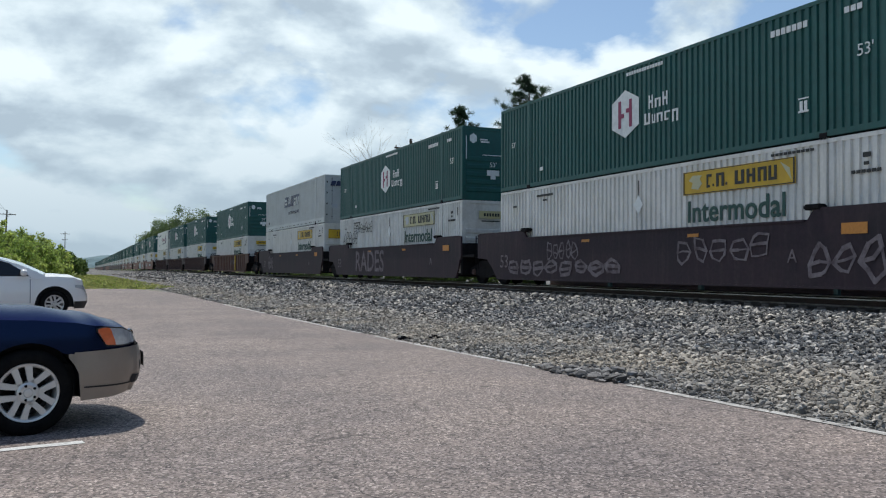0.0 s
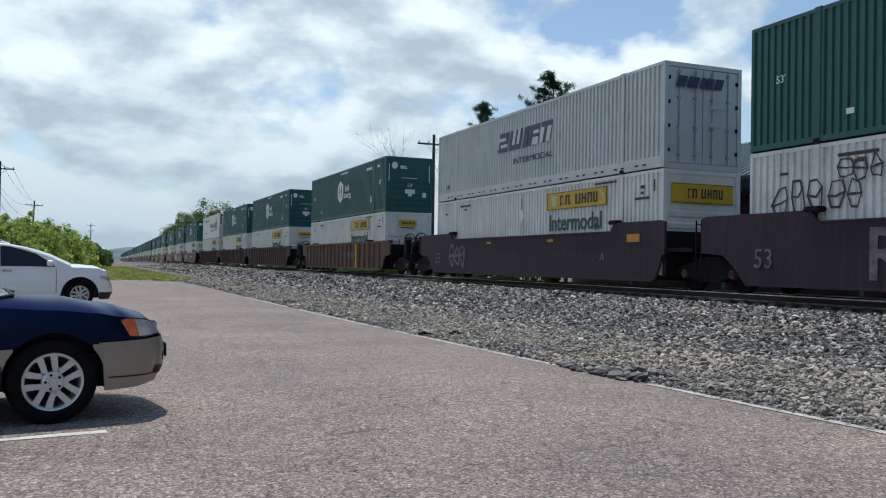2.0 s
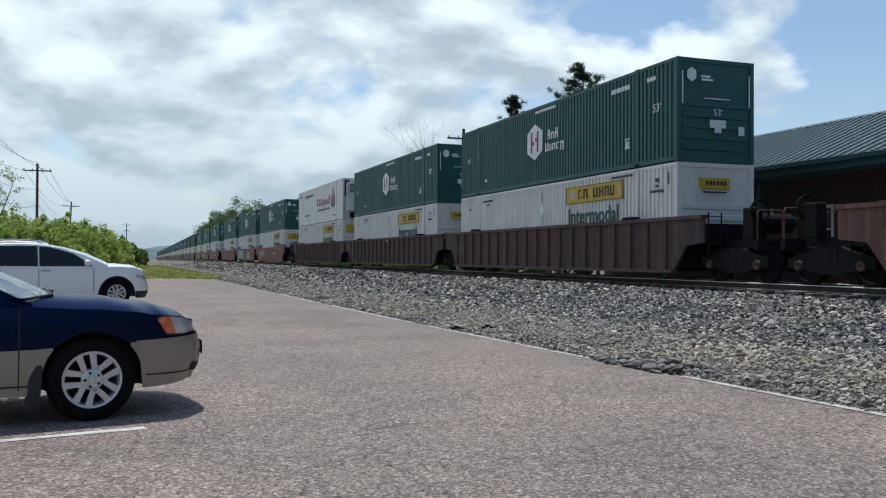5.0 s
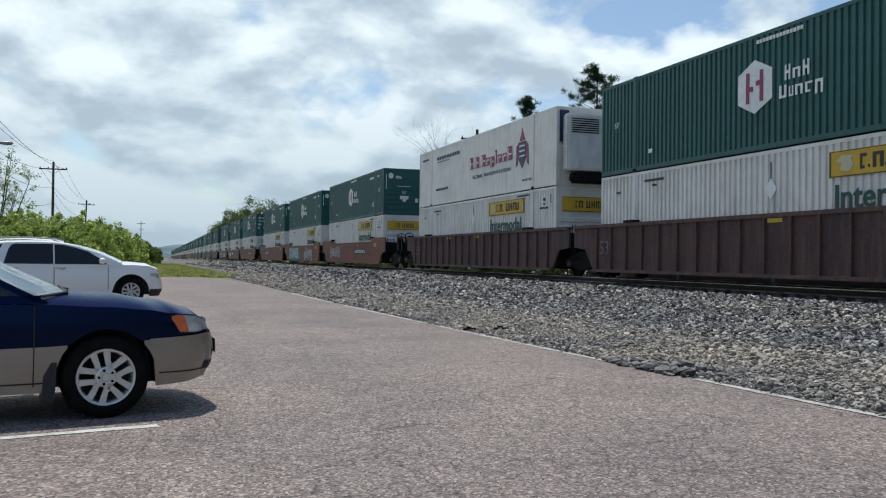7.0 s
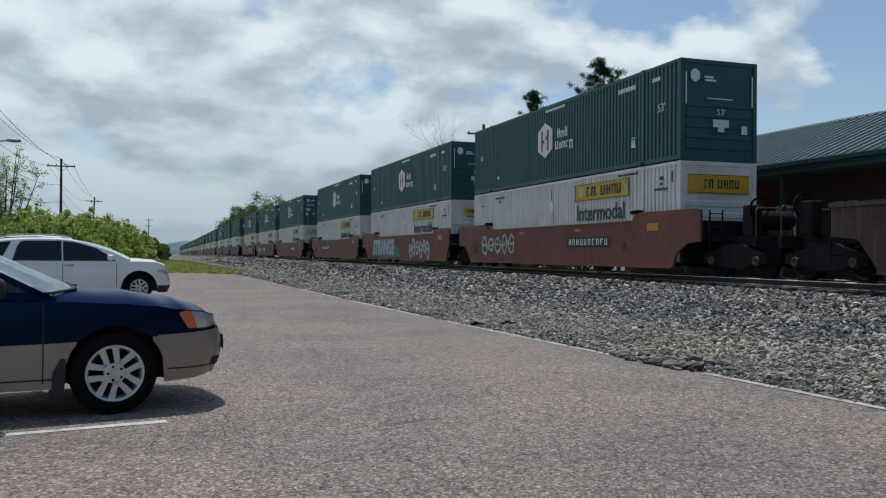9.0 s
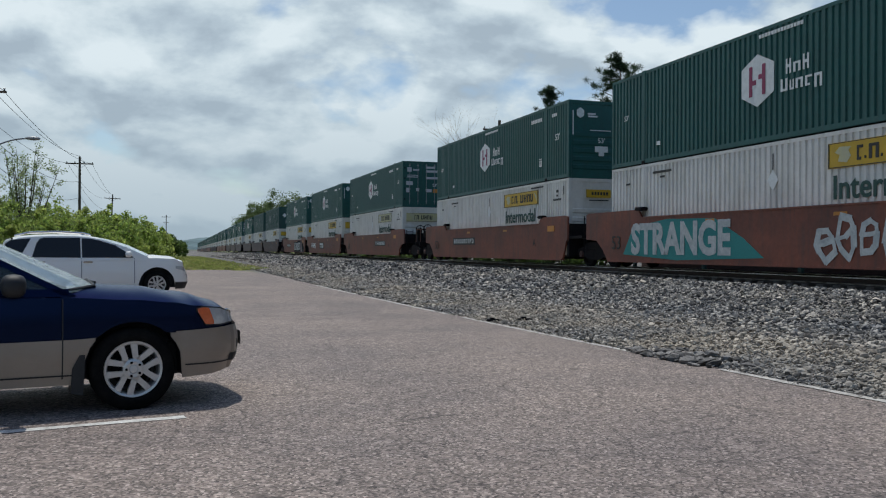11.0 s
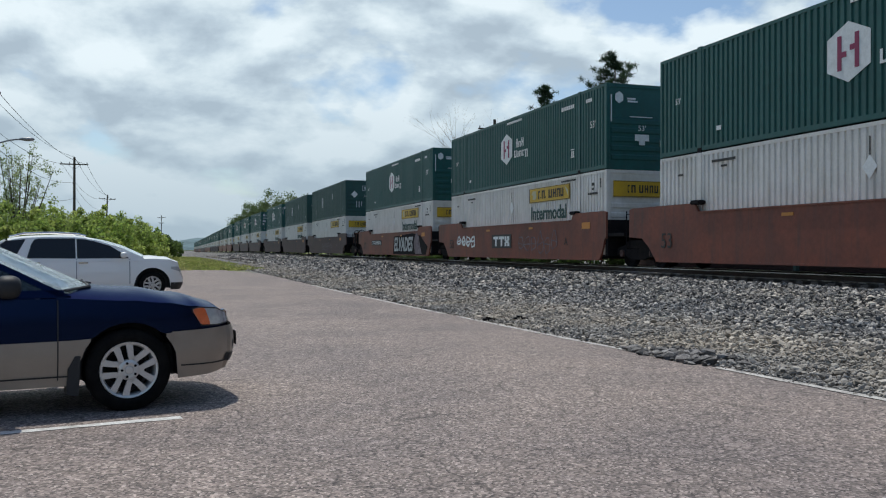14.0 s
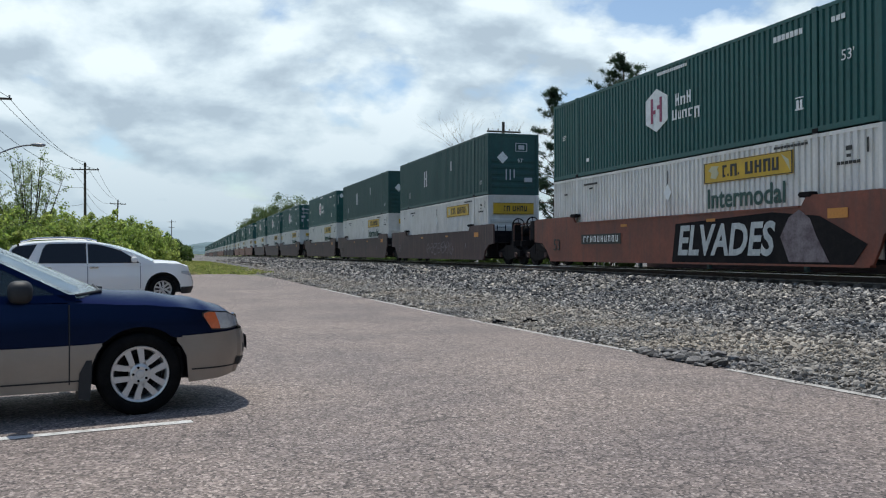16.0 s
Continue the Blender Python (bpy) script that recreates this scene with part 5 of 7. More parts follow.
# ---------- station building ----------
def build_station():
    b = base("station_building", "low dark brick station with a green metal roof and deep eaves", "building")
    x0, x1, y0, y1 = 21.6, 28.4, 3.0, 36.2
    zb = -0.05
    eave_x, eave_z, ridge_x, ridge_z = 20.0, 4.34, 25.0, 6.44
    wins = [(33.6, 1.0), (31.0, 1.0), (28.0, 1.0), (25.2, 1.0), (22.4, 1.0), (19.6, 1.0), (16.5, 1.0), (13.0, 1.0), (9.5, 1.0)]
    wall = bmesh.new()
    edges = [y0]
    for yc, w in reversed(wins):
        edges += [yc - w / 2, yc + w / 2]
    edges.append(y1)
    for i in range(0, len(edges), 2):
        box(wall, x0, x0 + 0.3, edges[i], edges[i + 1], zb, 4.2)
    for yc, w in wins:
        box(wall, x0, x0 + 0.3, yc - w / 2, yc + w / 2, zb, 1.45)
        box(wall, x0, x0 + 0.3, yc - w / 2, yc + w / 2, 3.05, 4.2)
    part("wall", wall, M["brick"], b)
    part("wall", boxes((x1 - 0.3, x1, y0, y1, zb, 4.2)), M["brick"], b)
    for y in (y0, y1 - 0.3):
        part("gable_wall", slab([(x0 + 0.3, zb), (x1 - 0.3, zb), (x1 - 0.3, 4.75), (ridge_x, 6.2), (x0 + 0.3, 4.75)], "y", y, y + 0.3), M["brick"], b)
    for yc, w in wins:
        fr = part("window", boxes((x0 - 0.03, x0 + 0.1, yc - w / 2, yc - w / 2 + 0.09, 1.45, 3.05), (x0 - 0.03, x0 + 0.1, yc + w / 2 - 0.09, yc + w / 2, 1.45, 3.05), (x0 - 0.03, x0 + 0.1, yc - w / 2 + 0.09, yc + w / 2 - 0.09, 2.95, 3.05), (x0 - 0.03, x0 + 0.1, yc - w / 2 + 0.09, yc + w / 2 - 0.09, 1.45, 1.53), (x0 - 0.01, x0 + 0.08, yc - w / 2 + 0.09, yc + w / 2 - 0.09, 2.22, 2.28)), M["trim_white"], b, "white-framed sash window")
        for za, zc in ((1.53, 2.22), (2.28, 2.95)):
            part("pane", boxes((x0 + 0.03, x0 + 0.04, yc - w / 2 + 0.09, yc + w / 2 - 0.09, za, zc)), M["pane"], fr, "dark window pane")
        part("sill", boxes((x0 - 0.08, x0 + 0.05, yc - w / 2 - 0.06, yc + w / 2 + 0.06, 1.38, 1.45)), M["trim_white"], fr)
    ya, yc = y0 - 0.8, 37.0
    slope = math.atan2(ridge_z - eave_z, ridge_x - eave_x)
    run = math.hypot(ridge_z - eave_z, ridge_x - eave_x)
    for s in (-1, 1):
        ex = ridge_x + s * (ridge_x - eave_x)
        r = part("roof", slab([(ex, eave_z), (ridge_x, ridge_z), (ridge_x, ridge_z - 0.12), (ex, eave_z - 0.12)], "y", ya, yc), M["roof_metal"], b, "standing-seam green metal roof slope")
        seam = mesh_of("seam", boxes((0, run, -0.022, 0.022, 0.0, 0.055)), M["seam"])
        for k in range(82):
            y = ya + 0.1 + k * 0.425
            if y > yc:
                break
            part("seam", seam, None, r, m=Matrix.Translation((ex, y, eave_z)) @ Matrix.Rotation(0 if s < 0 else math.pi, 4, "Z") @ Matrix.Rotation(-slope, 4, "Y"))
        part("fascia", boxes((min(ex, ex + s * 0.05), max(ex, ex + s * 0.05), ya, yc, eave_z - 0.36, eave_z - 0.02)), M["fascia"], b, "dark teal eave board")
        part("gutter", boxes((min(ex + s * 0.05, ex + s * 0.17), max(ex + s * 0.05, ex + s * 0.17), ya, yc, eave_z - 0.14, eave_z - 0.01)), M["fascia"], b)
        part("soffit", boxes((min(ex, ridge_x + s * 3.4), max(ex, ridge_x + s * 3.4), ya, yc, eave_z - 0.32, eave_z - 0.28)), M["fascia"], b)
    part("ridge_cap", slab([(ridge_x - 0.2, ridge_z - 0.05), (ridge_x, ridge_z + 0.06), (ridge_x + 0.2, ridge_z - 0.05)], "y", ya, yc), M["roof_metal"], b)
    part("roof_vent", rounded(boxes((ridge_x - 1.0, ridge_x - 0.75, 32.6, 32.85, 5.9, 6.75)), 0.03, 2), M["trim_white"], b, "small white roof vent")
    for y in (34.8, 29.5, 24.0, 18.2, 11.5, 6.0):
        p = part("eave_post", rounded(boxes((20.35, 20.5, y - 0.075, y + 0.075, 0.1, 4.02)), 0.012, 1), M["fascia"], b, "dark painted eave post")
        br = tube(bmesh.new(), (20.45, y, 3.2), (21.5, y, 3.95), 0.05, n=6)
        part("brace", br, M["fascia"], p)


build_station()
part("platform", boxes((19.3, 21.6, -2, 40, -0.05, 0.32)), M["edge_paint"])
tagged(bpy.data.objects["platform"], "pale concrete station platform", "platform", kind="structure")


# ---------- vehicles ----------
def wheel(parent, x, y, r, rim_r, width, out, spokes, name="wheel"):
    """A road wheel with tyre; out is -1 on the right side of the car."""
    c = Matrix.Translation((x, y, r))
    w = part(name, lathe([(out * k, q) for k, q in ((-width + 0.02, rim_r - 0.02), (-width, rim_r + 0.02), (-width, r - 0.03), (-width + 0.03, r), (-0.03, r), (-0.004, r - 0.025), (0.004, r - 0.06), (0.004, rim_r + 0.02), (-0.012, rim_r), (-0.03, rim_r - 0.006))], 40), M["tyre"], parent, "black road tyre", True, c)
    rim = lathe([(out * k, q) for k, q in ((-width + 0.03, rim_r - 0.03), (-0.03, rim_r - 0.028), (-0.008, rim_r - 0.018), (-0.004, rim_r - 0.002), (-0.014, rim_r + 0.004))], 40)
    for k in range(spokes):
        a = 1.815 + 6.28319 * k / spokes
        ray, across = Vector((math.cos(a), math.sin(a))), Vector((-math.sin(a), math.cos(a)))
        for d in (-1, 1):
            # each pair of spokes leaves a narrow slot between them and flares into the rim
            o = [(0.06, 0.018), (rim_r * 0.55, 0.020), (rim_r - 0.012, 0.026), (rim_r - 0.016, 0.100), (rim_r * 0.80, 0.074), (rim_r * 0.5, 0.062), (0.06, 0.066)]
            q = [ray * u + across * d * w * rim_r / 0.222 for u, w in o]
            slab([(p.x, p.y) for p in q], "y", min(out * -0.045, out * -0.012), max(out * -0.045, out * -0.012), rim)
    lathe([(out * k, q) for k, q in ((-0.05, 0.085), (-0.01, 0.08), (-0.004, 0.06), (-0.006, 0.035), (0.0, 0.03), (0.002, 0.0))], 24, rim)
    rm = part("rim", rim, M["alloy"], w, "silver alloy rim with paired spokes")
    nuts = bmesh.new()
    for k in range(5):
        a = 6.28319 * (k + 0.5) / 5
        tube(nuts, (math.cos(a) * 0.055, out * -0.02, math.sin(a) * 0.055), (math.cos(a) * 0.055, out * 0.003, math.sin(a) * 0.055), 0.011, n=6)
    part("wheel_nut", nuts, M["grime"], w)
    part("brake_disc", lathe([(out * -0.12, 0.0), (out * -0.12, rim_r * 0.68), (out * -0.14, rim_r * 0.68), (out * -0.16, 0.0)], 24), M["grime"], w, "dark brake disc")
    part("wheel_back", lathe([(out * -0.155, 0.0), (out * -0.155, rim_r - 0.03)], 24), M["plastic"], w)
    return w


def lerp_at(pts, x):
    if x <= pts[0][0]:
        return pts[0][1]
    for (a, p), (c, q) in zip(pts, pts[1:]):
        if x <= c:
            k = (x - a) / (c - a)
            return p + (q - p) * k
    return pts[-1][1]


def smooth_at(pts, x):
    if x <= pts[0][0]:
        return pts[0][1]
    for (a, p), (c, q) in zip(pts, pts[1:]):
        if x <= c:
            k = (x - a) / (c - a)
            k = k * k * (3 - 2 * k)
            return p + (q - p) * k
    return pts[-1][1]


def arch_liner(profile):
    """The upper half of a turned wheel arch."""
    bm = lathe(profile, 32)
    bmesh.ops.delete(bm, geom=[v for v in bm.verts if v.co.z < -0.12], context="VERTS")
    return bm


class Shell:
    """The painted skin of a car: x ahead from the front axle, y left, z up."""

    def __init__(self, hw, front, rear, fcorner, rcorner, rear_axle, arch, axle_z):
        self.hw, self.front, self.rear, self.arch, self.rear_axle, self.axle_z = hw, front, rear, arch, rear_axle, axle_z
        pts = []
        n = 90
        for i in range(n + 1):
            a = math.pi / 2 * i / n
            pts.append((rear + rcorner - rcorner * max(math.cos(a), 0) ** 0.72, -hw * max(math.sin(a), 0) ** 0.62))
        x, end = rear + rcorner, front - fcorner
        step = 0.04
        k = int((end - x) / step)
        pts += [(x + (end - x) * i / k, -hw) for i in range(1, k)]
        for i in range(n + 1):
            a = math.pi / 2 * i / n
            pts.append((end + fcorner * max(math.sin(a), 0) ** 0.72, -hw * max(math.cos(a), 0) ** 0.62))
        self.half = pts

    def tuck(self, z, x):
        """How far the skin leans in at a height."""
        t = 1.0
        if z > 0.72:
            t -= 0.10 * (z - 0.72) + 0.06 * max(z - 0.95, 0)
        if z < 0.45:
            t -= 0.16 * (0.45 - z)
        return t

    def arch_low(self, x):
        low = 0.0
        for ax in (0.0, self.rear_axle):
            d = abs(x - ax)
            if d < self.arch:
                low = max(low, self.axle_z + math.sqrt(self.arch ** 2 - d * d) * 1.0)
        return low

    def point(self, p, z, out=0.0, side=-1):
        x, y = p
        t = self.tuck(z, x)
        mid = (self.front + self.rear) / 2
        nose = 1.0
        if x > self.front - 0.25 and z > 0.55:
            nose = 1 - 0.16 * (z - 0.55) * (x - self.front + 0.25) / 0.25
        if x > self.front - 0.3 and z < 0.42:
            nose = 1 - 0.22 * (0.42 - z) * (x - self.front + 0.3) / 0.3
        yy = y * t - (out if abs(y) > self.hw * 0.5 else out * abs(y) / (self.hw * 0.5))
        xx = mid + (x - mid) * nose + (out if x > self.front - 0.12 else (-out if x < self.rear + 0.12 else 0))
        return (xx, yy * -side, z)

    def band(self, lo, hi, rows=5, x0=-99, x1=99, out=0.0, sides=(-1, 1), arches=True, thick=0.0, xs=None):
        bm = bmesh.new()
        for side in sides:
            prev = None
            for p in ([(x, -self.hw) for x in xs] if xs else self.half):
                if not x0 <= p[0] <= x1:
                    prev = None
                    continue
                a, c = lo(p[0]) if callable(lo) else lo, hi(p[0]) if callable(hi) else hi
                if arches and abs(p[1]) > self.hw * 0.6:
                    a = max(a, self.arch_low(p[0]))
                if c - a < 0.004:
                    prev = None
                    continue
                cur = [bm.verts.new(self.point(p, a + (c - a) * i / rows, out, side)) for i in range(rows + 1)]
                if prev:
                    for i in range(rows):
                        bm.faces.new((prev[i], cur[i], cur[i + 1], prev[i + 1]))
                prev = cur
        bmesh.ops.remove_doubles(bm, verts=bm.verts, dist=0.0005)
        if thick:
            bmesh.ops.solidify(bm, geom=bm.faces[:], thickness=thick)
        return bm

    def lid(self, edge, crown, x0, x1, cols=10):
        """A top panel (bonnet, tail): from the shoulder edge up to the crown in the middle."""
        bm = bmesh.new()
        prev = None
        for p in [q for q in self.half if x0 <= q[0] <= x1]:
            ze, zc = edge(p[0]), crown(p[0])
            s = self.point(p, ze)
            cur = []
            for i in range(2 * cols + 1):
                u = -1 + i / cols
                k = 1 - abs(u) ** 2.6
                cur.append(bm.verts.new((s[0], u * abs(s[1]), ze + (zc - ze) * k)))
            if prev:
                for i in range(2 * cols):
                    bm.faces.new((prev[i], prev[i + 1], cur[i + 1], cur[i]))
            prev = cur
        return bm


def glasshouse(root, shell, spec, paint, glass_side, glass_front):
    """Roof, pillars and windows. spec: belt height, roof height, x of screen foot, screen top, roof end, tail foot; window cuts."""
    belt, rz, xa, xb, xc, xd, hb, hr, cuts = spec
    zt = rz - 0.09

    def side(x, z, s):
        k = (z - belt) / (zt - belt)
        return (x, s * (hb + (hr - hb) * k), z)

    def xa_at(z):
        return xa + (xb - xa) * (z - belt) / (zt - belt)

    def xd_at(z):
        return xd + (xc - xd) * (z - belt) / (zt - belt)

    # roof with a soft crown
    bm = bmesh.new()
    prev = None
    for i in range(17):
        x = xc + (xb - xc) * i / 16
        e = min(i, 16 - i)
        lift = 1 - (1 - min(e / 4, 1)) ** 2
        cur = [bm.verts.new((x, hr * u, zt + (rz - zt) * (1 - abs(u) ** 2.4) * (0.55 + 0.45 * lift))) for u in [j / 7 - 1 for j in range(15)]]
        if prev:
            for j in range(14):
                bm.faces.new((prev[j], prev[j + 1], cur[j + 1], cur[j]))
        prev = cur
    part("roof", bm, paint, root, smooth=True)
    for s in (-1, 1):
        prev_x = None
        bounds = [xa] + cuts + [xd]
        for k in range(len(bounds) - 1):
            f0, f1 = bounds[k], bounds[k + 1]

            def foot(b, z, lead):
                if b == xa:
                    return xa_at(z)
                if b == xd:
                    return xd_at(z)
                return b

            g = 0.035
            zl, zh = belt + 0.03, zt - 0.035
            q = [side(foot(f0, zl, 1) - g * 1.6, zl, s), side(foot(f1, zl, 0) + g, zl, s), side(foot(f1, zh, 0) + g, zh, s), side(foot(f0, zh, 1) - g * 1.6, zh, s)]
            bm = bmesh.new()
            a = [bm.verts.new(Vector(p)) for p in q]
            c = [bm.verts.new(Vector(p) - Vector((0, s * 0.006, 0))) for p in q]
            bm.faces.new(a)
            bm.faces.new(c[::-1])
            for i in range(4):
                bm.faces.new((a[i], a[(i + 1) % 4], c[(i + 1) % 4], c[i]))
            part("side_window", bm, glass_side[min(k, len(glass_side) - 1)], root, "side window glass")
        # pillars as flat bars in the side plane
        bm = bmesh.new()

        def bar(p0, p1, p2, p3):
            v = [bm.verts.new(Vector(p) + Vector((0, s * 0.004, 0))) for p in (p0, p1, p2, p3)]
            w = [bm.verts.new(Vector(p) - Vector((0, s * 0.035, 0))) for p in (p0, p1, p2, p3)]
            bm.faces.new(v)
            bm.faces.new(w[::-1])
            for i in range(4):
                bm.faces.new((v[i], v[(i + 1) % 4], w[(i + 1) % 4], w[i]))

        bar(side(xa + 0.05, belt - 0.02, s), side(xa - 0.05, belt - 0.02, s), side(xb - 0.07, zt, s), side(xb + 0.01, zt, s))
        bar(side(xd + 0.08, belt - 0.02, s), side(xd - 0.05, belt - 0.02, s), side(xc - 0.02, zt, s), side(xc + 0.12, zt, s))
        for b in cuts:
            bar(side(b + 0.035, belt - 0.02, s), side(b - 0.035, belt - 0.02, s), side(b - 0.035, zt, s), side(b + 0.035, zt, s))
        bar(side(xb, zt - 0.035, s), side(xc, zt - 0.035, s), side(xc, zt + 0.015, s), side(xb, zt + 0.015, s))
        bar(side(xa, belt - 0.03, s), side(xd, belt - 0.03, s), side(xd, belt + 0.03, s), side(xa, belt + 0.03, s))
        part("pillar", bm, paint, root)
    for name, f, t, mat in (("windscreen", (xa, belt), (xb, zt), glass_front), ("rear_window", (xd, belt), (xc, zt), glass_side[-1])):
        bm = bmesh.new()
        prev = None
        for i in range(7):
            k = i / 6
            x, z = f[0] + (t[0] - f[0]) * k, f[1] + (t[1] - f[1]) * k
            h = hb + (hr - hb) * k - 0.03
            sg = 1 if name == "windscreen" else -1
            cur = [bm.verts.new((x + sg * 0.33 * (1 - abs(u) ** 2.4) * (1 - 0.35 * k), h * u, z + 0.01 * (1 - u * u))) for u in [j / 5 - 1 for j in range(11)]]
            if prev:
                for j in range(10):
                    bm.faces.new((prev[j], prev[j + 1], cur[j + 1], cur[j]))
            prev = cur
        bmesh.ops.solidify(bm, geom=bm.faces[:], thickness=0.006)
        part(name, bm, mat, root, "sloping curved windscreen" if name == "windscreen" else "", True)


def car_mirror(root, x, y, z, mat, s):
    bm = bmesh.new()
    bmesh.ops.create_uvsphere(bm, u_segments=20, v_segments=12, radius=1.0)
    for v in bm.verts:
        p = v.co
        k = 1.0 / max(abs(p.x) ** 3 + abs(p.y) ** 3 + abs(p.z) ** 3, 1e-6) ** (1 / 3)
        v.co = Vector((x + 0.085 * p.x * k, y + s * 0.17 + 0.115 * p.y * k, z + 0.085 * p.z * k))
    box(bm, x - 0.02, x + 0.05, min(y - s * 0.03, y + s * 0.1), max(y - s * 0.03, y + s * 0.1), z - 0.07, z - 0.02)
    part("door_mirror", bm, mat, root, "door mirror", True)


def blue_wagon(m):
    root = base("station_wagon", "dark blue station wagon with silver-beige lower cladding, parked", "car", m)
    sh = Shell(0.868, 0.94, -3.76, 0.62, 0.4, -2.65, 0.375, 0.325)
    zc = lambda x: lerp_at([(-3.8, 0.60), (-0.9, 0.575), (-0.42, 0.58), (0.0, 0.60), (0.36, 0.605), (0.6, 0.615), (0.95, 0.63)], x)
    low = lambda x: lerp_at([(-3.8, 0.34), (-3.0, 0.30), (-2.2, 0.24), (-0.45, 0.23), (0.35, 0.235), (0.62, 0.25), (0.95, 0.285)], x)
    sho = lambda x: smooth_at([(-3.8, 0.93), (-2.0, 0.935), (-0.5, 0.90), (0.0, 0.873), (0.28, 0.848), (0.5, 0.815), (0.75, 0.765), (0.95, 0.695)], x)
    cro = lambda x: smooth_at([(-3.8, 0.95), (-0.55, 1.0), (0.1, 0.955), (0.5, 0.895), (0.75, 0.83), (0.95, 0.715)], x)
    part("lower_cladding", sh.band(lambda x: low(x), zc, 6, x1=0.42, out=0.012), M["silver_car"], root, "silver-beige plastic lower cladding", True)
    bump_z = lambda x: zc(x) + 0.012
    part("front_bumper", sh.band(lambda x: low(x), bump_z, 10, x0=0.31, out=0.022), M["silver_car"], root, "silver-beige front bumper", True)
    part("bumper_groove", sh.band(lambda x: 0.335, lambda x: 0.347, 1, x0=0.38, out=0.027), M["plastic"], root)
    part("bumper_guard", sh.band(lambda x: 0.44, lambda x: 0.56, 2, x0=0.90, out=0.04), M["plastic"], root, "black plate on the bumper front")
    part("body_side", sh.band(zc, sho, 6, x1=0.955), M["blue_car"], root, "glossy dark blue body side", True)
    part("bonnet", sh.lid(sho, cro, -0.56, 0.95), M["blue_car"], root, "glossy dark blue bonnet", True)
    part("tail_deck", sh.lid(sho, lambda x: sho(x) + 0.02, -3.76, -3.3), M["blue_car"], root, smooth=True)
    part("underbody", boxes((-3.5, 0.7, -0.62, 0.62, 0.24, 0.5)), M["plastic"], root, "dark underbody")
    for ax in (0.0, -2.65):
        for s in (-1, 1):
            part("wheel_well", arch_liner([(s * 0.86, 0.385), (s * 0.5, 0.385), (s * 0.5, 0.0)]), M["plastic"], root, "dark wheel arch liner", m=Matrix.Translation((ax, 0, 0.335)))
    for s in (-1, 1):
        lamp_low = lambda x: lerp_at([(0.49, 0.775), (0.56, 0.662), (0.70, 0.656), (0.92, 0.672)], x)
        lamp_top = lambda x: lerp_at([(0.49, 0.787), (0.54, 0.800), (0.70, 0.785), (0.80, 0.757), (0.92, 0.70)], x)
        part("headlamp_surround", sh.band(lambda x: lamp_low(x) - 0.012, lambda x: lamp_top(x) + 0.010, 4, x0=0.475, x1=0.935, out=0.006, sides=(s,)), M["plastic"], root, "black gap round the headlamp", True)
        h = part("headlamp", sh.band(lamp_low, lamp_top, 6, x0=0.49, x1=0.92, out=0.012, sides=(s,)), M["lamp_glass"], root, "clear headlamp with amber corner", True)
        part("amber_corner", sh.band(lamp_low, lambda x: min(lamp_top(x), lerp_at([(0.585, 0.81), (0.645, 0.655)], x)), 5, x0=0.49, x1=0.645, out=0.018, sides=(s,)), M["amber"], h, "amber turn signal lens", True)
        part("reflector_bowl", lathe([(0, 0.0), (0.004, 0.03), (0.012, 0.05), (0.0, 0.056)], 18, axis="x"), M["chrome"], h, "bright reflector bowl", True, pose(0.80, s * 0.60, 0.715, 0, 0, s * 48))
        part("fog_recess", lathe([(0.012, 0.0), (0.012, 0.05), (0.0, 0.064), (-0.03, 0.07)], 18, axis="x"), M["plastic"], root, "dark fog lamp recess", True, pose(0.845, s * 0.66, 0.475, 0, 0, s * 44))
        part("bumper_vent", sh.band(lambda x: 0.335, lambda x: 0.40, 2, x0=0.80, x1=0.90, out=0.029, sides=(s,)), M["plastic"], root, "dark slot low in the bumper")
        part("door_seam", sh.band(lambda x: 0.28, lambda x: sho(x) - 0.01, 5, xs=(-0.525, -0.515), out=0.016, sides=(s,), arches=False), M["plastic"], root, "dark door gap")
        part("rocker_strip", sh.band(lambda x: 0.30, lambda x: 0.312, 1, x0=-2.2, x1=-0.44, out=0.018, sides=(s,), arches=False), M["plastic"], root)
        part("mud_flap", slab([(-0.46, 0.17), (-0.375, 0.15), (-0.365, 0.30), (-0.36, 0.46), (-0.40, 0.46), (-0.45, 0.36)], "y", min(s * 0.68, s * 0.884), max(s * 0.68, s * 0.884)), M["plastic"], root, "black mud flap")
        wheel(root, 0.0, s * 0.862, 0.325, 0.222, 0.205, s, 5)
        wheel(root, -2.65, s * 0.862, 0.325, 0.222, 0.205, s, 5)
        car_mirror(root, -0.86, s * 0.80, 1.0, M["plastic"], s)
    part("grille", sh.band(lambda x: 0.64, lambda x: 0.70, 2, x0=0.86, out=0.012), M["plastic"], root)
    glasshouse(root, sh, (0.935, 1.50, -0.47, -1.36, -3.1, -3.62, 0.80, 0.60, [-1.75, -2.7]), M["blue_car"], [M["car_glass"], M["car_glass"], M["car_glass"]], M["screen_glass"])
    part("cowl", boxes((-0.56, -0.42, -0.70, 0.70, 0.90, 0.945)), M["plastic"], root, "black cowl panel")
    wip = bmesh.new()
    tube(wip, (-0.24, -0.42, 0.965), (-0.24, 0.12, 1.01), 0.010, n=6)
    tube(wip, (-0.46, -0.72, 0.955), (-0.24, -0.42, 0.975), 0.012, n=6)
    tube(wip, (-0.18, 0.05, 0.985), (-0.28, 0.55, 1.0), 0.010, n=6)
    part("wiper", wip, M["plastic"], root, "black windscreen wipers")
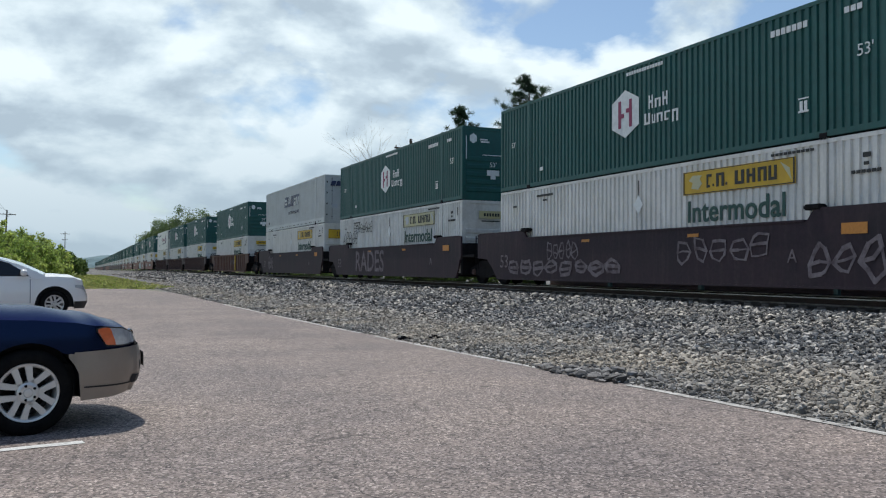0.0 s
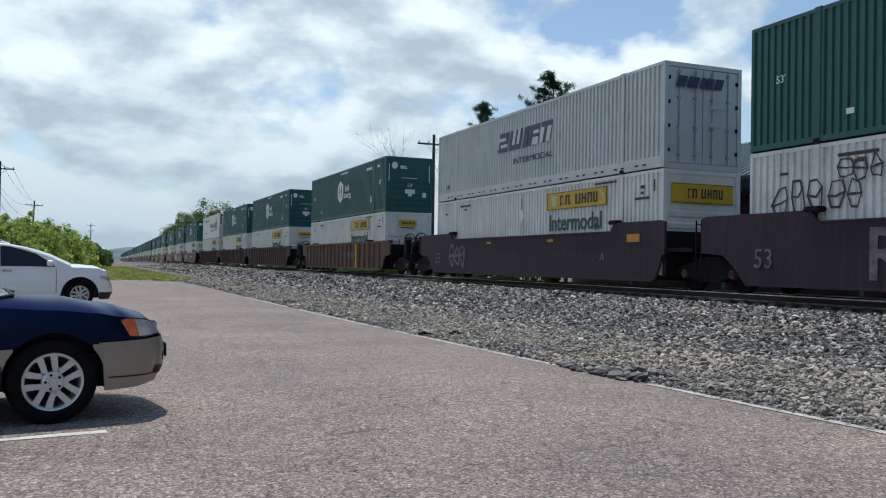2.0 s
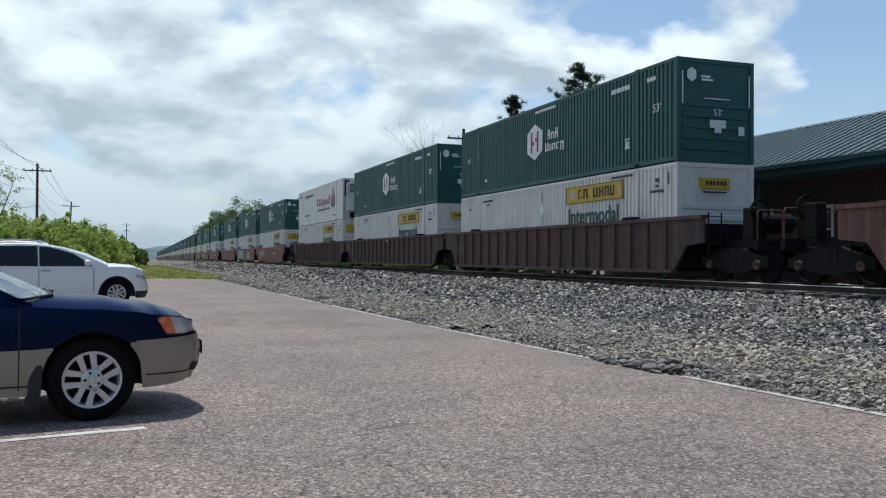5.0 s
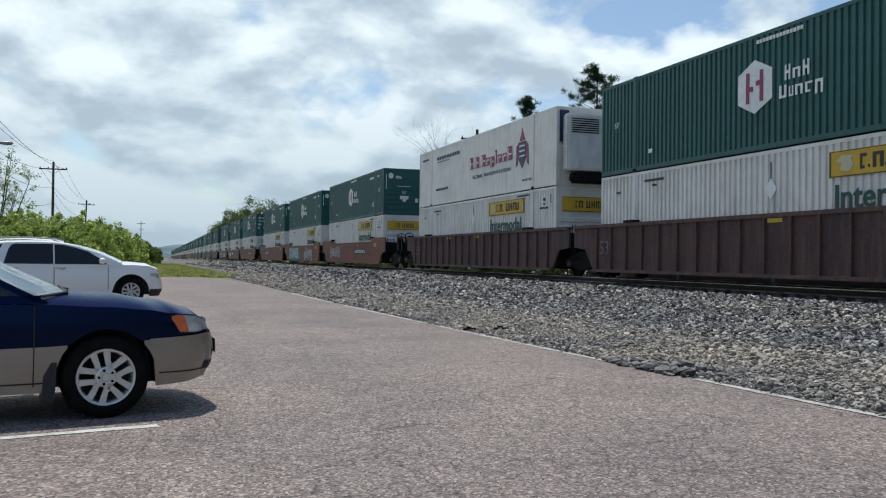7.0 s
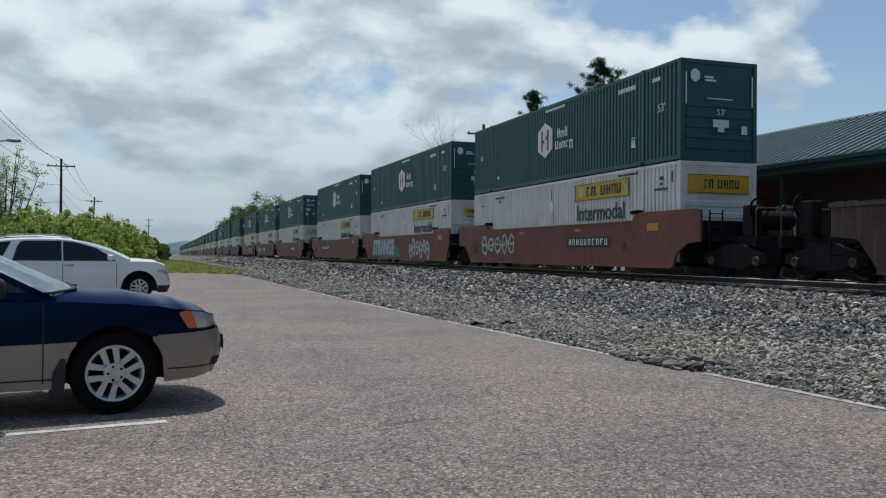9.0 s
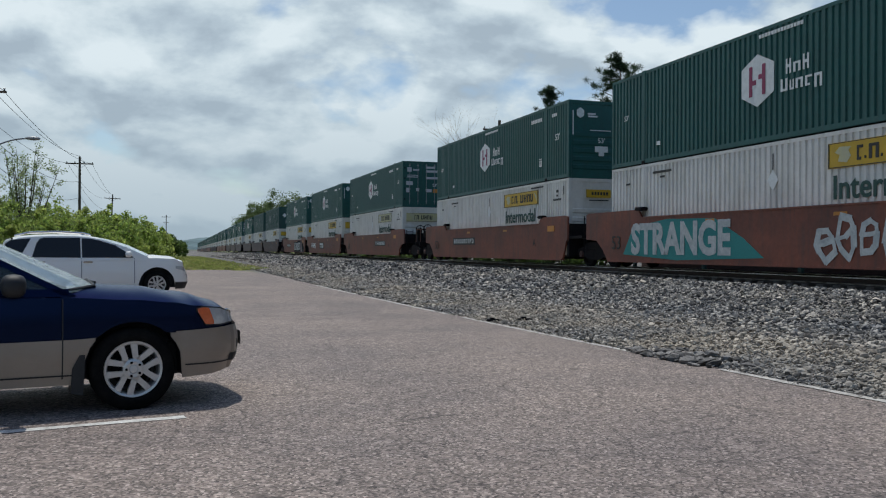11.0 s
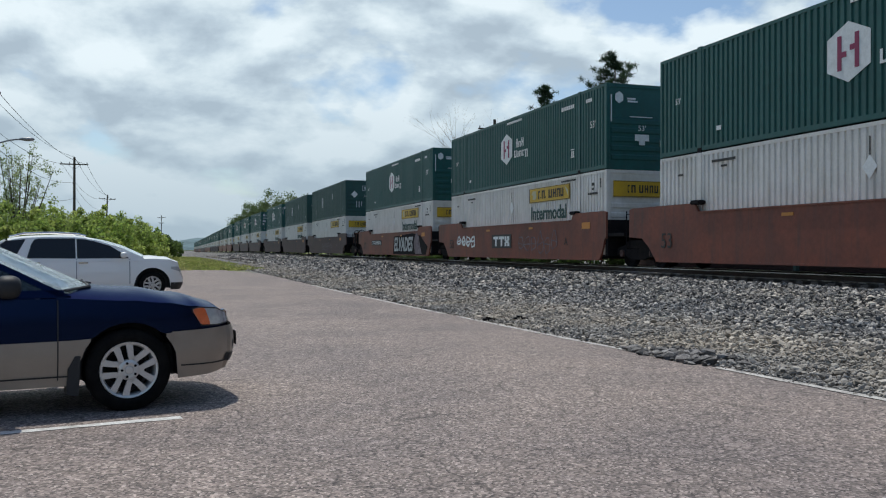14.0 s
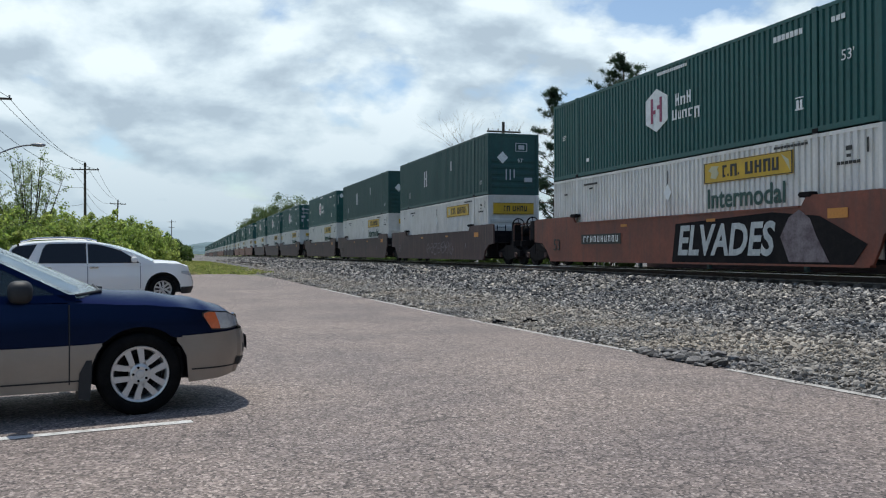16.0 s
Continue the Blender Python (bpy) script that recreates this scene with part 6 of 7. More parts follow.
    seat = rounded(boxes((-1.9, -1.4, -0.65, -0.15, 0.45, 0.65), (-1.95, -1.78, -0.63, -0.17, 0.6, 1.2), (-1.9, -1.4, 0.15, 0.65, 0.45, 0.65), (-1.95, -1.78, 0.17, 0.63, 0.6, 1.2)), 0.05, 2)
    part("seat", seat, M["interior"], root, "dark front seats", True)
    part("dashboard", rounded(boxes((-0.98, -0.62, -0.70, 0.70, 0.62, 0.93)), 0.04, 2), M["interior"], root, "dark dashboard")
    part("steering_wheel", lathe([(-0.012, 0.17), (0.0, 0.185), (0.012, 0.17), (0.0, 0.158), (-0.012, 0.17)], 20, axis="x"), M["interior"], root, m=pose(-1.1, 0.36, 0.95, 0, 25, 0))
    return root


def white_suv(m):
    root = base("suv", "white large crossover SUV with tinted rear windows, parked", "car", m)
    sh = Shell(0.985, 0.98, -4.12, 0.66, 0.45, -3.02, 0.495, 0.375)
    low = lambda x: lerp_at([(-4.2, 0.42), (-3.4, 0.34), (-0.6, 0.30), (0.5, 0.32), (0.98, 0.36)], x)
    sho = lambda x: smooth_at([(-4.2, 1.12), (-2.0, 1.13), (-0.6, 1.13), (0.0, 1.13), (0.45, 1.11), (0.72, 1.03), (0.88, 0.92), (0.99, 0.80)], x)
    cro = lambda x: smooth_at([(-4.2, 1.14), (-0.75, 1.24), (0.0, 1.225), (0.45, 1.19), (0.72, 1.09), (0.88, 0.96), (0.99, 0.82)], x)
    part("body_side", sh.band(low, sho, 10), M["white_car"], root, "white painted body side", True)
    part("bonnet", sh.lid(sho, cro, -0.85, 0.98), M["white_car"], root, "white bonnet", True)
    part("tail_deck", sh.lid(sho, lambda x: sho(x) + 0.02, -4.12, -3.6), M["white_car"], root, smooth=True)
    part("chin", sh.band(lambda x: 0.24, lambda x: 0.44, 3, x0=0.50, out=0.012), M["plastic"], root, "dark grey bumper chin", True)
    part("underbody", boxes((-3.9, 0.7, -0.72, 0.72, 0.28, 0.6)), M["plastic"], root, "dark underbody")
    for ax in (0.0, -3.02):
        for s in (-1, 1):
            part("wheel_well", arch_liner([(s * 0.97, 0.505), (s * 0.6, 0.505), (s * 0.6, 0.0)]), M["plastic"], root, "dark wheel arch liner", m=Matrix.Translation((ax, 0, 0.38)))
            wheel(root, ax, s * 0.965, 0.375, 0.25, 0.24, s, 5)
    for s in (-1, 1):
        part("headlamp", sh.band(lambda x: lerp_at([(0.5, 0.84), (0.98, 0.70)], x), lambda x: lerp_at([(0.5, 0.90), (0.7, 0.90), (0.98, 0.80)], x), 3, x0=0.52, x1=0.90, out=0.012, sides=(s,)), M["lamp_glass"], root, "clear headlamp", True)
        for x in (-0.62, -2.02, -3.22):
            part("door_seam", sh.band(lambda q: 0.42, lambda q: sho(q), 3, xs=(x - 0.012, x + 0.012), out=0.006, sides=(s,), arches=False), M["lamp_grey"], root, "door gap")
        for x in (-1.85, -3.05):
            part("door_handle", rounded(boxes((x - 0.12, x + 0.12, min(s * 0.95, s * 1.0), max(s * 0.95, s * 1.0), 1.0, 1.045)), 0.012, 2), M["chrome"], root, "chrome door handle")
        car_mirror(root, -0.80, s * 0.90, 1.24, M["white_car"], s)
        part("roof_rail", polytube(bmesh.new(), [(-1.75, s * 0.66, 1.77), (-1.95, s * 0.66, 1.83), (-2.6, s * 0.66, 1.86), (-3.3, s * 0.66, 1.835), (-3.62, s * 0.66, 1.75)], 0.026, 8), M["chrome"], root, "chrome roof rail")
        part("sill_trim", sh.band(lambda x: 0.30, lambda x: 0.36, 2, x0=-2.5, x1=-0.5, out=0.010, sides=(s,), arches=False), M["plastic"], root, "dark sill trim")
    part("grille", sh.band(lambda x: 0.52, lambda x: 0.78, 2, x0=0.95, out=0.012), M["plastic"], root)
    # upper body: a curved roofline over leaning sides, with the panes set into them
    roofline = lambda x: lerp_at([(-4.06, 1.22), (-3.98, 1.48), (-3.88, 1.63), (-3.72, 1.69), (-3.5, 1.74), (-3.2, 1.77), (-2.8, 1.79), (-2.4, 1.795), (-2.05, 1.788), (-1.8, 1.765), (-1.6, 1.73), (-1.4, 1.68), (-1.15, 1.60), (-0.85, 1.505), (-0.55, 1.365), (-0.24, 1.215)], x)
    lean = lambda z: 0.945 - 0.30 * (z - 1.10)
    xs = [-4.06 + 3.82 * i / 76 for i in range(77)]

    def upper(x0, x1, top):
        bm = bmesh.new()
        prev = None
        for x in xs:
            if not x0 - 0.03 <= x <= x1 + 0.03:
                continue
            e = roofline(x) - 0.055
            if top:
                cur = [bm.verts.new((x + 0.16 * (1 - u * u) * (0.0 if x < -1.6 else 1.0) * min(1, (x + 1.6) / 0.4), lean(e) * u, e + 0.06 * (1 - abs(u) ** 2.6))) for u in [j / 7 - 1 for j in range(15)]]
                if prev:
                    for j in range(14):
                        bm.faces.new((prev[j], prev[j + 1], cur[j + 1], cur[j]))
            else:
                cur = [[bm.verts.new((x, s * lean(z), z)) for z in [1.06 + (max(e, 1.065) - 1.06) * k / 6 for k in range(7)]] for s in (-1, 1)]
                if prev:
                    for p, q in zip(prev, cur):
                        for j in range(6):
                            bm.faces.new((p[j], q[j], q[j + 1], p[j + 1]))
            prev = cur
        return bm

    part("roof", upper(-3.72, -1.55, True), M["white_car"], root, "white roof", True)
    part("upper_side", upper(-4.06, -0.24, False), M["white_car"], root, "white window pillars", True)
    part("windscreen", upper(-1.52, -0.27, True), M["screen_glass"], root, "sloping curved windscreen", True)
    part("rear_window", upper(-4.06, -3.76, True), M["dark_glass"], root, "dark tailgate glass", True)
    panes = ((M["dark_glass"], [(-0.66, 1.165), (-1.98, 1.165), (-1.98, 1.665), (-1.76, 1.655), (-1.5, 1.595), (-1.15, 1.475), (-0.85, 1.32)]),
             (M["dark_glass"], [(-2.06, 1.165), (-3.24, 1.175), (-3.12, 1.52), (-3.04, 1.64), (-2.94, 1.67), (-2.06, 1.68)]),
             (M["dark_glass"], [(-3.56, 1.20), (-3.88, 1.30), (-3.88, 1.50), (-3.74, 1.60), (-3.30, 1.65)]))
    for s in (-1, 1):
        for mat, o in panes:
            for name, off, out, mt in (("window_seal", 0.022, 0.004, M["plastic"]), ("side_window", 0.0, 0.009, mat)):
                cx, cz = sum(p[0] for p in o) / len(o), sum(p[1] for p in o) / len(o)
                ring = [(p[0] + off * (1 if p[0] > cx else -1), p[1] + off * (1 if p[1] > cz else -1)) for p in o]
                bm = bmesh.new()
                f = [bm.verts.new((x, s * (lean(z) + out), z)) for x, z in ring]
                k = [bm.verts.new((x, s * (lean(z) - 0.004), z)) for x, z in ring]
                bm.faces.new(f)
                for i in range(len(f)):
                    bm.faces.new((f[i], f[(i + 1) % len(f)], k[(i + 1) % len(f)], k[i]))
                part(name, bm, mt, root, "dark tinted side window" if name == "side_window" else "")
    part("seat", rounded(boxes((-2.2, -1.7, -0.7, -0.2, 0.6, 0.85), (-2.3, -2.1, -0.68, -0.22, 0.8, 1.45), (-2.2, -1.7, 0.2, 0.7, 0.6, 0.85), (-2.3, -2.1, 0.22, 0.68, 0.8, 1.45)), 0.05, 2), M["interior"], root, "dark seats", True)
    part("dashboard", rounded(boxes((-1.3, -0.85, -0.8, 0.8, 0.8, 1.12)), 0.04, 2), M["interior"], root)
    return root


blue_wagon(pose(-0.395, 8.08, -0.042, 0, 0, 11))
white_suv(pose(-0.40, 27.10, -0.175, 0, 0, 11))


# ---------- poles and wires ----------
def utility_pole(x, y, h, arm=True, low_arm=False, lean=0.0):
    z = ground_z(y) - 0.3
    p = base("utility_pole", "weathered wooden utility pole with a crossarm", "utility pole", pose(x, y, z, 0, lean, 0), group="utility poles")
    part("shaft", tube(bmesh.new(), (0, 0, 0), (0, 0, h), 0.17, 0.11, 10), M["pole_wood"], p)
    if arm:
        for k, zz in enumerate((h - 0.75, h - 2.6)[: 2 if low_arm else 1]):
            w = 1.35 if k == 0 else 0.9
            a = part("crossarm", rounded(boxes((-w, w, -0.17, -0.06, zz - 0.06, zz + 0.06)), 0.01, 1), M["pole_wood"], p)
            br = bmesh.new()
            tube(br, (-0.65, -0.17, zz - 0.05), (0, -0.15, zz - 0.55), 0.018, n=6)
            tube(br, (0.65, -0.17, zz - 0.05), (0, -0.15, zz - 0.55), 0.018, n=6)
            part("brace", br, M["lamp_grey"], a)
            for xx in (-w + 0.12, -0.45, 0.45, w - 0.12):
                part("insulator", lathe([(0.0, 0.02), (0.05, 0.06), (0.1, 0.04), (0.14, 0.065), (0.19, 0.0)], 10, axis="z"), M["lamp_grey"], a, m=Matrix.Translation((xx, -0.115, zz + 0.06)))
    return p


def wire(parent, a, c, sag, r=0.016):
    a, c = Vector(a), Vector(c)
    n = 14
    pts = [a.lerp(c, i / n) - Vector((0, 0, 4 * sag * (i / n) * (1 - i / n))) for i in range(n + 1)]
    part("wire", polytube(bmesh.new(), pts, r), M["wire"], parent)


def build_lines():
    spots = [(-9.9, 54.0, 11.3, False), (-8.5, 97.0, 11.3, False), (-9.1, 160.0, 11.2, False), (0.3, 300.0, 13.4, True)]
    for i, (x, y, h, low) in enumerate(spots):
        utility_pole(x, y, h, True, low, 2.0 if i == 2 else 0.0)
    line = base("power_line", "sagging overhead cables between wooden poles", "power line", pose(0, 0, 0))
    for (x0, y0, h0, _), (x1, y1, h1, _) in zip(spots, spots[1:3]):
        for dx, dz, sag in ((-1.2, -0.7, 0.9), (1.2, -0.7, 0.8), (0.0, 0.05, 0.8), (-0.2, -2.6, 1.0), (0.1, -4.2, 1.2)):
            wire(line, (x0 + dx, y0, ground_z(y0) - 0.3 + h0 + dz), (x1 + dx, y1, ground_z(y1) - 0.3 + h1 + dz), sag)
    for dx, dz in ((-1.2, -0.7), (1.2, -0.7), (0.0, 0.05)):
        wire(line, (-9.9 + dx, 10.0, 11.0 + dz), (-9.9 + dx, 54.0, 10.8 + dz), 0.8)
    lamp = base("street_lamp", "grey cobra-head street lamp on a long arm", "street lamp", pose(-9.9, 54.0, 0))
    part("arm", polytube(bmesh.new(), [(0.1 + 2.35 * k / 8, 0.0, 6.6 + 0.85 * math.sin(k / 8 * 1.5708)) for k in range(9)], 0.045, 8), M["lamp_grey"], lamp)
    hd = bmesh.new()
    rings = [(2.3, 0.06, 0.05), (2.45, 0.13, 0.09), (2.75, 0.17, 0.12), (3.0, 0.12, 0.09), (3.08, 0.03, 0.03)]
    pr = None
    for x, w, hh in rings:
        cur = [hd.verts.new((x, w * math.cos(6.28319 * i / 12), 7.47 + hh * math.sin(6.28319 * i / 12))) for i in range(12)]
        if pr:
            for i in range(12):
                hd.faces.new((pr[i], pr[(i + 1) % 12], cur[(i + 1) % 12], cur[i]))
        pr = cur
    part("lamp_head", hd, M["lamp_grey"], lamp, smooth=True)
    part("transformer", lathe([(0, 0.0), (0.02, 0.24), (0.8, 0.24), (0.86, 0.2), (0.9, 0.0)], 16, axis="z"), M["lamp_grey"], lamp, "grey pole transformer", True, pose(0.42, -0.1, 9.0))
    utility_pole(23.9, 60.5, 11.55, True, False)


build_lines()


# ---------- trees and bushes ----------
def leaf_mesh(name, centres, radii, per, size, mat, seed, flat=1.0, long=1.0, thin=0.55):
    """Small leaf blades round clump centres."""
    rng = np.random.default_rng(seed)
    c = np.repeat(np.array(centres), per, axis=0)
    r = np.repeat(np.array(radii), per)
    n = len(c)
    d = rng.normal(size=(n, 3))
    d /= np.linalg.norm(d, axis=1)[:, None]
    p = c + d * (r * rng.uniform(0.05, 1.15, n) ** 0.7)[:, None] * np.array((1, 1, flat))
    u = rng.normal(size=(n, 3))
    u /= np.linalg.norm(u, axis=1)[:, None]
    w = np.cross(u, rng.normal(size=(n, 3)))
    w /= np.linalg.norm(w, axis=1)[:, None]
    s = size * rng.uniform(0.6, 1.3, n)
    u, w = u * (s * long)[:, None], w * (s * thin)[:, None]
    v = np.stack([p - u, p + w, p + u, p - w], 1).reshape(-1, 3)
    me = bpy.data.meshes.new(name)
    me.vertices.add(len(v))
    me.vertices.foreach_set("co", v.ravel())
    me.loops.add(len(v))
    me.loops.foreach_set("vertex_index", np.arange(len(v), dtype=np.int32))
    me.polygons.add(n)
    me.polygons.foreach_set("loop_start", np.arange(n, dtype=np.int32) * 4)
    me.polygons.foreach_set("loop_total", np.full(n, 4, np.int32))
    me.update(calc_edges=True)
    me.materials.append(mat)
    return me


def limbs(bm, rng, start, way, length, r, depth, ends, spread=0.6):
    p = Vector(start)
    d = Vector(way).normalized()
    seg = 3
    for k in range(seg):
        q = p + d * length / seg
        tube(bm, p, q, r * (1 - 0.22 * k), r * (1 - 0.22 * (k + 1)), 6 if depth < 2 else 4)
        p = q
        d = (d + Vector((rng.uniform(-1, 1), rng.uniform(-1, 1), rng.uniform(-0.2, 0.6))) * 0.14).normalized()
    if depth == 0:
        ends.append(p.copy())
        return
    for k in range(rng.choice((2, 3, 3))):
        nd = (d + Vector((rng.uniform(-1, 1), rng.uniform(-1, 1), rng.uniform(-0.25, 0.5))) * spread).normalized()
        limbs(bm, rng, p, nd, length * rng.uniform(0.6, 0.85), r * 0.42, depth - 1, ends, spread)
    ends.append(p.copy())


def tree(name, label, x, y, h, wood, leaves, seed, spread=0.7, depth=3, per=60, clump=0.8, size=0.12, category="tree", z=None, trunk=0.3, group=""):
    rng = random.Random(seed)
    z = land_z(x, y) if z is None else z
    root = base(name, label, category, pose(x, y, z), group=group)
    bm, ends = bmesh.new(), []
    limbs(bm, rng, (0, 0, -0.2), (rng.uniform(-0.1, 0.1), rng.uniform(-0.1, 0.1), 1), h * trunk, h * 0.022, depth, ends, spread)
    top = max(e.z for e in ends)
    k = (h - clump * 0.6) / top
    for v in bm.verts:
        v.co *= k
    part("trunk", bm, wood, root, "branching trunk")
    if leaves:
        part("crown", leaf_mesh("crown", [tuple(e * k) for e in ends], [clump * rng.uniform(0.7, 1.3) for _ in ends], per, size, leaves, seed), None, root, "leafy crown")
    return root


def spring_tree(x, y, h, width, seed):
    """A short trunk that fans into many upright limbs, thinly leaved."""
    rng = random.Random(seed)
    root = base("spring_tree", "open fan-shaped tree in pale spring leaf", "tree", pose(x, y, land_z(x, y)), group="spring trees")
    bm, cs, rs = bmesh.new(), [], []
    fork = Vector((0, 0, h * 0.2))
    tube(bm, (0, 0, -0.2), fork, 0.16, 0.13, 8)
    for i in range(13):
        az, lean = i * 2.4 + rng.uniform(-0.3, 0.3), rng.uniform(0.1, 1.0)
        tip = Vector((math.cos(az) * width * lean, math.sin(az) * width * lean, h * (1.0 - 0.30 * lean * lean) * rng.uniform(0.88, 1.0)))
        mid = fork.lerp(tip, 0.5) + Vector((math.cos(az) * 0.35 * lean, math.sin(az) * 0.35 * lean, 0))
        tube(bm, fork, mid, 0.075, 0.045, 5)
        tube(bm, mid, tip, 0.045, 0.012, 5)
        for j in range(11):
            k = rng.uniform(0.25, 1.0)
            p = fork.lerp(mid, k * 2) if k < 0.5 else mid.lerp(tip, k * 2 - 1)
            q = p + Vector((rng.uniform(-1, 1), rng.uniform(-1, 1), rng.uniform(0.3, 1.0))) * rng.uniform(0.5, 1.1)
            q.z = min(q.z, h)
            tube(bm, p, q, 0.018, 0.006, 3)
            for f in (0.6, 1.0):
                cs.append(tuple(p.lerp(q, f)))
                rs.append(rng.uniform(0.22, 0.42))
    part("trunk", bm, M["bark"], root, "forking dark trunk and limbs")
    part("crown", leaf_mesh("crown", cs, rs, 22, 0.07, M["leaf_spring"], seed), None, root, "thin pale green crown")
    return root


def bush(x, y, w, h, seed, leaves, n=170, per=60, size=0.13, label="dense green roadside bush in leaf", name="bush", group="roadside bushes", sprouts=0):
    rng = random.Random(seed)
    root = base(name, label, name, pose(x, y, ground_z(y) - 0.05), group=group)
    cs, rs = [], []
    bm = bmesh.new()
    for i in range(n):
        a, q = rng.uniform(0, 6.283), rng.random() ** 0.5
        px, py = math.cos(a) * q * w, math.sin(a) * q * w
        top = h * (1 - 0.45 * q * q) * rng.uniform(0.62, 1.12)
        pz = top * rng.random() ** 0.45
        cs.append((px, py, max(pz, 0.4)))
        rs.append(rng.uniform(0.35, 1.3) * h * 0.115)
        if i % 5 == 0:
            tube(bm, (px * 0.2, py * 0.2, 0), (px, py, pz), 0.05, 0.015, 5)
    for i in range(sprouts):
        a = rng.uniform(0, 6.283)
        px, py = math.cos(a) * w * 0.6 * rng.random(), math.sin(a) * w * 0.6 * rng.random()
        foot, tip = Vector((px, py, h * 0.6)), Vector((px + rng.uniform(-0.35, 0.35), py, h * rng.uniform(0.98, 1.22)))
        tube(bm, foot, tip, 0.03, 0.008, 4)
        for k in (0.55, 0.72, 0.86, 0.97):
            cs.append(tuple(foot.lerp(tip, k) + Vector((rng.uniform(-0.1, 0.1), rng.uniform(-0.1, 0.1), 0))))
            rs.append(0.50 - 0.36 * k)
    part("stem", bm, M["bark"], root, "woody stems")
    part("crown", leaf_mesh("crown", cs, rs, per, size, leaves, seed), None, root)
    return root


def pine(x, y, h, seed, width, bare=0.35):
    rng = random.Random(seed)
    root = base("pine_tree", "dark ragged pine tree with tufted boughs", "tree", pose(x, y, 0.0), group="pines behind the station")
    bm = tube(bmesh.new(), (0, 0, 0), (0.1, 0, h * 0.97), h * 0.018, 0.03, 8)
    cs, rs = [], []
    z = h * bare
    while z < h:
        k = (z - h * bare) / (h * (1 - bare))
        reach = width * (1 - k) ** 0.75 + 0.25
        for _ in range(3):
            a = rng.uniform(0, 6.283)
            ln = reach * rng.uniform(0.35, 1.15)
            tip = Vector((math.cos(a) * ln, math.sin(a) * ln, z + ln * rng.uniform(0.05, 0.7)))
            tube(bm, (0, 0, z), tip, 0.05 * (1.2 - k), 0.012, 5)
            for j in range(5):
                f = 0.45 + 0.55 * j / 4
                cs.append(tuple(Vector((0, 0, z)).lerp(tip, f) + Vector((rng.uniform(-0.25, 0.25), rng.uniform(-0.25, 0.25), rng.uniform(0.0, 0.3)))))
                rs.append(rng.uniform(0.10, 0.25))
        z += h * 0.034
    cs.append((0.1, 0, h * 0.96))
    rs.append(0.3)
    part("trunk", bm, M["bark"], root)
    part("crown", leaf_mesh("crown", cs, rs, 30, 0.17, M["needle"], seed, 0.6, 1.6, 0.09), None, root, "dark needle tufts")
    return root


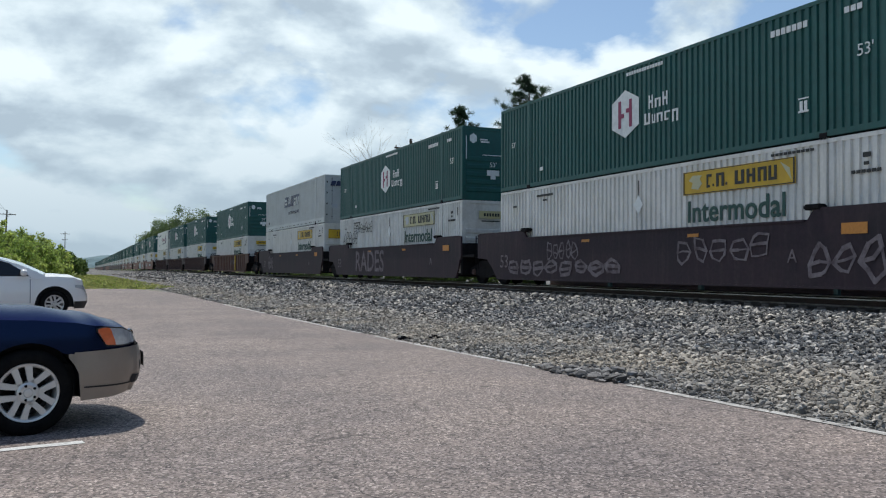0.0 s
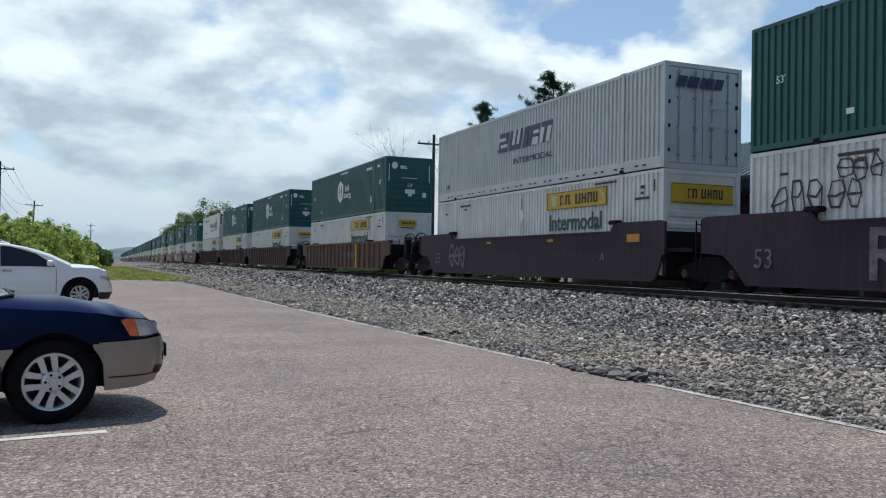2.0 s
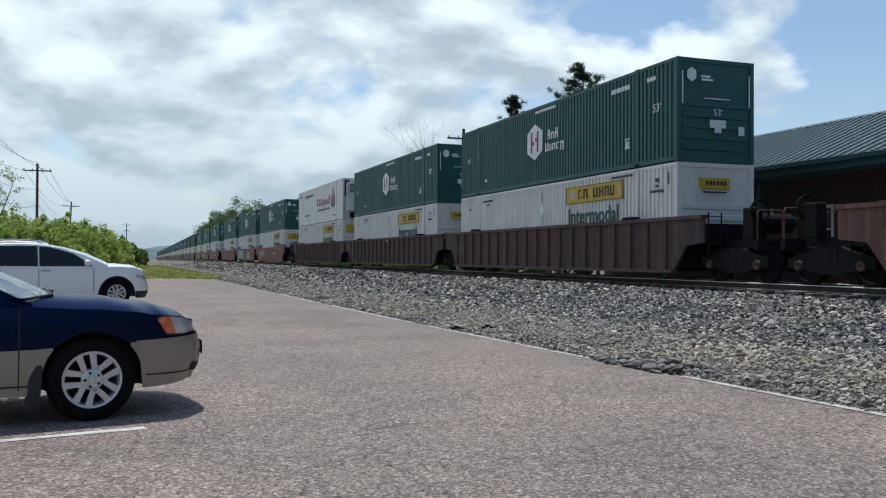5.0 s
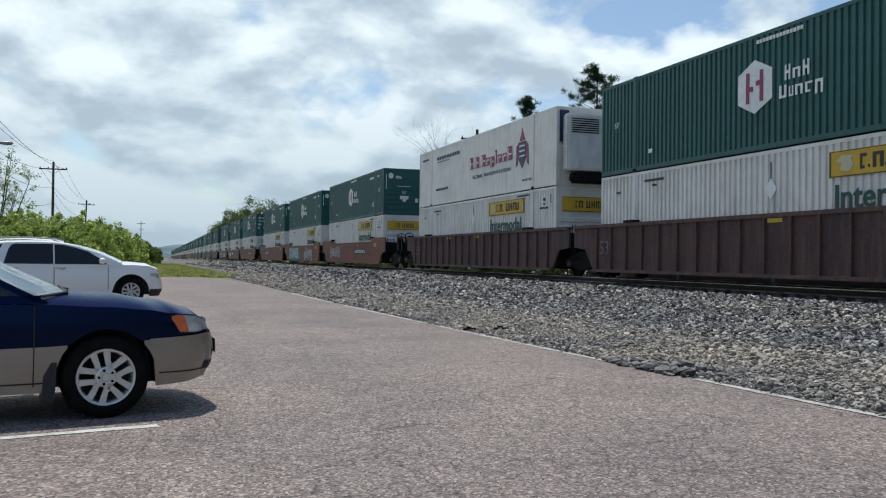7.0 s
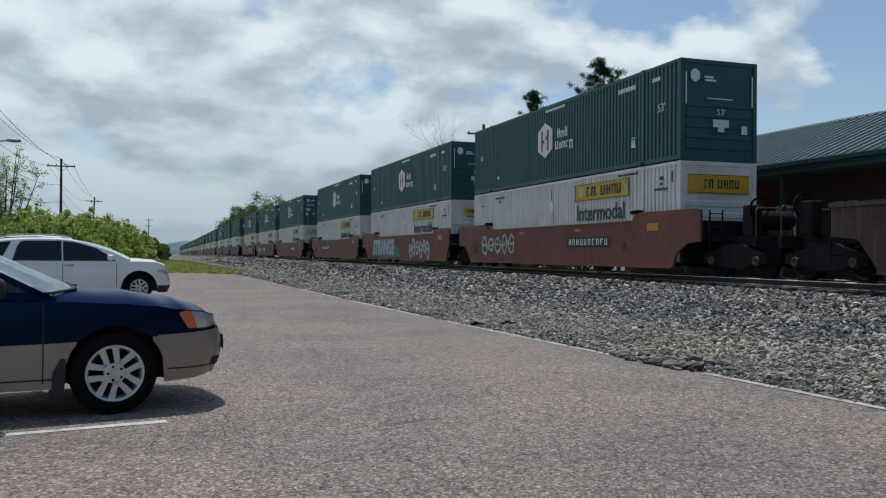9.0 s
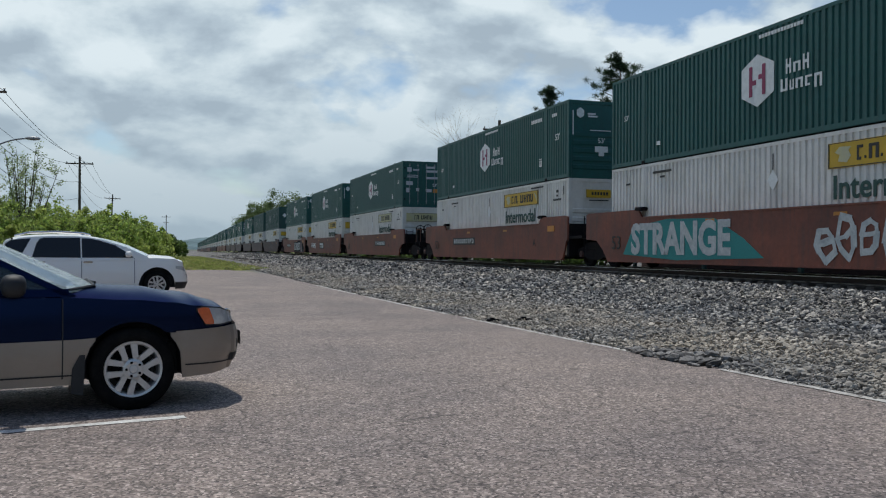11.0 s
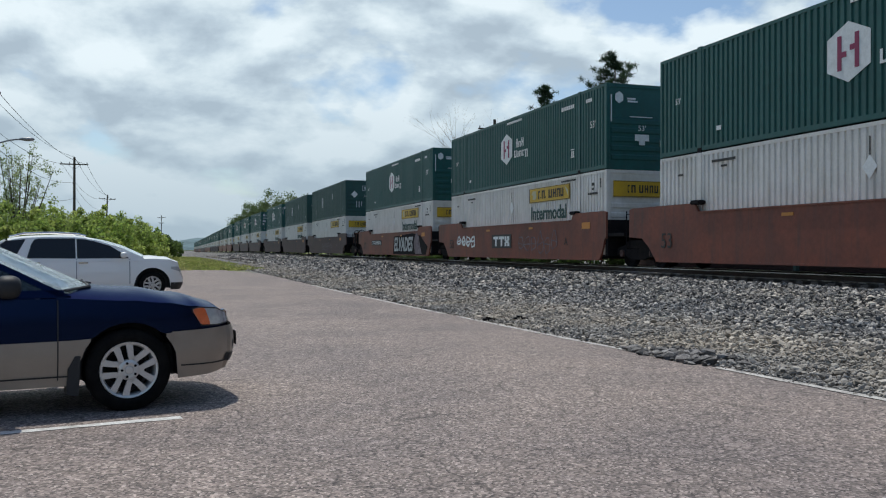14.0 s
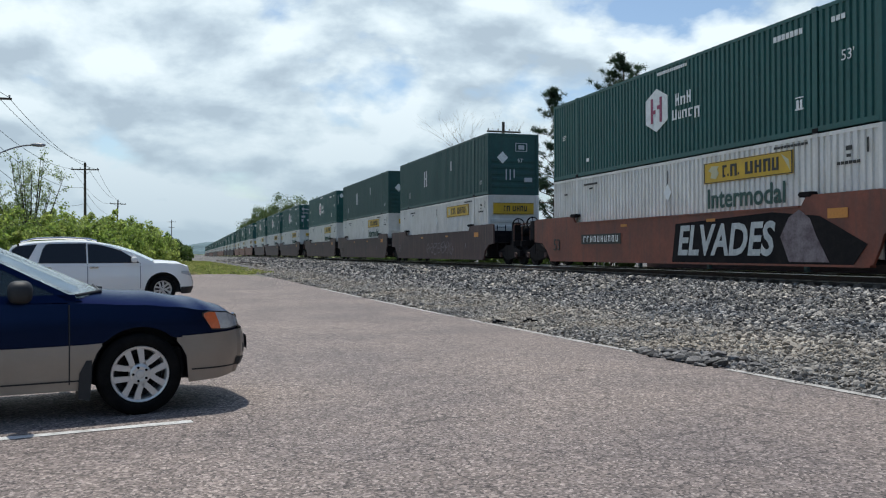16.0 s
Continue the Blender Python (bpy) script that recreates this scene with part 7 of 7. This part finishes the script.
def build_plants():
    rng = random.Random(77)
    row = [(-19.0, 52, 3.4, 4.2), (-15.5, 49, 3.2, 4.0), (-12.2, 55, 3.4, 4.3), (-9.2, 60, 3.2, 4.2), (-7.2, 67, 3.4, 4.3), (-6.2, 76, 3.6, 4.6), (-5.6, 86, 3.6, 5.0), (-4.6, 97, 3.8, 5.2), (-4.0, 110, 4.0, 5.2),
           (-3.0, 124, 4.0, 5.1), (-1.8, 138, 4.0, 4.8), (-0.9, 152, 4.0, 4.4), (0.0, 166, 4.0, 3.8), (-15, 62, 4.0, 4.9), (-11, 72, 4, 5.2), (-9.6, 84, 4, 5.4), (-9, 100, 4, 5.6), (-8, 118, 4.4, 6.0), (-6, 136, 4.4, 6.0)]
    for i, (x, y, w, h) in enumerate(row):
        bush(x, y, w, h, 100 + i, M["leaf_dark"] if i in (10, 11, 12) else M["leaf_bush"], size=0.085 + y * 0.0006, per=85 if y < 90 else 65)
    spring_tree(-10.0, 70.5, 9.3, 3.1, 5)
    spring_tree(-15.2, 74.0, 9.0, 3.0, 6)
    far = [(23.6, 250, 14.5, "leaf_far"), (27, 258, 17.0, "leaf_far"), (30, 250, 17.5, "leaf_far"), (32, 246, 16.5, "leaf_far"), (36, 240, 17.0, "leaf_far"), (40, 236, 15.5, "leaf_far"), (43, 226, 16.0, "leaf_far"), (46, 218, 15.0, "leaf_far"), (49, 205, 15.0, "leaf_far"),
           (50, 190, 13.5, "leaf_far"), (51, 172, 13.0, "leaf_far"), (50, 150, 11.5, "leaf_far"), (28, 300, 11.0, "leaf_spring")]
    for i, (x, y, h, k) in enumerate(far):
        bush(x, y, h * 0.36, h * 0.96, 200 + i, M[k], 210, 110, 0.24, "broad leafy green tree beyond the train", "tree", "trees beyond the train", 0)
    tree("bare_tree", "bare tree with thin upright twigs", 25.4, 64.5, 13.6, M["pale_bark"], None, 31, 0.6, 5, z=0.0, trunk=0.34)
    tree("bare_tree", "bare tree with thin upright twigs", 28.6, 68.0, 13.8, M["pale_bark"], None, 35, 0.55, 5, z=0.0, trunk=0.34)
    pine(24.6, 43.8, 12.2, 3, 3.4, 0.3)
    pine(25.2, 54.2, 12.3, 8, 3.0, 0.2)
    for i, (x, y, w, h) in enumerate(((22.6, 42.5, 1.7, 3.0), (23.4, 47.5, 1.9, 3.6), (22.8, 53, 1.8, 2.6), (23.6, 59, 2.0, 3.0), (23.2, 66, 2.2, 2.6), (24, 74, 2.5, 2.8), (24, 84, 3, 3), (25, 97, 3.4, 3), (26, 112, 3.8, 3), (27, 130, 4, 3))):
        bush(x, y, w, h, 400 + i, M["leaf_dark"], 90, 50, 0.12, "dark scrub growing beyond the track", "bush", "scrub beyond the track", 4)
    for i, (x, y, h) in enumerate(((37.5, 56, 10.2), (41.5, 55, 9.8), (34, 58, 8.5), (45, 50, 9.0))):
        tree("tree", "leafy spring tree behind the station", x, y, h, M["bark"], M["leaf_bush"], 300 + i, 0.85, 3, 170, 1.4, 0.14, z=0.0, trunk=0.3, group="trees behind the station")
    # short grass beyond the car park
    g = np.random.default_rng(6)
    n = 9000
    x, y = g.uniform(-6, 7.2, n), 62 + g.random(n) ** 1.5 * 110
    keep = x < 7.0 - 0.006 * (y - 62)
    cs = [(p, q, land_z(p, q) + 0.05) for p, q in zip(x[keep], y[keep])]
    tagged(new("grass", leaf_mesh("grass", cs, [0.12] * len(cs), 3, 0.11, M["grass"], 4, 0.6, 1.0)), "short sunlit grass beyond the car park", "grass", kind="stuff")
    # wooded hills on the horizon; their blue-grey colour stands in for haze
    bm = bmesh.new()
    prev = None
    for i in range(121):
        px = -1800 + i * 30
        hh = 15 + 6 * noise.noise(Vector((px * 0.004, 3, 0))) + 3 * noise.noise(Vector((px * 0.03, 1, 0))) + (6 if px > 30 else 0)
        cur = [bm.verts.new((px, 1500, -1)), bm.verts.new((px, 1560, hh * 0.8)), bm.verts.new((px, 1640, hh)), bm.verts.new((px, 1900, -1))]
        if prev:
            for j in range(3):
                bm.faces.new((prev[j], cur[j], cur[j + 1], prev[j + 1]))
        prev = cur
    tagged(part("hill", bm, M["hill"]), "wooded hills tinted blue-grey for haze on the horizon", "hill", kind="structure")


build_plants()


# ---------- small things on the ground ----------
def build_litter():
    for x, y, s, r in ((5.95, 15.35, 0.13, 20), (6.5, 15.1, 0.15, -10)):
        bm = rounded(boxes((-s, s, -0.07, 0.07, 0, 0.05), (-s * 0.6, s * 0.3, -0.04, 0.05, 0.04, 0.08)), 0.02, 2)
        ob = part("rubber_scrap", bm, M["grime"], m=pose(x, y, ballast_z(x, y) - 0.005, 0, 0, r))
        tagged(ob, "black scrap of rubber on the gravel edge", "litter", "scraps")
    rng = random.Random(12)
    bm = bmesh.new()
    bmesh.ops.create_icosphere(bm, subdivisions=1, radius=1.0)
    for v in bm.verts:
        v.co *= rng.uniform(0.5, 1.3)
    lump = mesh_of("asphalt_chunk", bm, M["concrete_bit"])
    for i in range(85):
        y = rng.gauss(8.95, 0.55)
        x = 5.66 + abs(rng.gauss(0, 0.36))
        s = rng.uniform(0.03, 0.085)
        ob = new("asphalt_chunk", lump)
        ob.matrix_basis = pose(x, y, max(ground_z(y), ballast_z(x, y)) + s * 0.35, rng.uniform(-20, 20), rng.uniform(-20, 20), rng.uniform(0, 360)) @ Matrix.Diagonal((s * 1.4, s, s * 0.65, 1))
        tagged(ob, "broken chunk of old asphalt", "rubble", "asphalt chunks")
    ob = part("spare_rail", boxes((-0.08, 0.08, -11, 11, 0.0, 0.22), (-0.3, 0.3, -10.5, -10.3, -0.02, 0.1), (-0.3, 0.3, 6, 6.2, -0.02, 0.1)), M["rail_side"], m=pose(8.9, 103, ballast_z(8.9, 103) + 0.02, 0, 0, 1.8))
    tagged(ob, "rusty length of spare rail lying on gravel", "rail")


build_litter()
BALLAST = "loose grey crushed-stone ballast sloping to the car park"
stone_cloud("ballast", BALLAST, 50000, strew(3.2, 21.0, 0.042), 1)
stone_cloud("ballast", BALLAST, 9000, strew(4.0, 21.0, 0.024, EDGE - 0.10, 8.6), 5)
stone_cloud("ballast", BALLAST, 22000, strew(21.0, 40.0, 0.060), 2)
stone_cloud("ballast", BALLAST, 16000, strew(40.0, 82.0, 0.085), 3)
stone_cloud("ballast", BALLAST, 9000, strew(82.0, 170.0, 0.13, 8.2), 4)


# ---------- what moves ----------
def motions():
    for ob in MOVERS:
        p = ob.matrix_basis.translation.copy()
        rows = []
        for t in range(17):
            y = p.y - SPEED * t
            rows.append((float(t), pose(p.x + bend(y), y, p.z + dip(y), 0, 0, -heading(y))))
        walk(ob, rows)
    step = 1 / FPS
    for c, _ in UNITS[1:16]:
        for t in c.children:
            if not t.name.startswith("truck"):
                continue
            for w in t.children:
                if w.name.startswith("wheelset"):
                    q = w.matrix_basis.translation.copy()
                    walk(w, [(k * step, pose(q.x, q.y, q.z, math.degrees(SPEED * k * step / 0.437))) for k in range(int(16 * FPS) + 1)])


motions()
